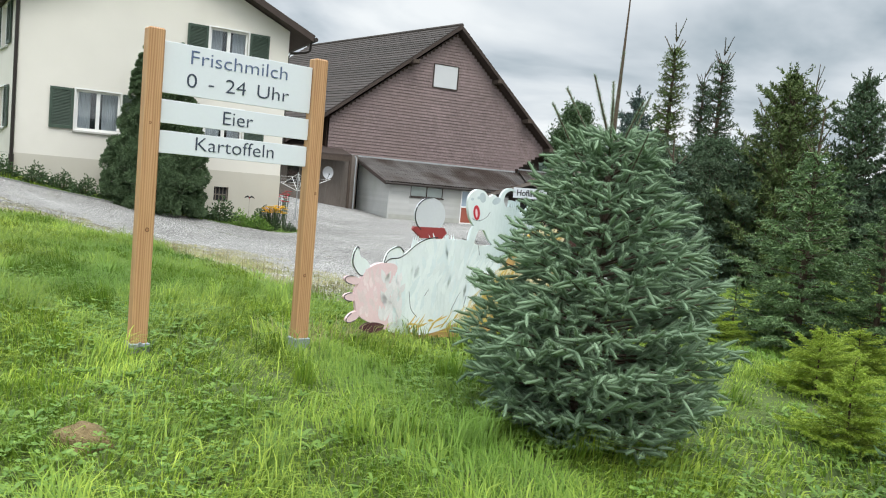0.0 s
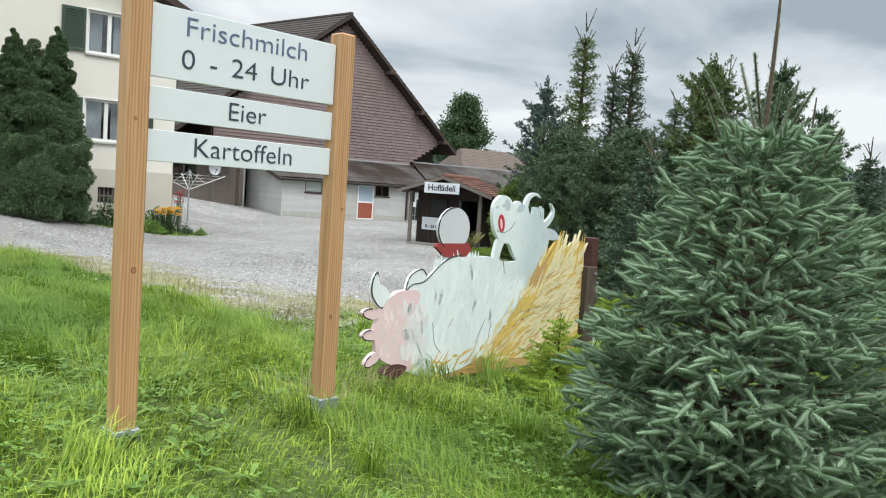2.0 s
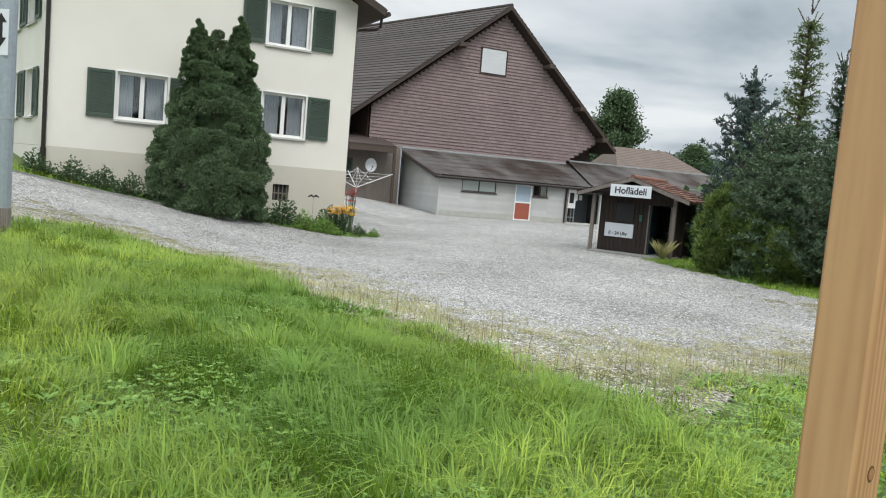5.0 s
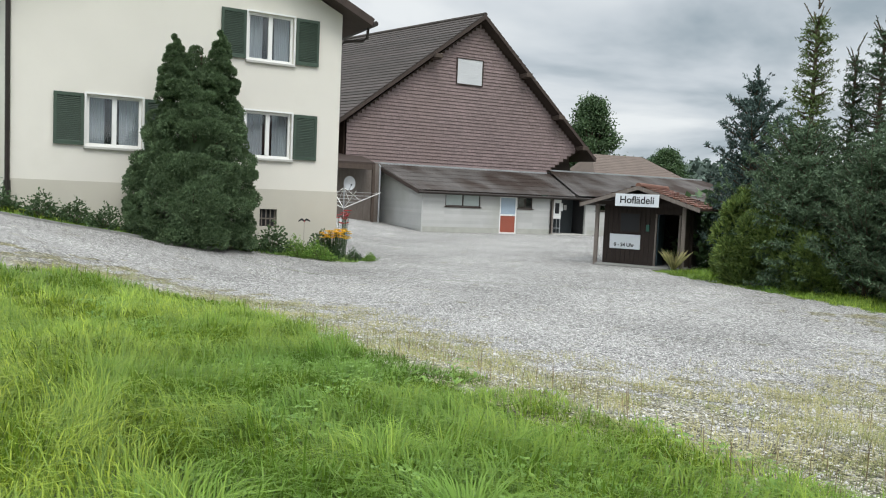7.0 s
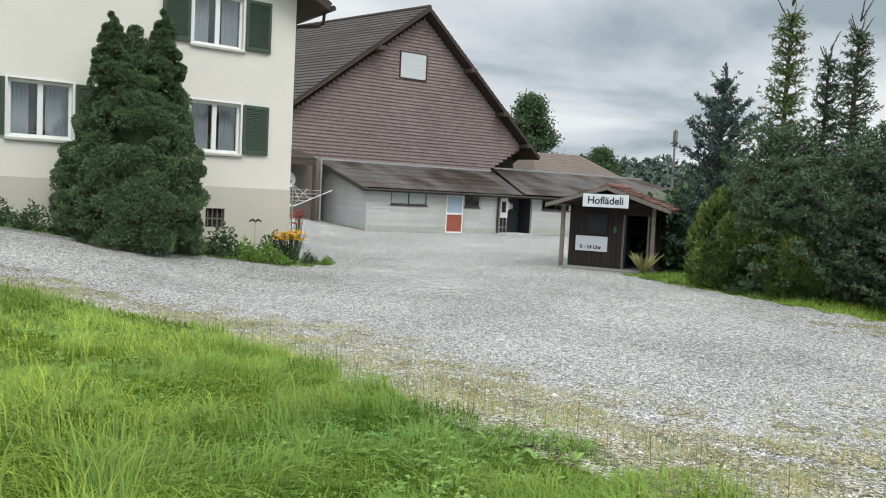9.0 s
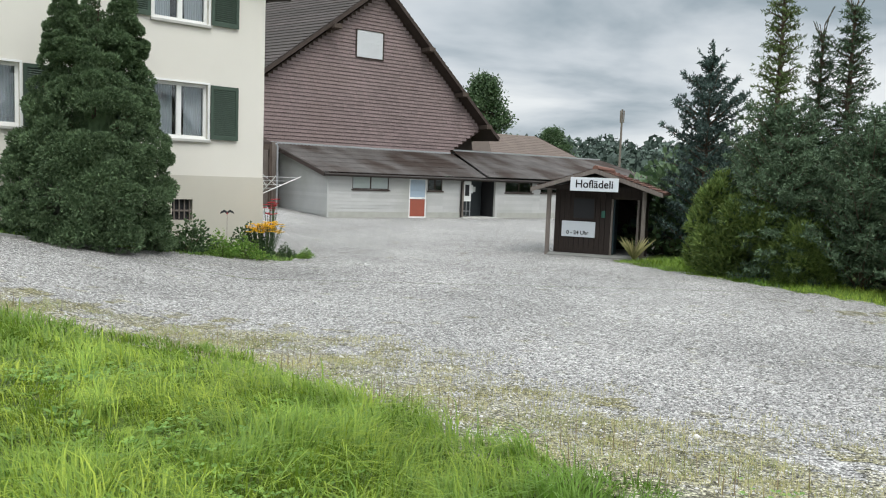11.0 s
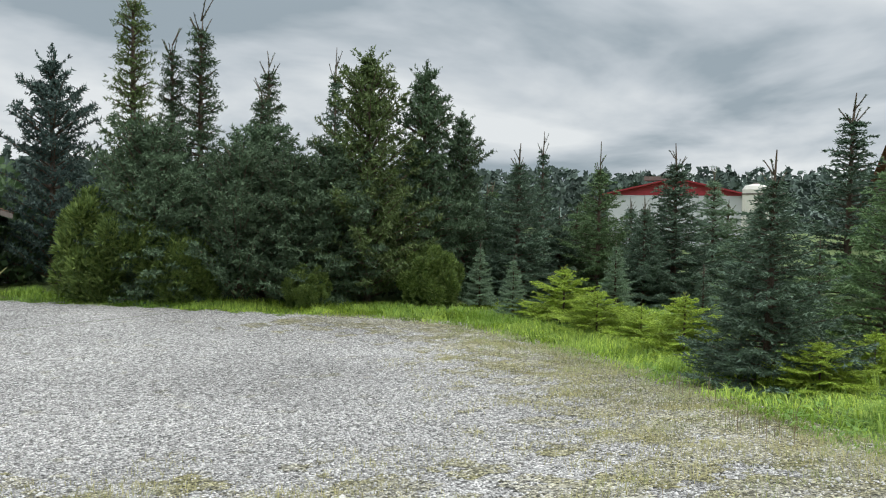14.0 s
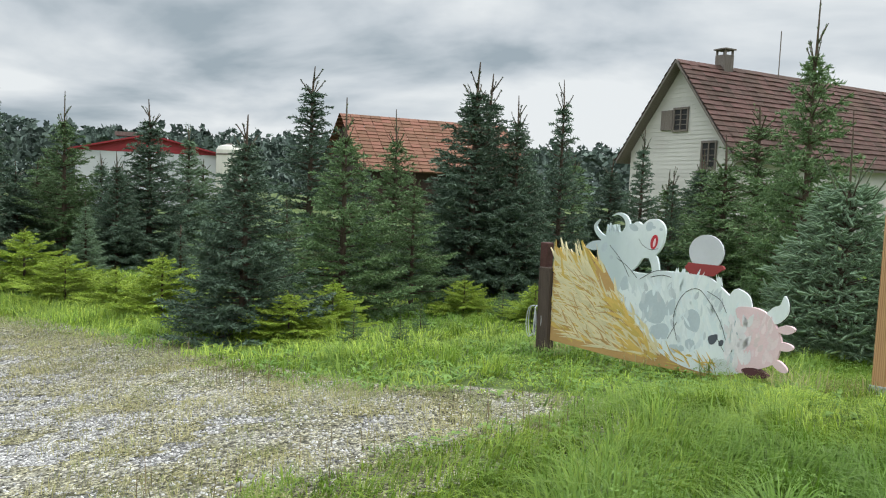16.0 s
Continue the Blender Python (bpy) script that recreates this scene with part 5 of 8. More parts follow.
def cow_board():
    ob = thing("cow_board", COW, "painted plywood cutout of a cow leaning on straw", "painted board")
    rng = random.Random(4)
    top = []
    for i in range(23):
        u = 2.22 - 0.64 * i / 22
        base = float(np.interp(u, (1.55, 1.75, 1.9, 2.05, 2.15, 2.24), (0.74, 0.80, 0.84, 0.84, 0.76, 0.64)))
        top.append((u + (0.03 if i % 2 else 0.0), base + (0.07 * rng.random() if i % 2 else -0.05)))
    straw = part("straw", plate([(2.24, -0.03), (2.24, 0.64)] + top + [(1.5, 0.6), (1.25, 0.3), (0.9, 0.05), (0.35, 0.0), (0.35, -0.06), (1.4, -0.07)], 0.009), STRAWBOARD, ob, "ochre board painted with straw")

    def on_straw(r):
        while True:
            u, z = r.uniform(1.0, 2.12), r.uniform(-0.01, 0.74)
            if z < 0.62 - (1.75 - u) * 0.95 + (0.16 if u > 1.7 else 0) and not (u > 1.98 and z < 0.10):
                return u, z

    both = (-0.0096, 0.0096)
    strokes_on(straw, "gold_strokes", STRAW2, 120, rng, on_straw, (5, 55), (0.18, 0.36), (0.010, 0.024), both)
    strokes_on(straw, "pale_strokes", STRAW1, 250, rng, on_straw, (0, 60), (0.18, 0.40), (0.005, 0.012), (-0.0112, 0.0112))
    strokes_on(straw, "shadow_strokes", STRAWBOARD, 45, rng, on_straw, (0, 60), (0.10, 0.24), (0.003, 0.007), (-0.0126, 0.0126))
    for i in range(24):
        u, z = rng.uniform(1.62, 2.12), rng.uniform(0.62, 0.74)
        a, L = radians(rng.uniform(38, 78)), rng.uniform(0.16, 0.32)
        o = crescent([(u, z), (u + 0.5 * L * math.cos(a), z + 0.5 * L * math.sin(a)), (u + 0.9 * L * math.cos(a), z + L * math.sin(a))], (0.013, 0.012, 0.001))
        part("straw_end", Build().prism(o, -0.008 - 0.0002 * i, 0.008 + 0.0002 * i), STRAW1 if i % 3 else STRAW2, straw)
    body = spline([(0.24, 0.57), (0.40, 0.63), (0.57, 0.755), (0.72, 0.80), (0.91, 0.79), (1.07, 0.785), (1.23, 0.745), (1.40, 0.76), (1.58, 0.80), (1.67, 0.83), (1.62, 0.73), (1.50, 0.56), (1.36, 0.37), (1.19, 0.20), (1.0, 0.05), (0.7, -0.03), (0.35, 0.0), (0.12, 0.2)])
    bd = part("body", plate(body, 0.0135), COWWHITE, ob, "pale mint-white painted cow body")
    head = spline([(1.05, 1.06), (1.05, 1.17), (1.12, 1.235), (1.21, 1.23), (1.27, 1.185), (1.33, 1.205), (1.40, 1.155), (1.46, 1.11), (1.56, 1.10), (1.66, 1.05), (1.73, 0.94), (1.69, 0.82), (1.56, 0.74), (1.40, 0.74), (1.31, 0.80), (1.25, 0.88), (1.17, 0.89), (1.09, 0.96)])
    hd = part("head", plate(head, 0.0150), COWWHITE, ob, "white painted cow head with long muzzle")
    part("arm", plate(spline([(1.19, 0.90), (1.12, 0.91), (1.085, 0.80), (1.09, 0.755), (1.14, 0.755), (1.165, 0.83)]), 0.0142), COWWHITE, ob)
    foot = spline([(0.24, 0.54), (0.255, 0.65), (0.32, 0.70), (0.385, 0.705), (0.43, 0.62), (0.36, 0.55)])
    part("foot", plate(foot, 0.0128), COWWHITE, ob)
    # black brush lines along the back and legs
    edge = [p for p in body if p[0] < 0.78 and p[1] > 0.55]
    for line in (edge, foot[2:22]):
        part("outline", Build().tube([(p[0], -0.0142, p[1]) for p in line], 0.0045, 5), BLACK, bd, "black painted outline")
    for o in ([(1.60, 0.97), (1.47, 0.84), (1.38, 0.70)], [(1.52, 0.86), (1.40, 0.79), (1.30, 0.70)], [(1.27, 0.69), (1.14, 0.77), (1.03, 0.80)], [(1.16, 0.72), (1.05, 0.75), (0.96, 0.74)],
              [(0.87, 0.20), (0.915, 0.40), (0.84, 0.60), (0.71, 0.67), (0.60, 0.58), (0.49, 0.42), (0.43, 0.27)], [(0.96, 0.20), (0.90, 0.32), (0.88, 0.36)], [(0.52, 0.30), (0.42, 0.16), (0.36, 0.24), (0.38, 0.40)], [(0.62, 0.66), (0.50, 0.60), (0.44, 0.50)]):
        part("brush_line", Build().tube([(p[0], 0.0154, p[1]) for p in open_spline(o)], 0.0026, 4), BLACK, bd)
    for o in ([(0.66, 0.30), (0.70, 0.36)], [(0.95, 0.16), (1.0, 0.26), (1.04, 0.33)], [(1.08, 0.15), (1.11, 0.30)], [(0.50, 0.34), (0.53, 0.20), (0.60, 0.12)], [(1.22, 0.66), (1.20, 0.74), (1.16, 0.80)]):
        part("brush_line", Build().tube([(p[0], -0.0146, p[1]) for p in open_spline(o)], 0.002, 4), BLACK, bd)

    def on_body(r):
        while True:
            u, z = r.uniform(0.36, 1.5), r.uniform(0.04, 0.7)
            if z < 0.68 - abs(u - 0.85) * 0.25 and z > (u - 1.02) * 0.85 + 0.04:
                return u, z

    strokes_on(bd, "brush_strokes", mat("chalky_white_paint", (0.73, 0.785, 0.785), 0.8, 0.06, 6, 50, 0.05, island=0.03), 130, rng, on_body, (55, 100), (0.08, 0.22), (0.008, 0.026), (-0.0140, 0.0140))
    strokes_on(bd, "blue_strokes", mat("pale_blue_wash", (0.68, 0.755, 0.77), 0.8, 0.06, 6, 50, 0.05, island=0.03), 50, rng, on_body, (60, 105), (0.10, 0.25), (0.010, 0.03), (-0.0138, 0.0138))
    strokes_on(bd, "grey_strokes", mat("chalky_grey_paint", (0.60, 0.66, 0.68), 0.8, 0.1, 6, 50, 0.1, island=0.2), 60, rng, on_body, (60, 125), (0.05, 0.13), (0.008, 0.022), (0.0152,))
    strokes_on(bd, "straw_smears", STRAW2, 26, rng, lambda r: (r.uniform(0.42, 1.15), r.uniform(-0.02, 0.10)), (0, 60), (0.05, 0.16), (0.004, 0.012), (-0.0154, 0.0164))
    strokes_on(bd, "straw_edge_strokes", STRAW1, 60, rng, lambda r: (lambda k: (1.02 + 0.5 * k + r.uniform(-0.06, 0.05), 0.02 + 0.5 * k + r.uniform(-0.1, 0.04)))(r.random()), (10, 70), (0.08, 0.2), (0.006, 0.016), (-0.0156, 0.0166))
    strokes_on(bd, "gold_edge_strokes", STRAW2, 40, rng, lambda r: (lambda k: (1.02 + 0.5 * k + r.uniform(-0.04, 0.06), 0.0 + 0.5 * k + r.uniform(-0.1, 0.02)))(r.random()), (10, 70), (0.08, 0.2), (0.008, 0.018), (-0.0170, 0.0180))
    for cx, cz, rx, rz, t in ((1.13, 0.45, 0.11, 0.15, 0.3), (1.03, 0.24, 0.09, 0.07, 0.0), (0.95, 0.46, 0.045, 0.08, 0.2), (0.75, 0.39, 0.075, 0.11, 0.1), (0.73, 0.18, 0.05, 0.05, 0.3), (0.88, 0.13, 0.07, 0.04, 0.0), (1.43, 0.63, 0.05, 0.07, 0.3), (0.37, 0.40, 0.035, 0.07, -0.4)):
        pts = [(p[0] + rng.uniform(-0.3, 0.3) * rx, p[1] + rng.uniform(-0.3, 0.3) * rz) for p in oval(cx, cz, rx, rz, t, 7)]
        part("patch", Build().prism(spline(pts, 4), 0.0138, 0.0150 + 0.0001 * rng.random()), COWGREY, bd, "blue-grey painted patch")
    for cx, cz, r in ((0.545, 0.265, 0.045), (0.47, 0.245, 0.024)):
        part("dark_patch", Build().prism(spline([(p[0] + rng.uniform(-0.2, 0.2) * r, p[1] + rng.uniform(-0.2, 0.2) * r) for p in oval(cx, cz, r * 0.8, r * 1.2, 0.5, 7)], 3), 0.0138, 0.0160), mat("slate_paint", (0.10, 0.11, 0.13), 0.7, 0.1, 5, 50, 0.05), bd)
    part("tongue", plate(oval(1.145, 1.035, 0.036, 0.066, 0.2), 0.0172), COWRED, hd, "red painted tongue")
    part("tongue_line", plate(oval(1.142, 1.03, 0.012, 0.040, 0.2), 0.0182), COWPINK, hd)
    for cx, cz in ((1.085, 1.15), (1.155, 1.165)):
        part("nostril", plate(oval(cx, cz, 0.017, 0.013), 0.0160), COWGREY, hd)
    for cx, cz, rx, rz in ((1.36, 1.15, 0.05, 0.03), (1.20, 1.17, 0.035, 0.045), (1.66, 0.95, 0.03, 0.05), (1.58, 0.86, 0.02, 0.02)):
        part("face_patch", Build().prism(oval(cx, cz, rx, rz, 0.4), -0.0154, 0.0154), COWGREY, hd)
    for y in (-0.0154, 0.0158):
        part("mouth_line", Build().tube([(q[0], y, q[1]) for q in open_spline([(1.10, 0.98), (1.18, 0.965), (1.26, 1.0), (1.30, 1.05)])], 0.002, 4), BLACK, hd)
    part("horn", plate(horn([(1.46, 1.08), (1.425, 1.16), (1.455, 1.235), (1.53, 1.265), (1.60, 1.24)]), 0.013), COWWHITE, ob, "white curved horn")
    part("horn", plate(horn([(1.66, 1.02), (1.735, 1.07), (1.775, 1.14), (1.735, 1.20)]), 0.0125), COWWHITE, ob, "white curved horn")
    part("ear", plate(spline([(1.66, 1.0), (1.79, 0.995), (1.87, 0.935), (1.79, 0.91), (1.68, 0.94)]), 0.012), COWGREY, ob)
    for i in range(8):
        u = 1.50 + 0.02 * i
        part("forelock", Build().prism([(u - 0.012, 1.05), (u + 0.012, 1.05), (u + rng.uniform(-0.02, 0.05), 1.15 + 0.03 * rng.random())], -0.0156, 0.0156), COWWHITE, hd)
    ball = part("bell", plate(oval(0.655, 0.985, 0.155, 0.148, n=32), 0.012), BALLGREY, ob, "pale grey round bell shape")
    part("bell_outline", Build().tube([(p[0], -0.0125, p[1]) for p in oval(0.655, 0.985, 0.155, 0.148, n=32)[8:22]], 0.0045, 5), BLACK, ball)
    part("bell_band", plate([(0.81, 0.885), (0.50, 0.885), (0.485, 0.86), (0.58, 0.79), (0.79, 0.79), (0.84, 0.84)], 0.0142), DARKRED, ob, "dark red band under the bell")
    udder = spline([(0.36, 0.55), (0.2, 0.575), (0.09, 0.53), (0.03, 0.45), (-0.02, 0.34), (-0.01, 0.25), (0.03, 0.15), (0.16, 0.08), (0.32, 0.03), (0.34, 0.2), (0.31, 0.38)])
    ud = part("udder", plate(udder, 0.0188), COWPINK, ob, "pale pink painted udder")
    for cx, cz, t in ((-0.05, 0.435, -0.15), (-0.045, 0.30, 0.0), (-0.02, 0.14, 0.55)):
        tt = oval(cx, cz, 0.07, 0.034, t)
        te = part("teat", plate(tt, 0.0175), COWPINK, ob)
        part("teat_outline", Build().tube([(p[0], -0.0182, p[1]) for p in tt[5:16]], 0.004, 5), BLACK, te)
    part("hoof", plate(spline([(0.06, 0.04), (0.16, 0.09), (0.28, 0.06), (0.2, 0.0)]), 0.0194), mat("maroon_paint", (0.10, 0.04, 0.045), 0.7, 0.1, 5, 50, 0.05), ob)
    tail = spline([(0.11, 0.53), (0.06, 0.60), (0.01, 0.625), (-0.02, 0.70), (-0.055, 0.64), (-0.05, 0.55), (0.03, 0.47)])
    tl = part("tail", plate(tail, 0.013), COWWHITE, ob)
    part("tail_outline", Build().tube([(p[0], -0.0136, p[1]) for p in tail[16:38]], 0.005, 5), BLACK, tl)
    pink = mat("chalky_pink_paint", (0.77, 0.62, 0.63), 0.8, 0.1, 6, 50, 0.1, island=0.08)
    strokes_on(ud, "pink_strokes", pink, 36, rng, lambda r: (r.uniform(0.04, 0.30), r.uniform(0.12, 0.44)), (75, 115), (0.05, 0.12), (0.01, 0.022), (-0.0191, 0.0191))
    strokes_on(ud, "fading_strokes", mat("pinkish_white_paint", (0.75, 0.72, 0.73), 0.8, 0.1, 6, 50, 0.1, island=0.06), 50, rng, lambda r: (r.uniform(0.24, 0.42), r.uniform(0.05, 0.42)), (70, 110), (0.06, 0.14), (0.010, 0.026), (-0.0203, 0.0203))


def board_post():
    ob = thing("board_post", Matrix.Translation((0.955, 7.655, gz(0.955, 7.655))) @ Matrix.Rotation(radians(43), 4, "Z"), "old dark wooden post with a rusty steel strap", "post")
    part("post", Build().box((-0.07, -0.06, -0.2), (0.07, 0.06, 0.86), bevel=0.01), OLDPOST, ob)
    part("steel_stub", Build().box((-0.02, -0.05, 0.6), (0.07, 0.05, 1.1), bevel=0.006), mat("rusty_dark_steel", (0.085, 0.04, 0.035), 0.7, 0.3, 20, 80, 0.2, metal=0.3), ob, "rusty steel upright bolted to the post")
    part("bolt", Build().tube([(0.02, -0.075, 0.8), (0.02, -0.05, 0.8)], 0.012, 6), GALV, ob)


def rope_coil():
    x, y = 1.02, 7.74
    ob = thing("rope_bundle", Matrix.Translation((x, y, gz(x, y) + 0.40)), "white electric-fence rope bundle hung on the post", "rope")
    rng = random.Random(5)
    for k in range(9):
        a, w = 0.7 * k, 0.05 + 0.035 * rng.random()
        c, d, low = math.cos(a), math.sin(a), -0.17 - 0.10 * rng.random()
        path = open_spline([(0, 0, 0.06), (w * c, w * d, 0.03), (1.3 * w * c, 1.3 * w * d, low * 0.5), (w * c * 0.9, w * d * 0.9, low), (0.3 * w * c, 0.3 * w * d, low * 0.7), (0.0, 0.01, 0.03)], 4)
        part("rope_loop", Build().tube(path, 0.0045, 5), BALLGREY if k % 3 else BLACK, ob)


cow_board()
board_post()
rope_coil()


def street_post():
    """Galvanised sign mast at the grass edge, with a small arrow plate and a reflector."""
    ob = thing("marker_mast", Matrix.Translation((-9.6, 13.0, gz(-9.6, 13.0))), "galvanised steel mast with a small arrow plate", "mast")
    part("pole", Build().tube([(0, 0, -0.2), (0, 0, 4.2)], 0.12, 16), GALV, ob)
    part("sleeve", Build().tube([(0, 0, 0.0), (0, 0, 0.32)], 0.127, 16), GREYPOST, ob)
    pl = part("arrow_plate", Build().box((-0.11, -0.128, 2.35), (0.11, -0.122, 2.95)), SIGNWHITE, ob)
    part("arrow", Build().prism([(0, 2.9), (0.08, 2.78), (0.025, 2.78), (0.025, 2.58), (0.08, 2.58), (0, 2.46), (-0.08, 2.58), (-0.025, 2.58), (-0.025, 2.78), (-0.08, 2.78)], -0.133, -0.129), BLACK, pl)
    part("strap", Build().tube([(0, 0, 1.52), (0, 0, 1.545)], 0.126, 16), ALU, ob)
    part("marker_board", Build().box((-0.30, -0.05, 1.35), (-0.20, -0.02, 2.15), bevel=0.01).box((-0.2, -0.04, 1.7), (-0.1, -0.03, 1.74)), WHITE, ob)


street_post()


def clothes_dryer():
    x, y = -9.1, 31.2
    ob = thing("rotary_clothes_dryer", Matrix.Translation((x, y, gz(x, y))) @ Matrix.Rotation(0.5, 4, "Z"), "half-folded rotary clothes dryer with thin lines", "clothes dryer")
    part("pole", Build().tube([(0, 0, -0.1), (0, 0, 1.95)], 0.024, 8), ALU, ob)
    for a in range(4):
        w = a * math.pi / 2
        part("arm", Build().tube([(0.03 * math.cos(w), 0.03 * math.sin(w), 1.2), (1.35 * math.cos(w), 1.35 * math.sin(w), 1.78)], 0.016, 6), WHITE, ob)
        part("stay", Build().tube([(0, 0, 1.9), (0.6 * math.cos(w), 0.6 * math.sin(w), 1.46)], 0.007, 5), WHITE, ob)
    ln = Build()
    for k in (0.35, 0.55, 0.75, 0.95):
        for a in range(4):
            w0, w1 = a * math.pi / 2, (a + 1) * math.pi / 2
            r, z = 1.35 * k, 1.2 + 0.58 * k
            ln.tube([(r * math.cos(w0), r * math.sin(w0), z), (r * math.cos(w1), r * math.sin(w1), z)], 0.004, 3)
    part("lines", ln, WHITE, ob)


clothes_dryer()

# ---- plants ----


def unit(v):
    return v / np.maximum(np.linalg.norm(v, axis=-1, keepdims=True), 1e-9)


def needle_cloud(rng, p0, p1, per_m, length, width, lean=0.55):
    """Needles all round the shoots p0-p1: one slim triangle each."""
    seg = p1 - p0
    L = np.linalg.norm(seg, axis=1)
    cnt = np.maximum(3, (L * per_m).astype(int))
    idx = np.repeat(np.arange(len(L)), cnt)
    t = rng.random(len(idx))
    ax = unit(seg)[idx]
    rnd = unit(rng.normal(size=(len(idx), 3)))
    rad = unit(rnd - (rnd * ax).sum(1, keepdims=True) * ax)
    d = unit(rad + ax * lean + np.array([0, 0, 0.15]))
    base = p0[idx] + seg[idx] * t[:, None]
    ln = length * (0.7 + 0.6 * rng.random(len(idx))) * (1.05 - 0.35 * t)
    side = unit(np.cross(d, rng.normal(size=d.shape))) * width * 0.5
    v = np.stack([base - side, base + side, base + d * ln[:, None]], 1).reshape(-1, 3)
    return v, np.arange(len(v)).reshape(-1, 3)


def shoot_cores(p0, p1, r):
    """Thin three-sided stems for the shoots."""
    ax = unit(p1 - p0)
    a = unit(np.cross(ax, np.array([0.3, 0.5, 0.8])))
    b = np.cross(ax, a)
    ring = [a, -0.5 * a + 0.87 * b, -0.5 * a - 0.87 * b]
    v = np.stack([p0 + k * r for k in ring] + [p1 + k * r * 0.4 for k in ring], 1).reshape(-1, 3)
    o = (np.arange(len(p0)) * 6)[:, None]
    f = np.concatenate([o + np.array([[i, (i + 1) % 3, 3 + (i + 1) % 3, 3 + i]]) for i in range(3)])
    return v, f


def spindles(p0, p1, r, sides=5):
    """Rounded finger-like shoots, thickest in the middle."""
    ax = unit(p1 - p0)
    a = unit(np.cross(ax, np.array([0.3, 0.5, 0.8])))
    b = np.cross(ax, a)
    rows = ((0.0, 0.45), (0.3, 1.0), (0.75, 0.85), (1.0, 0.25))
    V = []
    for t, k in rows:
        c = p0 + (p1 - p0) * t
        V += [c + r * k * (math.cos(w) * a + math.sin(w) * b) for w in (6.283 * i / sides for i in range(sides))]
    v = np.stack(V, 1).reshape(-1, 3)
    n = len(rows) * sides
    o = (np.arange(len(p0)) * n)[:, None]
    f = np.concatenate([o + np.array([[j * sides + i, j * sides + (i + 1) % sides, (j + 1) * sides + (i + 1) % sides, (j + 1) * sides + i]]) for j in range(len(rows) - 1) for i in range(sides)])
    return v, f


def conifer_shoots(rng, H, W, whorls, arms, gap, first, shoot, power=0.8, rise=0.25, droop=0.0, leader=0.12, ragged_by=0.18):
    """Branch axes and shoots of a spruce or fir of height H and width W."""
    p0, p1, wood = [], [], []
    zc = H * (1 - leader)
    for i in range(whorls):
        f = i / max(1, whorls - 1)
        z = first + (zc - first) * f ** 0.92
        R = 0.5 * W * (1 - f ** 1.25 * 0.97) ** power * (1 + rng.uniform(-ragged_by, ragged_by))
        n = arms if f < 0.85 else max(4, arms - 2)
        off = rng.uniform(0, 6.28)
        for k in range(n):
            w = off + 2 * math.pi * k / n + rng.uniform(-0.3, 0.3)
            L = R * rng.uniform(0.78, 1.12)
            up = rise + 0.55 * f ** 2 + rng.uniform(-0.1, 0.12) - droop * (1 - f)
            a = np.array([0.0, 0.0, z + rng.uniform(-0.04, 0.04) * H / 3])
            d = np.array([math.cos(w), math.sin(w), up])
            e = a + d * L
            e[2] += 0.06 * L
            wood.append((a, e))
            m = max(2, int(L / gap))
            dirv = (e - a) / np.linalg.norm(e - a)
            lat = np.array([-math.sin(w), math.cos(w), 0.0])
            for j in range(m):
                t = (j + 0.6 + rng.uniform(-0.3, 0.3)) / m
                if t < 0.12:
                    continue
                q = a + (e - a) * t
                s = shoot * (1.15 - 0.55 * t) * rng.uniform(0.7, 1.25) * min(1, 0.5 + L / (0.35 * W))
                for sg in (1, -1):
                    dd = dirv * rng.uniform(0.6, 1.0) + lat * sg * rng.uniform(0.55, 1.0) + np.array([0, 0, rng.uniform(-0.15, 0.3)])
                    p0.append(q)
                    p1.append(q + dd / np.linalg.norm(dd) * s)
                if rng.random() < 0.6:
                    dd = dirv * 0.8 + np.array([0, 0, rng.choice([0.7, -0.5])]) + lat * rng.uniform(-0.4, 0.4)
                    p0.append(q)
                    p1.append(q + dd / np.linalg.norm(dd) * s * 0.8)
            p0.append(e - dirv * shoot * 0.9)
            p1.append(e + dirv * shoot * 0.25)
    return np.array(p0), np.array(p1), wood, zc


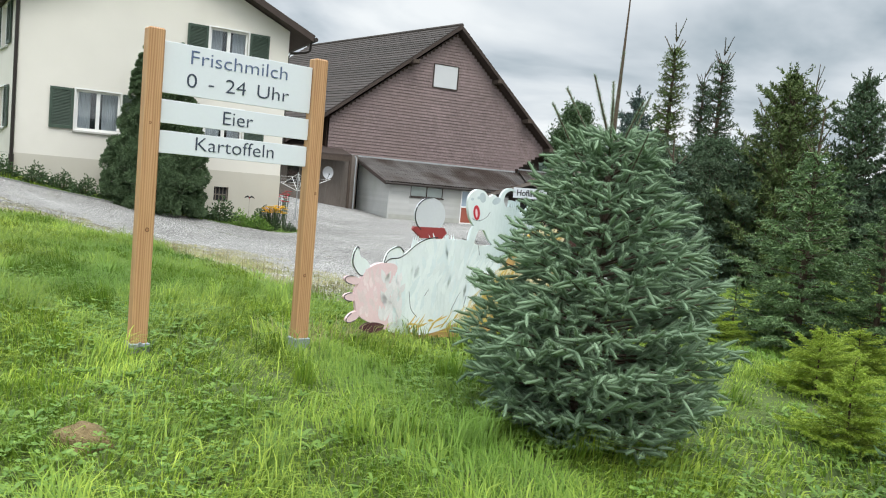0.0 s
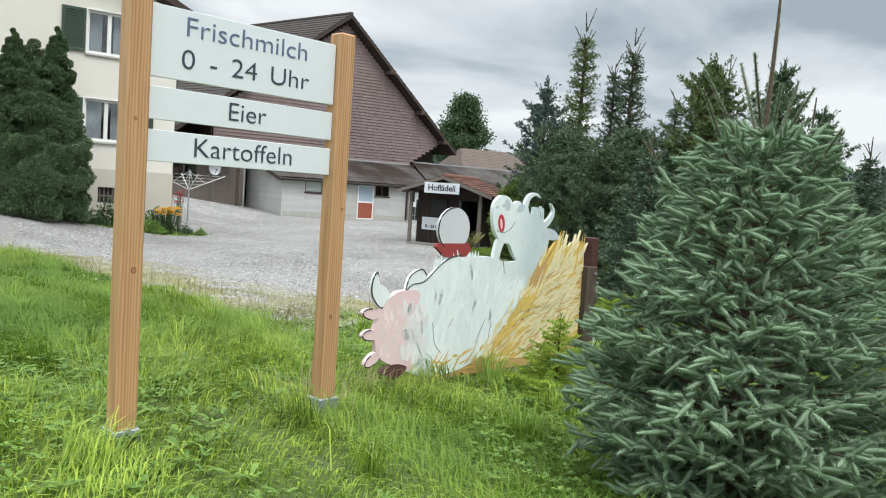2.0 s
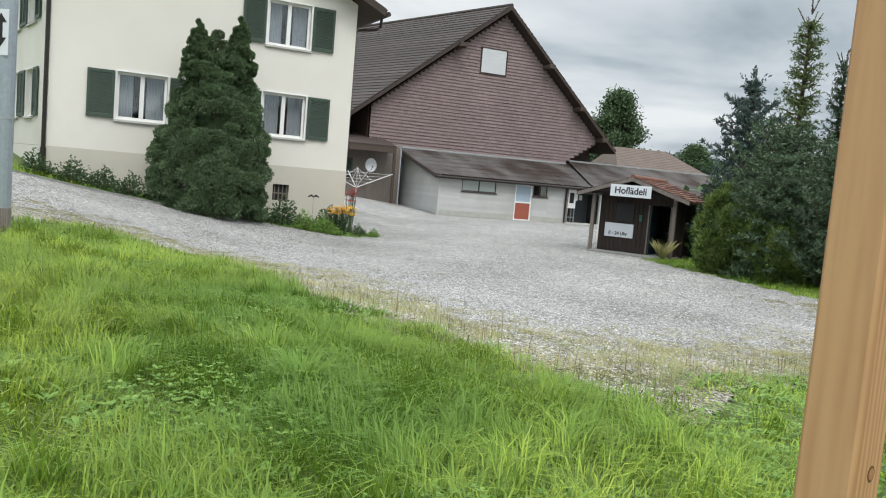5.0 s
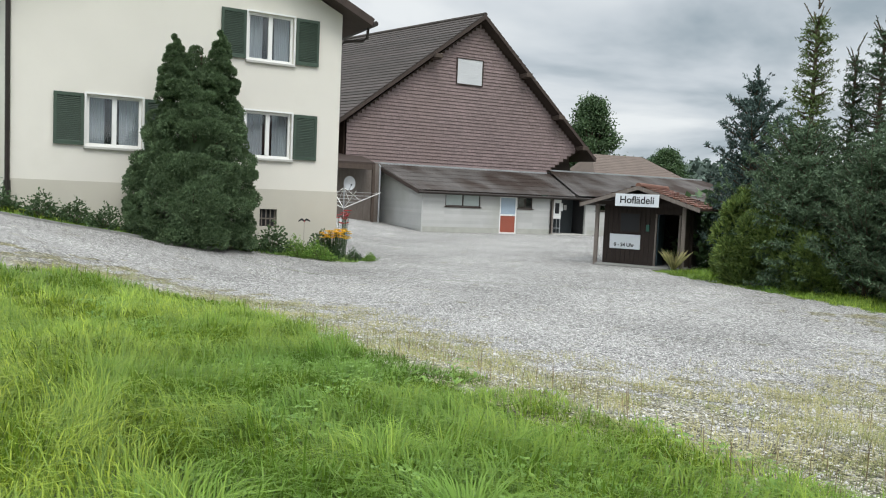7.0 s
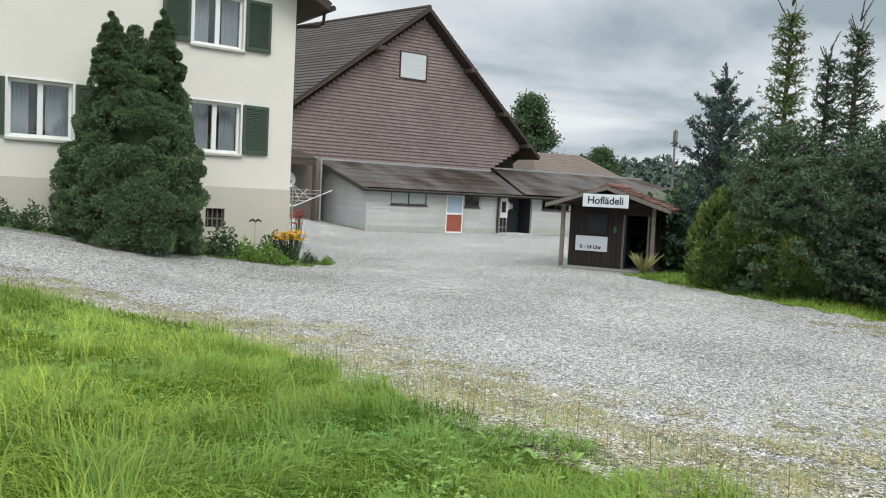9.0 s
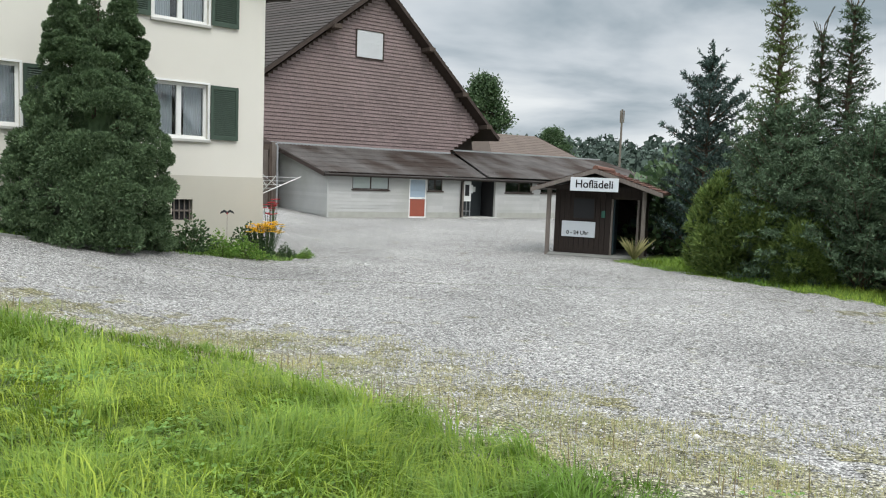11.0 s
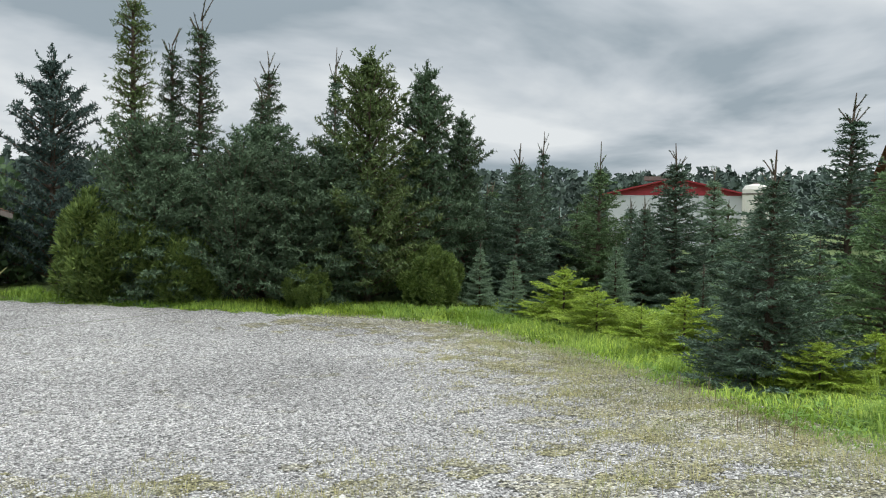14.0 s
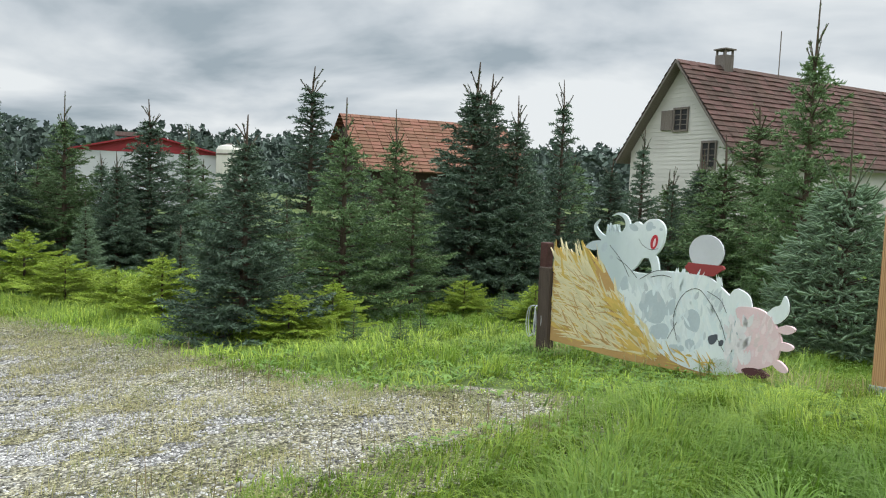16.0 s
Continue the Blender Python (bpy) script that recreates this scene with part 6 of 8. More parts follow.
def conifer_meshes(seed, H, W, needles, whorls=15, arms=7, gap=0.12, first=0.1, shoot=0.2, per_m=90, nlen=0.04, nw=0.008, core=0.006, bare=0.0, lean=0.55, **kw):
    rng = np.random.default_rng(seed)
    p0, p1, wood, zc = conifer_shoots(rng, H, W, whorls, arms, gap, first, shoot, **kw)
    v, f = needle_cloud(rng, p0, p1, per_m, nlen, nw, lean)
    crown = array_mesh("crown", v, f, needles)
    b = Build().tube([(0, 0, -0.15), (0, 0, 0.35 * H), (0, 0, zc), (0.01 * H, 0, H)], [0.018 * H, 0.013 * H, 0.005 * H, 0.0022 * H], 8)
    for a, e in wood:
        b.tube([a, e], [0.0045 * H, 0.0012 * H], 4, False)
    trunk = b.mesh("trunk", BARK)
    # shoots of the leader and its bare top whorl
    q0, q1 = [], []
    for i in range(9):
        z = zc + (H - zc) * i / 9
        w = rng.uniform(0, 6.28)
        q0.append((0, 0, z))
        q1.append((0.03 * H * math.cos(w) * (1 - i / 10), 0.03 * H * math.sin(w) * (1 - i / 10), z + 0.035 * H))
    for i in range(6):
        w = i * 1.05 + rng.uniform(-0.2, 0.2)
        q0.append((0, 0, zc - 0.01 * H))
        q1.append((0.085 * H * math.cos(w), 0.085 * H * math.sin(w), zc + 0.075 * H))
    q0.append((0, 0, zc))
    q1.append((0.01 * H, 0, H))
    q0, q1 = np.array(q0, float), np.array(q1, float)
    v, f = needle_cloud(rng, q0, q1, per_m * 0.8, nlen * 0.8, nw, 0.9)
    topm = array_mesh("leader_needles", v, f, needles)
    if not core:
        return trunk, crown, topm
    cv, cf = shoot_cores(p0, p1, core)
    stems = array_mesh("shoots", cv, cf, TWIG if bare else BARK)
    return trunk, crown, topm, stems


def plant_conifer(name, meshes, m, label, category="spruce", group=""):
    ob = thing(name, m, label, category, group)
    for n, me in zip(("trunk", "crown", "leader", "twigwork"), meshes):
        o = new(n, me)
        o.parent = ob
        if n != "trunk":
            o["kind"] = "stuff"
    return ob


HERO = (1.01, 4.64)


def hero_meshes(seed=11, H=2.55):
    """A bushy young spruce: tiers of boughs, each a fan of twigs closely set with short thick shoots, upright candles and a tall thin leader."""
    rng = np.random.default_rng(seed)
    hs, rs = (0.0, 0.2, 0.5, 0.8, 1.05, 1.28, 1.45, 1.6, 1.72), (0.52, 0.64, 0.73, 0.66, 0.53, 0.41, 0.31, 0.21, 0.10)
    p0, p1 = [], []
    b = Build().tube([(0, 0, -0.15), (0, 0, 0.9), (0, 0, 1.72), (0.012, 0, 2.2), (0.02, 0.01, H)], [0.045, 0.032, 0.014, 0.008, 0.004], 8)
    up = np.array([0, 0, 1.0])
    for i in range(24):
        i *= 18 / 23
        z = 0.07 + 1.62 * i / 18
        n = int(16 - 9 * i / 18)
        off = rng.uniform(0, 6.28)
        for k in range(n):
            w = off + 6.283 * k / n + rng.uniform(-0.25, 0.25)
            zz = z + rng.uniform(-0.05, 0.05)
            R = float(np.interp(zz, hs, rs)) * rng.uniform(0.80, 1.10)
            out, lat = np.array([math.cos(w), math.sin(w), 0.0]), np.array([-math.sin(w), math.cos(w), 0.0])
            rise = 0.05 + 0.40 * i / 18
            a = np.array([0, 0, max(0.03, zz - 0.5 * rise * R)])
            e = a + out * R + up * (rise * R + 0.03)
            b.tube([a, e], [0.008, 0.003], 4, False)
            m = max(3, int(R * 0.72 / 0.085))
            for j in range(m):
                t = 0.30 + 0.68 * (j + rng.uniform(0.1, 0.9)) / m
                q = a + (e - a) * t
                for sg in (1, -1):
                    L = (0.06 + 0.24 * (1 - t)) * rng.uniform(0.7, 1.15)
                    d = out * 0.75 + lat * sg * rng.uniform(0.6, 0.95) + up * rng.uniform(-0.12, 0.30)
                    d /= np.linalg.norm(d)
                    r = q + d * L
                    c = max(1, int(L / 0.11))
                    for x in range(c + 1):
                        v = q + d * L * x / c if c else r
                        f = d + lat * rng.normal() * 0.55 + out * 0.1 + up * (rng.normal() * 0.45 + 0.1)
                        p0.append(v)
                        p1.append(v + f / np.linalg.norm(f) * rng.uniform(0.075, 0.125))
                if rng.random() < 0.7:
                    f = out * 0.6 + up * rng.uniform(0.25, 0.8) + lat * rng.normal() * 0.3
                    p0.append(q)
                    p1.append(q + f / np.linalg.norm(f) * rng.uniform(0.07, 0.12))
            p0.append(e - out * 0.03)
            p1.append(e + out * 0.07 + up * 0.02)
    p0, p1 = np.array(p0), np.array(p1)
    v, fc = needle_cloud(rng, p0, p1, 760, 0.026, 0.0036, 0.6)
    crown = array_mesh("crown", v, fc, NEEDLE_BLUE)
    cv, cf = spindles(p0, p1, 0.0105)
    q0, q1 = [], []
    for i in range(13):
        w, l = i * 2.4 + 0.3, rng.uniform(0.25, 0.55)
        z = 1.30 + 0.04 * i
        tilt = rng.uniform(0.25, 0.7)
        q0.append((0.10 * math.cos(w) * (1 - i / 16), 0.10 * math.sin(w) * (1 - i / 16), z - 0.05))
        q1.append((q0[-1][0] + tilt * l * math.cos(w), q0[-1][1] + tilt * l * math.sin(w), z + l * 0.85))
    q0.append((0, 0, 1.65))
    q1.append((0.013, 0.0, 2.25))
    q0, q1 = np.array(q0), np.array(q1)
    for p, q in zip(q0, q1):
        b.tube([p, q], [0.008, 0.004], 5, False)
    v, fc = needle_cloud(rng, q0, q1, 1500, 0.026, 0.0034, 0.8)
    return b.mesh("trunk", BARK), crown, array_mesh("leader_needles", v, fc, NEEDLE_BLUE), array_mesh("twigwork", cv, cf, NEEDLE_BLUE)


hero = plant_conifer("blue_spruce", hero_meshes(), Matrix.Translation((*HERO, gz(*HERO))), "bushy grey-green spruce with a tall bare leader", "spruce")


def fir_meshes(seed, H, W, needles, whorls=13, arms=7, per_m=85, nlen=0.055, nw=0.019, bare=0.16, sag=0.12, first=0.12, power=0.85, gap=0.085, core=0.009):
    """A young spruce or fir: whorls of flat, fan-like branches with gaps between the tiers, and a long leader with bare candles."""
    rng = np.random.default_rng(seed)
    zc = H * (1 - bare)
    p0, p1 = [], []
    b = Build().tube([(0, 0, -0.15), (0, 0, 0.35 * H), (0, 0, zc), (0.008 * H, 0, H)], [0.017 * H, 0.012 * H, 0.005 * H, 0.002 * H], 8)
    up = np.array([0, 0, 1.0])
    for i in range(2 * whorls):
        f = i / (2 * whorls - 1)
        z = first + (zc - first) * f
        main = i % 2 == 0
        R0 = 0.5 * W * (1 - 0.95 * f) ** power * (1.0 if main else 0.62)
        n = arms if main else max(3, arms - 3)
        off = rng.uniform(0, 6.28)
        for k in range(n):
            w = off + 6.283 * k / n + rng.uniform(-0.3, 0.3)
            R = R0 * rng.uniform(0.68, 1.2)
            out, lat = np.array([math.cos(w), math.sin(w), 0.0]), np.array([-math.sin(w), math.cos(w), 0.0])
            a = up * (z + rng.uniform(-0.02, 0.02) * H)
            rise = 0.10 + 0.55 * f ** 1.5 + rng.uniform(-0.08, 0.08)
            pts = [a, a + out * R * 0.5 + up * R * (0.5 * rise - sag * (1 - f)), a + out * R + up * R * (rise - 0.4 * sag * (1 - f) + 0.06)]
            b.tube(pts, [0.0045 * H, 0.003 * H, 0.001 * H], 4, False)
            m = max(2, int(R / gap))
            for j in range(m):
                t = (j + rng.uniform(0.3, 0.9)) / m
                if t < 0.16:
                    continue
                q = pts[0] + (pts[1] - pts[0]) * t * 2 if t < 0.5 else pts[1] + (pts[2] - pts[1]) * (t - 0.5) * 2
                L = (0.10 * H / 3 + 0.42 * R * (1 - t) * min(1.0, t * 3)) * rng.uniform(0.7, 1.2)
                for sg in (1, -1):
                    d = out * rng.uniform(0.7, 1.0) + lat * sg * rng.uniform(0.6, 1.0) + up * rng.uniform(-0.25, 0.12)
                    d /= np.linalg.norm(d)
                    p0.append(q)
                    p1.append(q + d * L)
                    if L > 0.20 * H / 3:
                        for x in (0.4, 0.7):
                            g = d + lat * sg * rng.uniform(-0.9, 0.5) + out * rng.uniform(0.0, 0.8) + up * rng.uniform(-0.1, 0.25)
                            p0.append(q + d * L * x)
                            p1.append(q + d * L * x + g / np.linalg.norm(g) * L * 0.5)
            for u in (0, 1):
                p0.append(pts[u])
                p1.append(pts[u + 1])
    p0, p1 = np.array(p0), np.array(p1)
    v, fc = needle_cloud(rng, p0, p1, per_m, nlen, nw, 0.75)
    crown = array_mesh("crown", v, fc, needles)
    cv, cf = shoot_cores(p0, p1, core)
    q0, q1 = [], []
    for i in range(7):
        w, l = i * 0.9 + rng.uniform(-0.2, 0.2), rng.uniform(0.05, 0.095) * H
        z = zc - 0.02 * H + (0.07 * H if i > 4 else 0)
        q0.append((0, 0, z))
        q1.append((0.55 * l * math.cos(w), 0.55 * l * math.sin(w), z + l))
    q0.append((0, 0, zc - 0.03 * H))
    q1.append((0.006 * H, 0, H * 0.97))
    q0, q1 = np.array(q0), np.array(q1)
    for p, q in zip(q0, q1):
        b.tube([p, q], [0.003 * H, 0.0015 * H], 4, False)
    v, fc = needle_cloud(rng, q0, q1, per_m * 0.9, nlen * 0.62, nw, 0.9)
    return b.mesh("trunk", BARK), crown, array_mesh("leader_needles", v, fc, needles), array_mesh("twigwork", cv, cf, needles)


SPRUCE = [fir_meshes(21, 3.0, 1.75, NEEDLE_DARK, 14, 8, sag=0.10), fir_meshes(22, 3.0, 1.9, NEEDLE_GREEN, 11, 7, sag=0.06, bare=0.20), fir_meshes(23, 3.0, 1.5, NEEDLE_DARK, 12, 7, sag=0.02, bare=0.14, power=0.95),
          fir_meshes(24, 3.0, 2.0, NEEDLE_GREEN, 9, 7, sag=0.02, bare=0.13, first=0.35)]
BLUE = fir_meshes(25, 3.0, 1.6, NEEDLE_BLUE, 12, 8, sag=0.02, bare=0.12)
LIME = [fir_meshes(s, 0.9, w, NEEDLE_LIME, 6, 8, per_m=420, nlen=0.024, nw=0.008, sag=0.0, bare=0.10, first=0.06, gap=0.05, core=0.005) for s, w in ((31, 1.15), (32, 1.4))]
SMALLG = fir_meshes(33, 0.9, 0.75, NEEDLE_GREEN, 6, 6, per_m=330, nlen=0.022, nw=0.006, sag=0.0, bare=0.16, first=0.05, gap=0.05, core=0.005)


def put(meshes, x, y, h, base_h, width=1.0, label="", name="spruce", group="nursery trees", turn=0.0):
    m = Matrix.Translation((x, y, gz(x, y))) @ Matrix.Rotation(turn, 4, "Z") @ Matrix.Diagonal((h / base_h * width, h / base_h * width, h / base_h, 1))
    return plant_conifer(name, meshes, m, label, "spruce", group)


NURSERY = [
    (1, 11.5, 17.2, 3.95, 0.7), (0, 11.0, 15.8, 2.6, 0.8), (0, 12.2, 15.5, 3.9, 0.85), (0, 2.42, 11.0, 2.6, 0.9), (2, 16.0, 12.2, 5.4, 0.9), (1, 3.95, 10.0, 3.0, 0.78), (1, 9.25, 9.5, 3.5, 0.7),
    (3, 4.46, 9.05, 2.0, 0.8), (0, 6.2, 8.1, 3.85, 0.85), (2, 7.0, 7.8, 3.8, 0.8), (0, 6.15, 7.4, 3.3, 0.7), (2, 7.05, 6.5, 3.7, 0.55), (2, 7.2, 5.0, 2.9, 0.6), (2, 5.9, 4.85, 2.2, 0.5), (1, 3.7, 3.75, 4.5, 0.52), (1, 5.0, 4.35, 2.7, 1.0),
    (3, 6.1, 3.4, 3.3, 1.0), (0, 11.5, 18.3, 2.3, 1.2), (0, 9.7, 18.5, 3.8, 0.8), (2, 10.9, 18.5, 4.2, 0.5), (0, 13.0, 21.5, 3.0, 1.0), (3, 16.5, 23.5, 3.2, 1.1), (2, 19.4, 24.2, 3.4, 1.1), (3, 15.5, 19.5, 2.7, 1.1),
    (0, 21.5, 22.0, 3.0, 1.2), (0, 18.0, 19.0, 2.7, 1.0), (0, 14.5, 17.0, 2.4, 1.1), (3, 15.0, 15.0, 2.6, 1.0), (2, 8.4, 12.6, 2.1, 1.0), (1, 10.5, 13.0, 2.1, 1.2), (0, 20.5, 15.5, 2.8, 1.0), (2, 14.0, 10.5, 2.8, 1.0), (0, 12.0, 8.0, 2.6, 1.1), (2, 17.5, 8.0, 3.0, 1.0),
    (3, 9.0, 8.2, 2.2, 1.1), (0, 10.6, 6.6, 2.5, 1.1), (3, 13.5, 5.0, 2.8, 1.0), (0, 9.5, 5.0, 2.5, 1.0), (1, 7.9, 4.3, 2.2, 1.0), (0, 9.2, 3.2, 2.6, 1.1), (1, 11.0, 2.5, 2.8, 1.0), (1, 7.5, 2.2, 2.6, 1.0), (0, 5.2, 1.0, 2.8, 0.9), (3, 12.5, 18.3, 2.4, 1.1),
    (1, 8.8, 22.6, 3.6, 0.9), (0, 13.4, 28.2, 3.2, 1.1), (2, 10.6, 24.6, 3.0, 1.1), (1, 17.8, 25.6, 3.4, 1.1), (0, 6.9, 9.9, 1.7, 1.1), (2, 4.9, 12.5, 1.3, 1.1), (3, 7.6, 11.4, 1.7, 1.1)]
for i, (k, x, y, h, w) in enumerate(NURSERY):
    tone = ("dark green", "mid green", "dark slender", "broad green")[k]
    put(SPRUCE[k], x, y, h, 3.0, w * (1.5 if h > 1.9 else 1.2), f"{tone} young spruce standing in tall grass, about {h:.0f} metres high", turn=i * 1.3)
for x, y, h in ((14.35, 15.2, 3.4), (7.9, 18.4, 1.45), (7.0, 17.0, 1.25), (9.6, 15.9, 1.55), (8.2, 7.0, 2.6)):
    put(BLUE, x, y, h, 3.0, 1.15, "blue-grey young spruce in the nursery row", "blue_spruce", turn=x)
for i, (x, y, h) in enumerate(((7.1, 15.9, 1.1), (5.3, 13.6, 0.6), (4.4, 12.6, 0.9), (2.06, 10.4, 0.55), (3.4, 7.4, 0.5), (4.0, 8.3, 0.5), (2.9, 10.0, 0.6), (5.8, 14.6, 0.8), (2.82, 5.45, 0.62), (3.1, 6.85, 0.6), (0.53, 6.5, 0.6))):
    put(LIME[i % 2], x, y, h, 0.9, 1.6 if y > 7 else 1.05, "fresh lime-green spruce sapling in grass", "spruce_sapling", "saplings", i * 0.9)
for i, (x, y, h) in enumerate(((1.81, 9.64, 0.42), (1.53, 9.12, 0.36), (3.6, 7.8, 0.5), (2.5, 8.9, 0.4), (4.6, 10.9, 0.7), (3.6, 11.6, 0.9))):
    put(SMALLG, x, y, h, 0.9, 1.0, "small green spruce sapling in grass", "spruce_sapling", "saplings", i * 1.7)


def pad_meshes(seed, H, W, profile, material, pads, pad_r, tall, sprays, size, up=0.35, tri=3, fill=0.25, tiers=0, fat=0.2):
    """An evergreen built up of rounded pads of small sprays on a frame of limbs, with darker gaps between the pads."""
    rng = np.random.default_rng(seed)
    t = rng.random(pads * 4)
    r_at = np.array([profile(k) for k in t])
    keep = rng.random(pads * 4) < r_at / r_at.max() + 0.06
    t, r_at = t[keep][:pads], r_at[keep][:pads]
    if tiers:
        t = (np.floor(t * tiers) + 0.5 + rng.normal(size=len(t)) * 0.13) / tiers
        r_at = np.array([profile(min(0.99, max(0.0, k))) for k in t])
    a = rng.random(len(t)) * 6.283
    inner = rng.random(len(t)) < fill
    rr = 0.5 * W * r_at * np.where(inner, rng.uniform(0.2, 0.6, len(t)), rng.uniform(0.78, 1.06, len(t)))
    c = np.stack([rr * np.cos(a), rr * np.sin(a), H * t], 1)
    pr = pad_r * rng.uniform(0.65, 1.35, len(t)) * (0.5 + 0.5 * np.clip(r_at / r_at.max() * 1.4, 0, 1))
    d = unit(rng.normal(size=(len(t), sprays, 3)) + np.stack([np.cos(a), np.sin(a), np.full(len(a), 0.5)], 1)[:, None] * 0.75)
    p = c[:, None] + d * pr[:, None, None] * np.array([1, 1, tall]) * rng.uniform(0.75, 1.05, (len(t), sprays, 1))
    p, d = p.reshape(-1, 3), d.reshape(-1, 3)
    d = unit(d + np.array([0, 0, up]) + rng.normal(size=d.shape) * 0.3)
    side = unit(np.cross(d, rng.normal(size=d.shape)))
    V = []
    for k in range(tri):
        g = (k - (tri - 1) / 2) * 0.5
        e = unit(d * math.cos(g) + side * math.sin(g) + rng.normal(size=d.shape) * 0.12)
        L = size * (0.6 + 0.7 * rng.random(len(d)))[:, None]
        s2 = unit(np.cross(e, rng.normal(size=e.shape))) * size * fat
        V.append(np.stack([p - s2, p + s2, p + e * L], 1))
    v = np.stack(V, 1).reshape(-1, 3)
    v[:, 2] = np.maximum(v[:, 2], 0.0)
    b = Build().tube([(0, 0, -0.2), (0, 0, 0.5 * H), (0, 0, 0.96 * H)], [0.026 * H, 0.017 * H, 0.003 * H], 8)
    for i in range(0, len(c), 5):
        b.tube([(0, 0, max(0.0, c[i][2] - 0.4 * rr[i])), tuple(c[i])], [0.006 * H, 0.002 * H], 4, False)
    return b.mesh("trunk", BARK), array_mesh("crown", v, np.arange(len(v)).reshape(-1, 3), material)


def plant(name, meshes, x, y, label, category, group="", scale=(1, 1, 1), turn=0.0, dz=0.0):
    ob = thing(name, Matrix.Translation((x, y, gz(x, y) + dz)) @ Matrix.Rotation(turn, 4, "Z") @ Matrix.Diagonal((*scale, 1)), label, category, group)
    for n, me in zip(("trunk", "crown", "leader", "twigwork"), meshes):
        o = new(n, me)
        o.parent = ob
        if n != "trunk":
            o["kind"] = "stuff"
    return ob


def cone(t):
    return (0.7 + 0.3 * min(1, t / 0.12)) * max(0.0, 1 - t) ** 0.8


def bush(t):
    return math.sin(math.pi * (0.12 + 0.88 * min(1, t * 0.98))) ** 0.6


def layered(t):
    return (0.78 + 0.22 * math.sin(min(1, t / 0.28) * 1.57)) * max(0.0, 1 - t) ** 0.58


JUNI = conifer_meshes(41, 5.5, 3.3, mat("blue_dark_juniper", (0.060, 0.096, 0.082), 0.65, 0.3, 1.2, 15, 0.0, island=0.3), whorls=21, arms=7, gap=0.22, first=0.15, shoot=0.36, per_m=60, nlen=0.13, nw=0.040, core=0, leader=0.10, power=0.75, rise=0.3, ragged_by=0.4)
THIN = fir_meshes(42, 7.3, 1.6, THUJA, 22, 5, per_m=44, nlen=0.12, nw=0.032, bare=0.03, sag=0.25, first=0.8, power=0.5, gap=0.15, core=0.0)
THIN2 = fir_meshes(43, 6.8, 1.7, THUJADARK, 22, 5, per_m=44, nlen=0.12, nw=0.032, bare=0.03, sag=0.25, first=0.8, power=0.55, gap=0.15, core=0.0)
GOLD = conifer_meshes(44, 5.4, 3.1, THUJA, whorls=26, arms=8, gap=0.2, first=0.1, shoot=0.34, per_m=60, nlen=0.12, nw=0.036, core=0, leader=0.06, power=0.75, rise=0.45, droop=0.1, ragged_by=0.4)
DARKCOL = conifer_meshes(45, 5.4, 2.7, THUJADARK, whorls=26, arms=8, gap=0.22, first=0.1, shoot=0.34, per_m=60, nlen=0.13, nw=0.038, core=0, leader=0.08, power=0.6, rise=0.2, droop=0.25, ragged_by=0.4)
HEDGEBUSH = pad_meshes(46, 2.5, 2.6, bush, HEDGELEAF, 95, 0.30, 1.35, 130, 0.16, 0.6, 3, 0.3)
HEDGEDARK = [conifer_meshes(s, 3.7, 2.8, THUJADARK, whorls=22, arms=9, gap=0.2, first=0.05, shoot=0.34, per_m=46, nlen=0.12, nw=0.040, core=0, leader=0.07, power=0.5, rise=r, droop=d, ragged_by=0.35) for s, r, d in ((47, 0.5, 0.1), (48, 0.25, 0.3), (49, 0.7, 0.0))]

plant("juniper_tree", JUNI, 4.0, 29.4, "blue-dark spreading juniper beside the hut", "juniper", scale=(1.0, 1.0, 1.13))
plant("thuja_tree", THIN, 4.75, 26.9, "tall slim thuja with a thin ragged top", "thuja", "hedge trees")
plant("thuja_tree", THIN2, 6.15, 26.05, "dark slim thuja with a ragged top", "thuja", "hedge trees")
plant("thuja_tree", THIN2, 5.75, 26.7, "dark slim thuja, shorter, in the hedge", "thuja", "hedge trees", (0.8, 0.8, 0.91), 1.0)
plant("thuja_tree", THIN2, 8.35, 25.9, "dark thin thuja in the middle of the hedge", "thuja", "hedge trees", (0.85, 0.85, 0.88), 2.0)
plant("thuja_tree", THIN2, 7.3, 25.0, "shorter thuja in the middle of the hedge", "thuja", "hedge trees", (0.8, 0.8, 0.74), 4.0)
put(SPRUCE[2], 8.1, 23.1, 6.3, 3.0, 0.62, "slender dark spruce rising from the hedge", group="hedge trees")
plant("thuja_tree", GOLD, 6.8, 20.8, "broad yellow-green thuja at the hedge end", "thuja", "hedge trees", (1, 1, 1.05))
plant("thuja_tree", DARKCOL, 8.4, 20.4, "dark dense thuja behind the hedge end", "thuja", "hedge trees", (0.9, 0.9, 1.04))
plant("thuja_tree", DARKCOL, 9.3, 19.9, "dark dense thuja, shorter, at the hedge end", "thuja", "hedge trees", (0.7, 0.7, 0.84), 2.0)
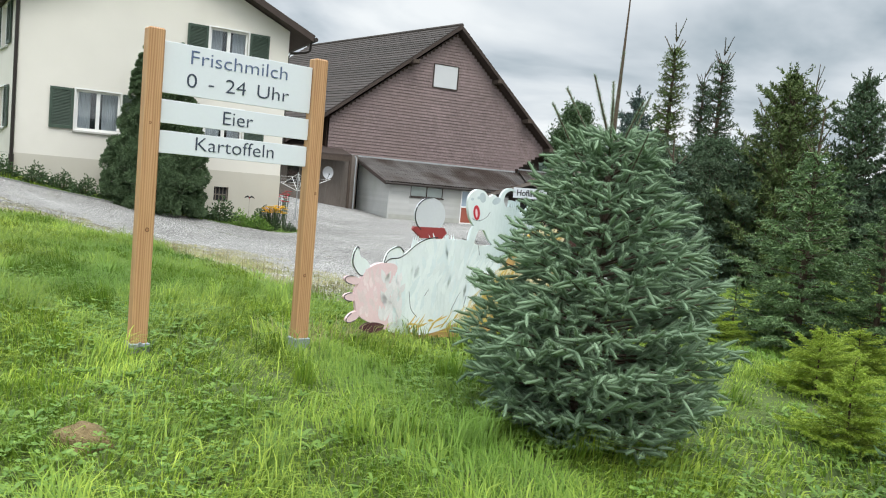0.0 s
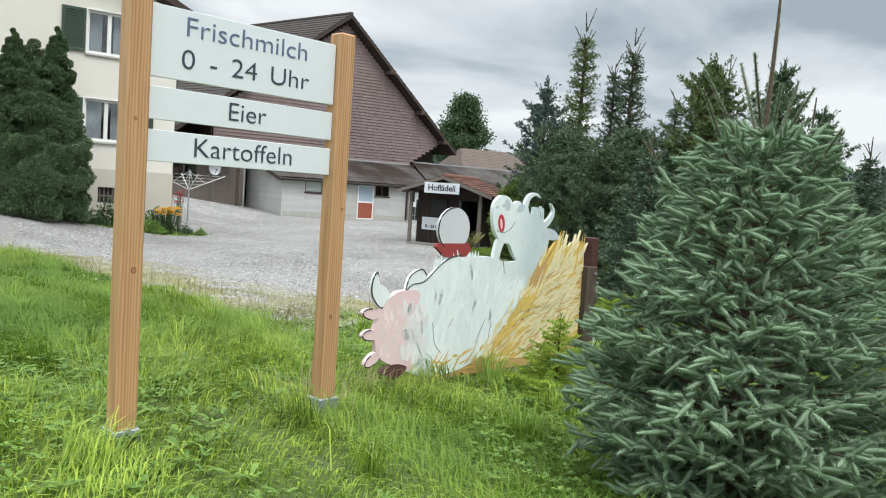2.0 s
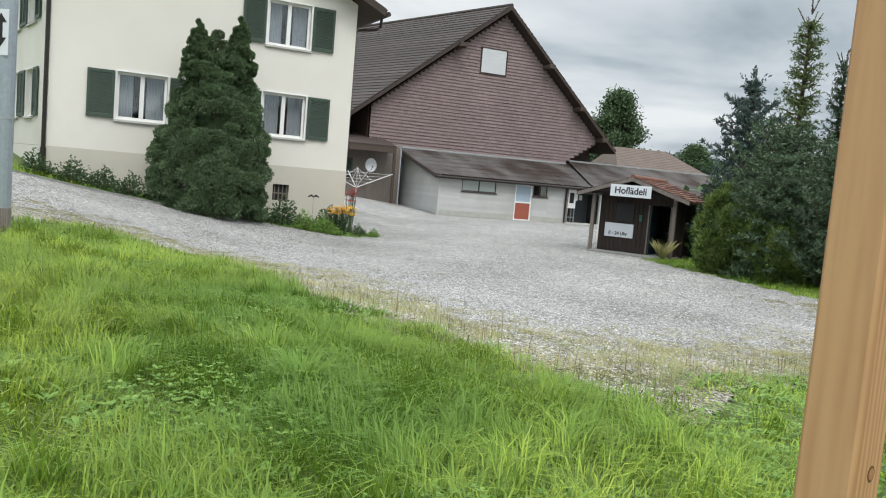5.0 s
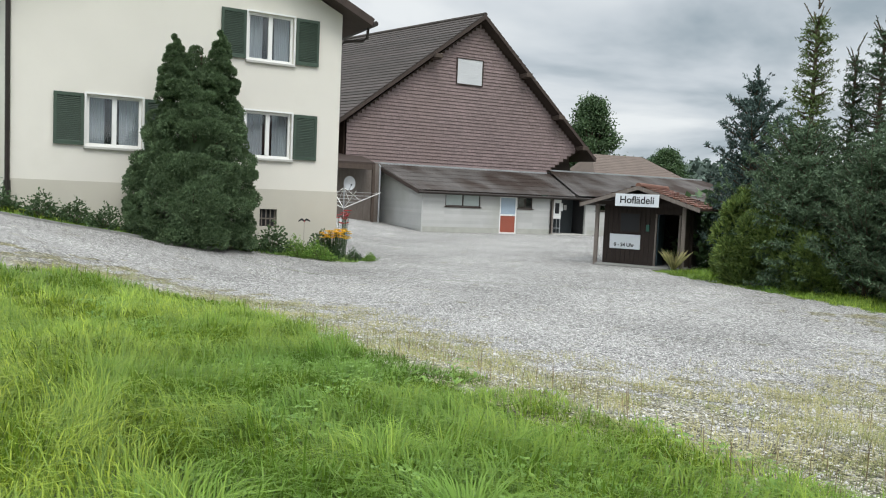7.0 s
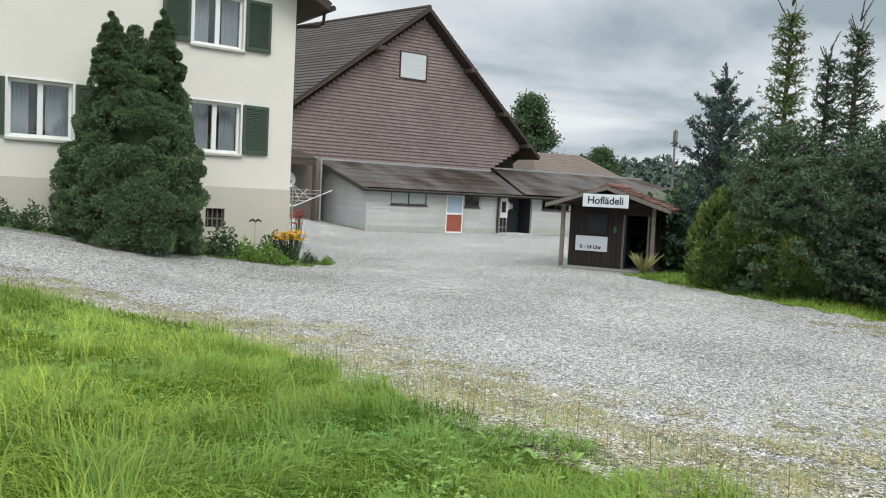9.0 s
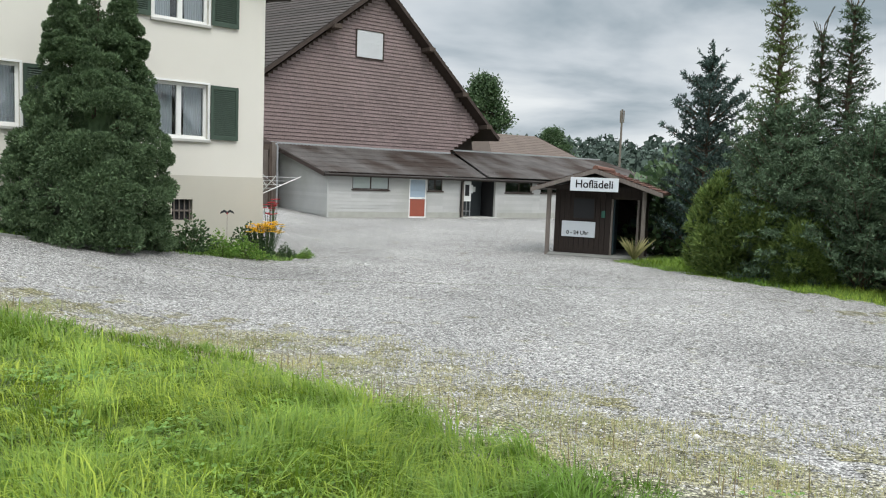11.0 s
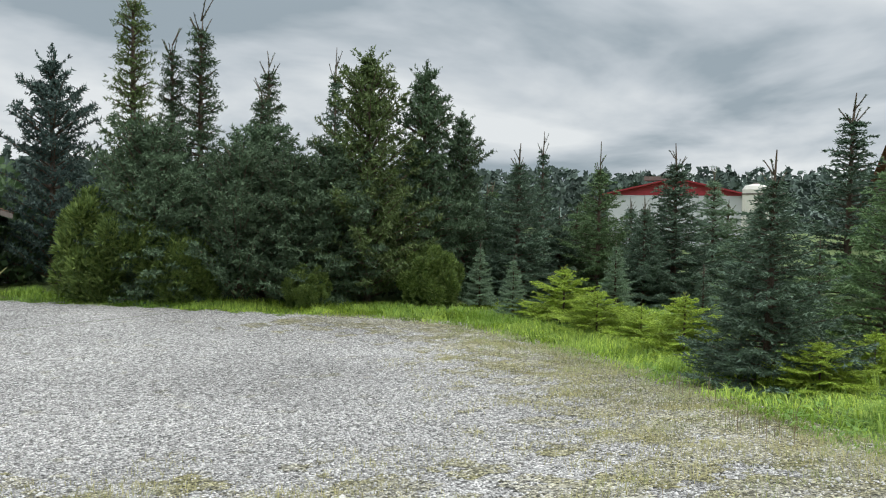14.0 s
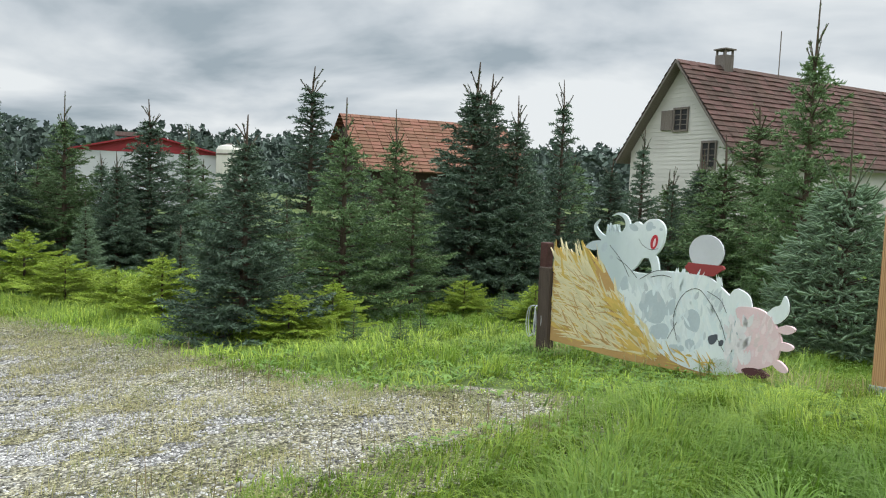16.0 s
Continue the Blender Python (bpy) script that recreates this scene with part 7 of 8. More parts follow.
for i, (x, y, s, dark) in enumerate(((3.25, 25.0, 0.92, 0), (3.6, 23.9, 0.85, 1), (4.6, 22.6, 0.9, 1), (5.2, 21.6, 0.85, 1), (6.0, 21.2, 0.95, 1), (3.9, 24.9, 1.05, 1), (5.6, 23.0, 1.05, 1), (7.3, 19.3, 0.5, 0), (5.0, 20.9, 0.34, 0), (3.95, 23.6, 0.6, 0))):
    plant("hedge_shrub", HEDGEDARK[i % 3] if dark else HEDGEBUSH, x, y, "dense dark evergreen hedge shrub" if dark else "yellow-green evergreen shrub at the yard edge", "shrub", "hedge shrubs", (s, s, s), i * 1.1)

# dense cypress in front of the farmhouse
cy = HOUSE @ Vector((-4.28, -1.08, 0))
CYP = pad_meshes(51, 4.9, 3.75, layered, CYPRESS, 420, 0.32, 0.62, 270, 0.052, 0.15, 3, 0.2, 0, 0.36)
lean = Matrix(((1, 0, 0.038, 0), (0, 1, 0.026, 0), (0, 0, 1, 0), (0, 0, 0, 1)))
for me in CYP:
    me.transform(lean)
cypress = plant("cypress", CYP, cy.x, cy.y, "dense dark cypress with layered foliage by the house", "cypress", dz=-0.1, scale=(0.86, 0.86, 1.0))
core, rings, seg = Build(), 16, 26
vs = [(0.5 * 3.5 * 0.42 * layered(j / rings * 0.97) * (1 + 0.07 * math.sin(i * 1.9 + j * 2.3)) * math.cos(2 * math.pi * i / seg), 0.5 * 3.5 * 0.42 * layered(j / rings * 0.97) * (1 + 0.07 * math.sin(i * 1.9 + j * 2.3)) * math.sin(2 * math.pi * i / seg), 0.05 + 4.4 * j / rings) for j in range(rings + 1) for i in range(seg)]
core.add(vs, [(j * seg + i, j * seg + (i + 1) % seg, (j + 1) * seg + (i + 1) % seg, (j + 1) * seg + i) for j in range(rings) for i in range(seg)])
core.v = [tuple(lean @ Vector(q)) for q in core.v]
part("inner_foliage", core, CYPRESS, cypress, "dense shaded inner foliage")
CYT = pad_meshes(52, 1.65, 0.85, cone, CYPRESS, 130, 0.12, 0.7, 150, 0.05, 0.3, 3, 0.3, 0, 0.36)
for du, z, s in ((-0.42, 3.75, 0.9), (0.66, 3.9, 0.95)):
    p = HOUSE @ Vector((-4.35 + du, -1.35, 0))
    tip = part("crown_tip", CYT[1], CYPRESS, cypress)
    tip.matrix_local = cypress.matrix_world.inverted() @ Matrix.Translation((p.x, p.y, z - 0.4)) @ Matrix.Diagonal((s, s, s, 1))


def leafy_meshes(seed, H, W, material, clumps, leaves, leaf, bottom=0.25):
    """A broadleaved tree: trunk, limbs and clumps of small leaves with gaps."""
    rng = np.random.default_rng(seed)
    b = Build().tube([(0, 0, -0.2), (0, 0, 0.3 * H), (0.02 * H, 0, 0.8 * H)], [0.03 * H, 0.02 * H, 0.006 * H], 8)
    V = []
    for i in range(clumps):
        t = bottom + (1 - bottom) * rng.random() ** 0.8
        r = 0.5 * W * math.sin(math.pi * min(0.98, 0.25 + 0.72 * (t - bottom) / (1 - bottom))) ** 0.8 * rng.uniform(0.35, 1.0)
        a = rng.uniform(0, 6.28)
        c = np.array([r * math.cos(a), r * math.sin(a), H * t])
        b.tube([(0, 0, H * max(0.2, t - 0.25)), tuple(c * 0.6 + np.array([0, 0, 0.3 * H * t])), tuple(c)], [0.008 * H, 0.005 * H, 0.001 * H], 4, False)
        p = c + rng.normal(size=(leaves, 3)) * W * np.array([0.085, 0.085, 0.06])
        d, s = unit(rng.normal(size=(leaves, 3))), unit(rng.normal(size=(leaves, 3)))
        V.append(np.stack([p - d * leaf * 0.5, p + s * leaf * 0.3, p + d * leaf * 0.5, p - s * leaf * 0.3], 1))
    v = np.concatenate(V).reshape(-1, 3)
    return b.mesh("trunk", BARK), array_mesh("crown", v, np.arange(len(v)).reshape(-1, 4), material)


WALNUT = leafy_meshes(61, 13.0, 6.2, LEAF, 150, 130, 0.36, 0.2)
plant("walnut_tree", WALNUT, 3.9, 78, "large round broadleaved tree behind the barn", "tree", scale=(0.82, 0.82, 0.86))
plant("walnut_tree", WALNUT, 14.5, 96, "smaller broadleaved tree behind the low barn", "tree", scale=(0.8, 0.8, 0.62), turn=2)


def far_woods():
    """A belt of woodland on low hills all round the back, as one canopy of crowns made of leaf clumps."""
    rng = np.random.default_rng(71)
    V = []
    for ring, (dist, count, hmin, hmax, base) in enumerate(((140, 420, 7, 10.5, 0), (200, 520, 9, 13, 2.5), (270, 520, 10, 14, 6))):
        for i in range(count):
            a = radians(-55 + 190 * (i + rng.random()) / count)
            d = dist * rng.uniform(0.93, 1.1)
            x, y = d * math.cos(a), d * math.sin(a) + 8
            h = rng.uniform(hmin, hmax) * 0.95
            n = 64
            t = rng.random(n)
            fir = rng.random() < 0.4
            r = h * (0.20 * (1 - t) + 0.03 if fir else 0.34 * np.sin(np.pi * (0.15 + 0.8 * t)))
            w = rng.random(n) * 6.283
            c = np.stack([x + r * np.cos(w), y + r * np.sin(w), base - 1 + h * (0.1 + 0.9 * t)], 1)
            dd, s = unit(rng.normal(size=(n, 3))), unit(rng.normal(size=(n, 3)))
            sz = h * 0.092
            V.append(np.stack([c - dd * sz, c + s * sz * 0.7, c + dd * sz, c - s * sz * 0.7], 1))
    v = np.concatenate(V).reshape(-1, 3)
    solo("far_woods", array_mesh("far_woods", v, np.arange(len(v)).reshape(-1, 4), HAZEWOOD), "dark mixed woodland on the low hills", "woods", kind="stuff")
    b = Build()
    pts = [(radians(-60 + 200 * i / 60)) for i in range(61)]
    for k, (d0, z0, d1, z1) in enumerate(((130, -0.7, 210, 5.5), (210, 5.5, 320, 15.0))):
        vs = [(d * math.cos(a), d * math.sin(a) + 8, z + (1.2 * math.sin(a * 7 + k) if d > 150 else 0)) for d, z in ((d0, z0), (d1, z1)) for a in pts]
        b.add(vs, [(i, i + 1, 62 + i, 61 + i) for i in range(60)])
    solo("wooded_hill", b.mesh("wooded_hill", HAZEWOOD), "low wooded hills behind the farm", "hill", kind="structure")


far_woods()

# garden bed along the house
def garden_bed():
    k = Build()
    a, c = HOUSE @ Vector((-9.2, -1.55, 0)), HOUSE @ Vector((-4.2, -1.75, 0))
    for i in range(10):
        p, q = a.lerp(c, i / 10), a.lerp(c, (i + 0.97) / 10)
        zp, zq = gz(p.x, p.y) + 0.05, gz(q.x, q.y) + 0.05
        n = Vector((0.56, -0.83, 0)) * 0.06
        k.add([p - n + Vector((0, 0, zp)), p + n + Vector((0, 0, zp)), q + n + Vector((0, 0, zq)), q - n + Vector((0, 0, zq)),
               p - n + Vector((0, 0, zp - 0.3)), p + n + Vector((0, 0, zp - 0.3)), q + n + Vector((0, 0, zq - 0.3)), q - n + Vector((0, 0, zq - 0.3))],
              [(0, 1, 2, 3), (1, 5, 6, 2), (4, 0, 3, 7), (4, 5, 1, 0), (3, 2, 6, 7)])
    solo("bed_kerb", k.mesh("bed_kerb", SLABGREY), "low grey concrete kerb along the garden bed", "kerb", kind="structure")


garden_bed()


def shrub_meshes(seed, H, W, material, n, leaf):
    rng = np.random.default_rng(seed)
    a, t = rng.random(n) * 6.283, rng.random(n)
    tall = 0.62 + 0.38 * np.sin(a * 2 + seed) * np.sin(a * 3 + 1) + rng.normal(size=n) * 0.10
    r = 0.5 * W * np.sin(np.pi * (0.2 + 0.75 * t)) * rng.random(n) ** 0.4 * (1 + 0.22 * np.sin(a * 5 + t * 6))
    c = np.stack([r * np.cos(a), r * np.sin(a), H * t * tall * 1.25], 1)
    d = unit(np.stack([np.cos(a), np.sin(a), 0.6 + 0 * a], 1) + rng.normal(size=(n, 3)) * 0.5)
    s = unit(np.cross(d, rng.normal(size=d.shape))) * leaf * 0.32
    v = np.stack([c, c + d * leaf * 0.5 + s, c + d * leaf, c + d * leaf * 0.5 - s], 1).reshape(-1, 3)
    b = Build()
    for i in range(8):
        w = i * 0.8
        b.tube([(0, 0, -0.05), (0.3 * W * math.cos(w), 0.3 * W * math.sin(w), 0.7 * H)], [0.012, 0.004], 4, False)
    return b.mesh("trunk", BARK), array_mesh("crown", v, np.arange(len(v)).reshape(-1, 4), material)


LOW = shrub_meshes(81, 0.7, 1.1, LEAF, 900, 0.10)
LOWY = shrub_meshes(82, 0.55, 1.0, CLOVER, 1000, 0.08)
for i, (u, v, s, kind) in enumerate(((-8.4, -0.7, 0.7, 0), (-7.6, -0.9, 0.75, 0), (-6.9, -0.9, 0.7, 0), (-6.3, -1.2, 0.7, 0), (-2.2, -1.0, 0.9, 0), (-1.5, -1.1, 0.8, 1), (-0.9, -1.2, 0.8, 1), (-0.55, -0.6, 0.85, 0), (0.3, -0.75, 0.4, 0), (0.6, -1.1, 0.4, 1), (-3.0, -1.2, 0.7, 0))):
    p = HOUSE @ Vector((u, v, 0))
    plant("garden_shrub", LOWY if kind else LOW, p.x, p.y, "low yellow-green shrub in the garden bed" if kind else "low leafy shrub in the garden bed", "shrub", "garden shrubs", (s, s, s), i * 0.7)


for i, (x, y, s) in enumerate(((4.1, 32.7, 3.6), (5.6, 36.0, 3.8), (9.9, 45.4, 4.2), (11.4, 49.8, 4.6), (3.4, 30.4, 2.6))):
    plant("back_shrub", LOW, x, y, "tall dark leafy shrub behind the farm shop hut", "shrub", "back shrubs", (s, s, s), i * 1.4)


def flower_clump(name, x, y, z0, r, h, material, count, label):
    rng = random.Random(9)
    ob = thing(name, Matrix.Translation((x, y, gz(x, y) + z0)), label, "flowers")
    fl, st = Build(), Build()
    for i in range(count):
        a, d = rng.uniform(0, 6.28), r * rng.random() ** 0.5
        px, py, pz = d * math.cos(a), d * math.sin(a), h * rng.uniform(0.65, 1.0)
        st.tube([(px * 0.4, py * 0.4, -0.1), (px, py, pz)], 0.006, 4, False)
        for k in range(7):
            w = k * 0.9 + i
            c, s = math.cos(w) * 0.06, math.sin(w) * 0.06
            fl.add([(px, py, pz), (px + c - s * 0.35, py + s + c * 0.35, pz + 0.03), (px + c * 1.1, py + s * 1.1, pz + 0.01), (px + c + s * 0.35, py + s - c * 0.35, pz + 0.03)], [(0, 1, 2, 3)])
    part("blooms", fl, material, ob, kind="stuff")
    part("stems", st, LEAF, ob)


flower_clump("yellow_flowers", -8.15, 25.75, 0.12, 0.40, 0.72, FLOWERY, 85, "clump of orange-yellow flowers at the bed corner")
p = HOUSE @ Vector((0.25, -0.05, 0))
flower_clump("red_roses", p.x, p.y, 0.1, 0.20, 1.30, FLOWERR, 22, "tall red roses by the house corner")


def bird_stake():
    x, y = -8.99, 25.57
    z0 = gz(x, y)
    ob = thing("garden_stake", Matrix.Translation((x, y, z0)) @ Matrix.Rotation(radians(34), 4, "Z"), "black metal bird ornament on a thin garden stake", "garden ornament")
    top = 0.42 - z0
    part("rod", Build().tube([(0, 0, -0.1), (0, 0, top)], 0.004, 6), GREYPOST, ob)
    for sg in (1, -1):
        o = crescent([(0, top), (sg * 0.07, top + 0.045), (sg * 0.14, top + 0.01), (sg * 0.17, top - 0.02)], (0.022, 0.03, 0.02, 0.004))
        part("wing", Build().prism(o, -0.004, 0.004), BLACK, ob)
    part("tail", Build().prism([(-0.02, top - 0.03), (0.02, top - 0.03), (0, top + 0.03)], -0.005, 0.005), DARKRED, ob)


bird_stake()

p = SHED @ Vector((2.55, -0.25, 0))


def spiky_plant(x, y):
    rng = random.Random(3)
    ob = thing("spiky_grass_plant", Matrix.Translation((x, y, gz(x, y))), "tall spiky ornamental grass beside the hut post", "plant")
    b = Build()
    for i in range(90):
        a, L, s = rng.uniform(0, 6.28), rng.uniform(0.35, 0.78), rng.uniform(0.2, 0.8)
        c = (math.cos(a), math.sin(a))
        b.add([(-c[1] * 0.012, c[0] * 0.012, 0), (c[1] * 0.012, -c[0] * 0.012, 0), (c[0] * s * L * 0.5, c[1] * s * L * 0.5, L * 0.6), (c[0] * s * L, c[1] * s * L, L * 0.9)], [(0, 1, 2), (1, 3, 2)])
    part("leaves", b, DRYGRASS, ob)


spiky_plant(p.x, p.y)

# ---- grass, weeds and loose stones ----
LINE = [(0.56, 0.18), (-2.05, 2.82), (-4.7, 5.96), (-6.6, 8.8)]


def line_distance(x, y):
    best = np.full(x.shape, 1e9)
    for (ax, ay), (bx, by) in zip(LINE, LINE[1:]):
        t = np.clip(((x - ax) * (bx - ax) + (y - ay) * (by - ay)) / ((bx - ax) ** 2 + (by - ay) ** 2), 0, 1)
        best = np.minimum(best, np.hypot(x - ax - t * (bx - ax), y - ay - t * (by - ay)))
    return best


def blades(rng, x, y, height, width, bend):
    n = len(x)
    # blades lean together in swirls, with some strays
    swirl = 2.2 * np.sin(1.9 * x + 1.3 * np.sin(2.3 * y)) + 2.0 * np.sin(2.1 * y + 1.1 * np.sin(1.7 * x) + 1) + 1.1 * np.sin(6.1 * x + 4.3 * y)
    a = swirl + rng.normal(size=n) * 0.85
    d = np.stack([np.cos(a), np.sin(a), 0 * a], 1)
    s = np.stack([-np.sin(a), np.cos(a), 0 * a], 1) * (width * 0.5)[:, None]
    b = np.stack([x, y, ground_z(x, y) - 0.015], 1)
    m = b + d * (bend * 0.3 * height)[:, None] + np.array([0, 0, 1]) * (height * 0.6)[:, None]
    t = b + d * (bend * height)[:, None] + np.array([0, 0, 1]) * (height * (1 - 0.35 * bend))[:, None]
    v = np.stack([b - s, b + s, m + s * 0.75, m - s * 0.75, t], 1).reshape(-1, 3)
    o = (np.arange(n) * 5)[:, None]
    f = np.concatenate([o + np.array([[0, 1, 2]]), o + np.array([[0, 2, 3]]), o + np.array([[3, 2, 4]])])
    return v, f


def scatter(rng, x0, x1, y0, y1, per_m2, rule):
    n = int((x1 - x0) * (y1 - y0) * per_m2)
    x, y = rng.uniform(x0, x1, n), rng.uniform(y0, y1, n)
    k = rule(x, y)
    return x[k], y[k]


def grass():
    rng = np.random.default_rng(5)
    for name, per, lo, hi, h0, h1, w, box in (("meadow_grass", 2500, 0.0, 3.6, 0.06, 0.17, 0.0052, (-11, 5, 0.5, 15.5)), ("meadow_grass_middle", 800, 3.6, 8.0, 0.05, 0.13, 0.009, (-13, 9, -1, 17)), ("meadow_grass_far", 260, 8.0, 18.0, 0.06, 0.15, 0.015, (-24, 16, -2, 24))):
        def rule(x, y):
            d = line_distance(x, y)
            e = yard_distance(x, y)
            return (d >= lo) & (d < hi) & (e < ragged(x, y) - 0.04) & (y > 0.44 * 0 - 0.9 * x - 2.5 + (0 if lo else 1.2)) & ~((x > -18) & (x < -7) & (y > 20) & (y > 0.67 * x + 32.4))
        x, y = scatter(rng, *box, per, rule)
        patch = np.sin(1.3 * x + 0.7 * y) * np.sin(0.9 * y - 0.5 * x) + 0.6 * np.sin(3.7 * x + 2 * np.sin(y)) * np.sin(4.1 * y + np.sin(2 * x)) + 0.5 * np.sin(11 * x + 3 * y) * np.sin(9 * y - 5 * x)
        e = yard_distance(x, y)
        low = np.clip((-e + 0.45) / 0.7, 0.6, 1)
        h = rng.uniform(h0, h1, len(x)) * (1 + 0.42 * patch) * low
        h *= np.where(rng.random(len(x)) < 0.03, 1.7, 1.0) * np.interp(x, (-5.0, -2.0), (1.35, 0.9))
        v, f = blades(rng, x, y, h, w * rng.uniform(0.7, 1.9, len(x)), rng.uniform(0.35, 1.45, len(x)))
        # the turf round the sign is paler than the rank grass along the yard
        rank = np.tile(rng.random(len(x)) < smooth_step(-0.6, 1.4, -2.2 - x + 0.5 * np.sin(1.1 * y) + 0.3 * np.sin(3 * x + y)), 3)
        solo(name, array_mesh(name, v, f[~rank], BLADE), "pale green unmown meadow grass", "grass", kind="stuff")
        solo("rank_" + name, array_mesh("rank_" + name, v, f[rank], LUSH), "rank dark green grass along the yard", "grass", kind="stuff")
    # clover and other broad leaves between the blades
    x, y = scatter(rng, -8, 4, 1, 13, 260, lambda x, y: (yard_distance(x, y) < 0.1) & (line_distance(x, y) < 5.5) & (np.sin(2.1 * x + 1.3 * y) + np.sin(1.7 * y - 2.3 * x) > 0.35))
    n = len(x)
    a = rng.random(n) * 6.283
    r = rng.uniform(0.012, 0.028, n)
    c = np.stack([x, y, ground_z(x, y) + rng.uniform(0.03, 0.10, n)], 1)
    V = []
    for k in range(3):
        w = a + k * 2.094
        d = np.stack([np.cos(w), np.sin(w), 0.25 + 0 * w], 1) * r[:, None]
        s = np.stack([-np.sin(w), np.cos(w), 0 * w], 1) * (r * 0.55)[:, None]
        V.append(np.stack([c, c + d * 0.7 + s, c + d * 1.15, c + d * 0.7 - s], 1))
    v = np.concatenate(V).reshape(-1, 3)
    solo("clover", array_mesh("clover", v, np.arange(len(v)).reshape(-1, 4), CLOVER), "clover leaves in the meadow", "clover", kind="stuff")
    # tussocks of long pale blades
    tx, ty = scatter(rng, -9, 3, 1, 14, 0.9, lambda x, y: (yard_distance(x, y) < -0.1) & (y > -0.9 * x))
    px, py, hh = np.repeat(tx, 60), np.repeat(ty, 60), rng.uniform(0.18, 0.34, len(tx) * 60)
    v, f = blades(rng, px + rng.normal(size=len(px)) * 0.05, py + rng.normal(size=len(px)) * 0.05, hh, np.full(len(px), 0.007), rng.uniform(0.4, 1.25, len(px)))
    for bx, by, reach in ((-3.55, 7.35, 0.40), (-3.95, 8.0, 0.3)):
        a = rng.random(170) * 6.283
        d = np.stack([np.cos(a), np.sin(a), 0 * a], 1)
        s = np.stack([-np.sin(a), np.cos(a), 0 * a], 1) * 0.0034
        L = (reach * rng.uniform(0.45, 1.0, 170))[:, None]
        o = np.array([bx, by, gz(bx, by) - 0.01]) + d * 0.04
        r = rng.uniform(0.3, 0.8, 170)[:, None]
        q1, q2, q3 = (o + d * L * k * r + np.array([0, 0, 1.0]) * L * (k - 0.42 * k * k) * (1.15 - 0.6 * r) for k in (0.4, 0.8, 1.3))
        o2 = (np.arange(170) * 7)[:, None] + len(v)
        v = np.concatenate([v, np.stack([o - s, o + s, q1 - s, q1 + s, q2 - s * 0.8, q2 + s * 0.8, q3], 1).reshape(-1, 3)])
        f = np.concatenate([f] + [o2 + np.array([t]) for t in ((0, 1, 3), (0, 3, 2), (2, 3, 5), (2, 5, 4), (4, 5, 6))])
    solo("grass_tussocks", array_mesh("grass_tussocks", v, f, BLADE), "long arching grass tussocks", "grass", kind="stuff")
    # thin dry weeds on the gravel margin
    def margin(x, y):
        e = yard_distance(x, y)
        return (e > -0.25) & (e < 2.8) & (rng.random(len(x)) < np.clip(1.3 - 0.45 * e, 0.05, 1)) & (np.sin(2.9 * x + 1.1 * y) + np.sin(3.3 * y - 1.9 * x) > -0.6)
    tx, ty = scatter(rng, -10, 4, 7, 16, 75, margin)
    k = 14
    px, py = np.repeat(tx, k), np.repeat(ty, k)
    v, f = blades(rng, px + rng.normal(size=len(px)) * 0.09, py + rng.normal(size=len(px)) * 0.09, rng.uniform(0.03, 0.11, len(px)), np.full(len(px), 0.0042), rng.uniform(0.3, 1.3, len(px)))
    solo("dry_weeds", array_mesh("dry_weeds", v, f, DRYGRASS), "thin straw-coloured weeds on the gravel margin", "weeds", kind="stuff")
    # small green tufts creeping out over the gravel
    tx, ty = scatter(rng, -10, 5, 7, 17, 80, lambda x, y: (yard_distance(x, y) > -0.3) & (yard_distance(x, y) < 1.7) & (rng.random(len(x)) < np.clip(1.0 - 0.75 * yard_distance(x, y), 0.03, 1)) & (np.sin(2.3 * x - 1.7 * y) + np.sin(3.1 * y + 2.2 * x) > -0.5))
    px, py = np.repeat(tx, 16), np.repeat(ty, 16)
    v, f = blades(rng, px + rng.normal(size=len(px)) * 0.06, py + rng.normal(size=len(px)) * 0.06, rng.uniform(0.03, 0.12, len(px)), np.full(len(px), 0.0038), rng.uniform(0.3, 1.3, len(px)))
    solo("green_tufts", array_mesh("green_tufts", v, f, mat("olive_weed", (0.26, 0.285, 0.115), 0.8, 0.2, 2.0, 20, 0.0, island=0.3, transl=0.3)), "short olive-green tufts creeping over the gravel margin", "weeds", kind="stuff")


def loose_stones():
    rng = np.random.default_rng(6)
    def rule(x, y):
        return (yard_distance(x, y) > 0.0) & (rng.random(len(x)) < np.clip(1.3 - line_distance(x, y) / 8, 0.05, 1))
    x, y = scatter(rng, -10, 5, 7.5, 21, 620, rule)
    n = len(x)
    r = rng.uniform(0.006, 0.015, n) * np.where(rng.random(n) < 0.012, 2.2, 1)
    c = np.stack([x, y, ground_z(x, y) + 0.006], 1)
    dirs = np.array([(1, 0, 0), (0, 1, 0), (-1, 0, 0), (0, -1, 0), (0, 0, 0.7), (0, 0, -0.6)], float)
    v = (c[:, None] + dirs[None] * r[:, None, None] * rng.uniform(0.7, 1.3, (n, 6, 1))).reshape(-1, 3)
    o = (np.arange(n) * 6)[:, None]
    f = np.concatenate([o + np.array([t]) for t in ((0, 1, 4), (1, 2, 4), (2, 3, 4), (3, 0, 4), (1, 0, 5), (2, 1, 5), (3, 2, 5), (0, 3, 5))])
    solo("loose_stones", array_mesh("loose_stones", v, f, STONE), "loose pale limestone chips on the yard", "gravel", kind="stuff")


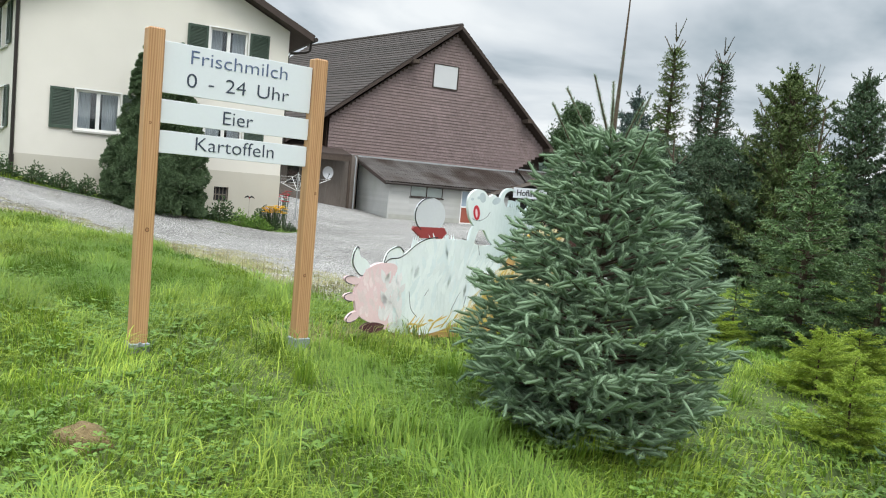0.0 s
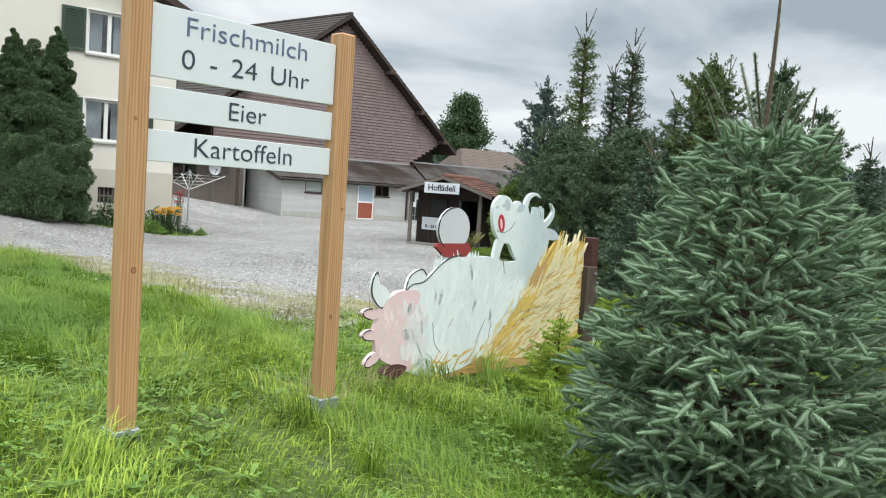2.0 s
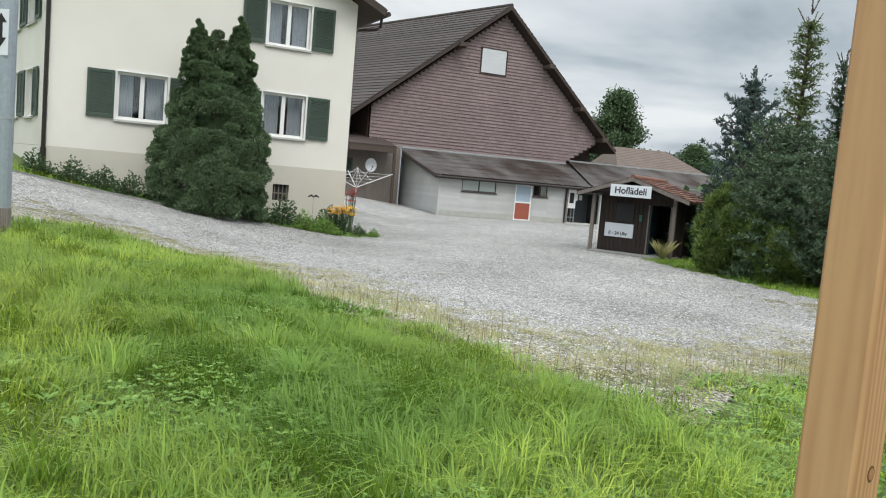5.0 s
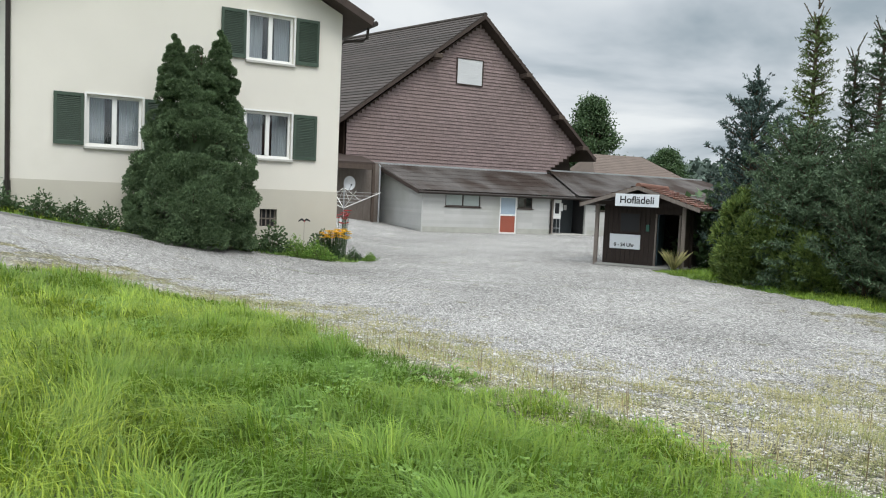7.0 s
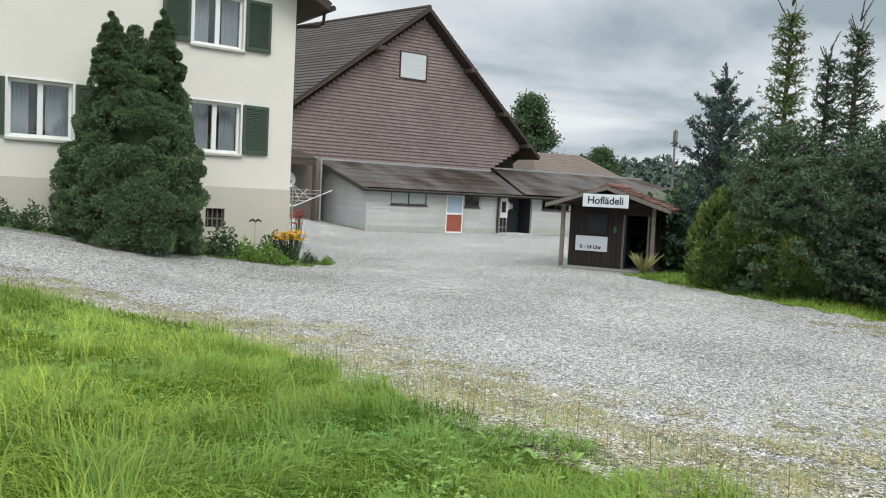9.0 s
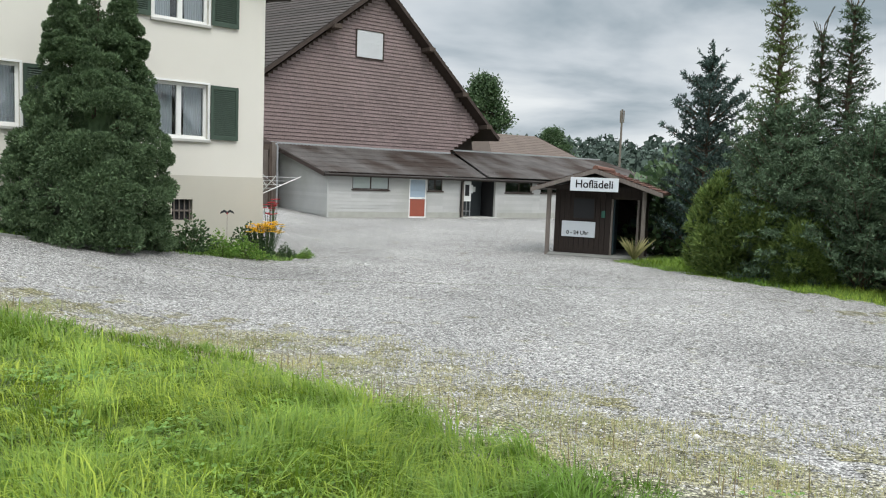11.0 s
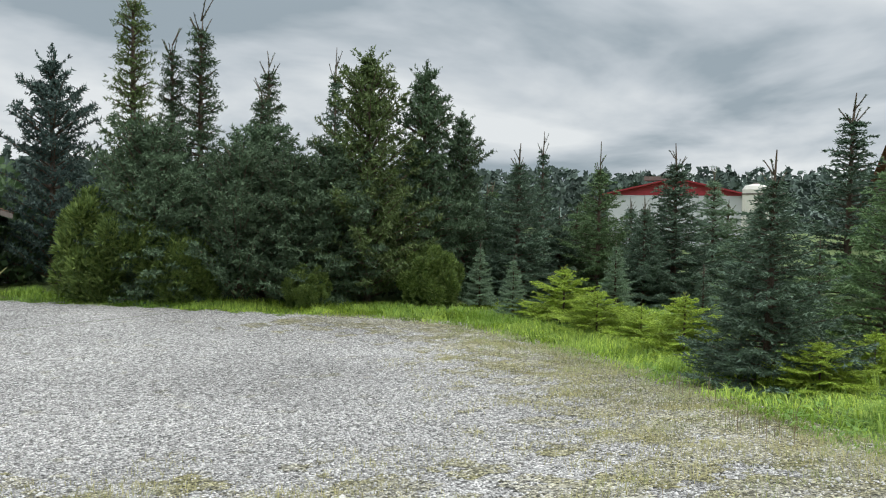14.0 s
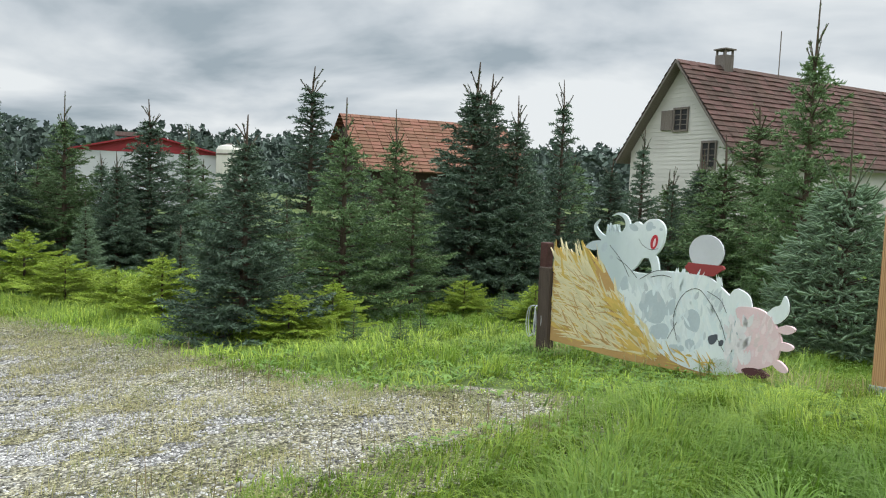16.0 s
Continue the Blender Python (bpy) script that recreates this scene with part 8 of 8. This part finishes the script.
def weeds_by_hedge():
    rng = np.random.default_rng(8)
    x, y = scatter(rng, 0.6, 9, 12, 28, 650, lambda x, y: (yard_distance(x, y) < 0.05) & (yard_distance(x, y) > -1.5))
    e = -yard_distance(x, y)
    v, f = blades(rng, x, y, rng.uniform(0.06, 0.20, len(x)) * np.clip(0.4 + e, 0.4, 1.3), rng.uniform(0.006, 0.013, len(x)), rng.uniform(0.2, 1.1, len(x)))
    sx, sy = scatter(rng, -17, -6.5, 19.5, 27.6, 300, lambda x, y: (yard_distance(x, y) < 0.12) & (yard_distance(x, y) > -1.3) & (y < 0.6745 * (x + 8.35) + 26.5))
    v2, f2 = blades(rng, sx, sy, rng.uniform(0.03, 0.12, len(sx)), rng.uniform(0.012, 0.03, len(sx)), rng.uniform(0.4, 1.4, len(sx)))
    solo("bed_weeds", array_mesh("bed_weeds", v2, f2, CLOVER), "low mossy weeds along the garden bed", "weeds", kind="stuff")
    solo("hedge_weeds", array_mesh("hedge_weeds", v, f, BLADE), "rough green weeds along the hedge foot", "weeds", kind="stuff")


def broad_weeds():
    """Rosettes of small rounded leaves such as dandelion and plantain."""
    rng = np.random.default_rng(12)
    tx, ty = scatter(rng, -8, 4, 1.2, 13, 30, lambda x, y: (yard_distance(x, y) < -0.1) & (y > -0.9 * x - 0.5) & (np.sin(1.3 * x + 0.9 * y) + np.sin(2.1 * y - 1.4 * x) > -0.2))
    k = 7
    x, y = np.repeat(tx, k), np.repeat(ty, k)
    n = len(x)
    a, L = rng.random(n) * 6.283, rng.uniform(0.03, 0.085, n)
    c = np.stack([x, y, ground_z(x, y) + 0.02], 1)
    d = np.stack([np.cos(a), np.sin(a), 0 * a], 1)
    s = np.stack([-np.sin(a), np.cos(a), 0 * a], 1)
    up = np.array([0, 0, 1.0])
    rise = rng.uniform(0.5, 1.2, n)
    V = []
    for t, w in ((0.0, 0.03), (0.4, 0.13), (0.75, 0.17), (1.0, 0.05)):
        q = c + d * (L * t)[:, None] + up * (L * rise * (t - 0.55 * t * t))[:, None]
        V += [q - s * (L * w)[:, None], q + s * (L * w)[:, None]]
    v = np.stack(V, 1).reshape(-1, 3)
    o = (np.arange(n) * 8)[:, None]
    f = np.concatenate([o + np.array([[2 * j, 2 * j + 1, 2 * j + 3, 2 * j + 2]]) for j in range(3)])
    solo("broad_leaf_weeds", array_mesh("broad_leaf_weeds", v, f, CLOVER), "broad-leaved weeds in the meadow", "weeds", kind="stuff")


def dead_stalks():
    """Dry brown stalks round the foot of the cow board and the posts."""
    rng = np.random.default_rng(13)
    cx = np.array([-0.85, -0.6, -0.3, -0.95, 0.2, -1.02, 0.95])
    cy_ = np.array([6.0, 6.1, 6.4, 5.75, 6.9, 5.5, 7.6])
    k = 60
    x, y = np.repeat(cx, k) + rng.normal(size=7 * k) * 0.12, np.repeat(cy_, k) + rng.normal(size=7 * k) * 0.10
    v, f = blades(rng, x, y, rng.uniform(0.08, 0.26, len(x)), np.full(len(x), 0.006), rng.uniform(0.2, 1.2, len(x)))
    solo("dry_stalks", array_mesh("dry_stalks", v, f, DRYGRASS), "dry brown stalks at the foot of the board", "weeds", kind="stuff")


def edge_stalks():
    """Thin brown seed stalks along the edge of the gravel."""
    rng = np.random.default_rng(14)
    x, y = scatter(rng, -11, 2, 7.5, 16, 42, lambda x, y: (yard_distance(x, y) > -0.25) & (yard_distance(x, y) < 0.45) & (np.sin(2.2 * x + 1.5 * y) + np.sin(3.7 * y - 1.2 * x) > 0.2))
    v, f = blades(rng, x, y, rng.uniform(0.12, 0.30, len(x)), np.full(len(x), 0.005), rng.uniform(0.05, 0.3, len(x)))
    solo("seed_stalks", array_mesh("seed_stalks", v, f, mat("brown_seed_stalk", (0.20, 0.15, 0.085), 0.8, 0.2, 4, 30, 0.0, island=0.25)), "thin brown seed stalks at the gravel edge", "weeds", kind="stuff")


def molehill():
    x, y = MOLE
    n, vs, fs = 14, [(0, 0, 0.07)], []
    rng = random.Random(2)
    for j, (r, z) in enumerate(((0.06, 0.055), (0.11, 0.02), (0.15, -0.03))):
        vs += [(r * rng.uniform(0.8, 1.2) * math.cos(2 * math.pi * i / n), r * rng.uniform(0.8, 1.2) * math.sin(2 * math.pi * i / n), z + rng.uniform(-0.01, 0.01)) for i in range(n)]
    fs = [(0, 1 + i, 1 + (i + 1) % n) for i in range(n)]
    for j in range(2):
        o = 1 + j * n
        fs += [(o + i, o + n + i, o + n + (i + 1) % n, o + (i + 1) % n) for i in range(n)]
    solo("molehill", Build().add(vs, fs).mesh("molehill", mat("dry_crumbly_earth", (0.22, 0.16, 0.08), 0.95, 0.3, 20, 90, 0.8)), "small crumbly brown molehill in the grass", "molehill", m=Matrix.Translation((x, y, gz(x, y) + 0.02)))


MOLE = (-1.39, 3.37)
grass()
weeds_by_hedge()
broad_weeds()
dead_stalks()
edge_stalks()
molehill()
loose_stones()
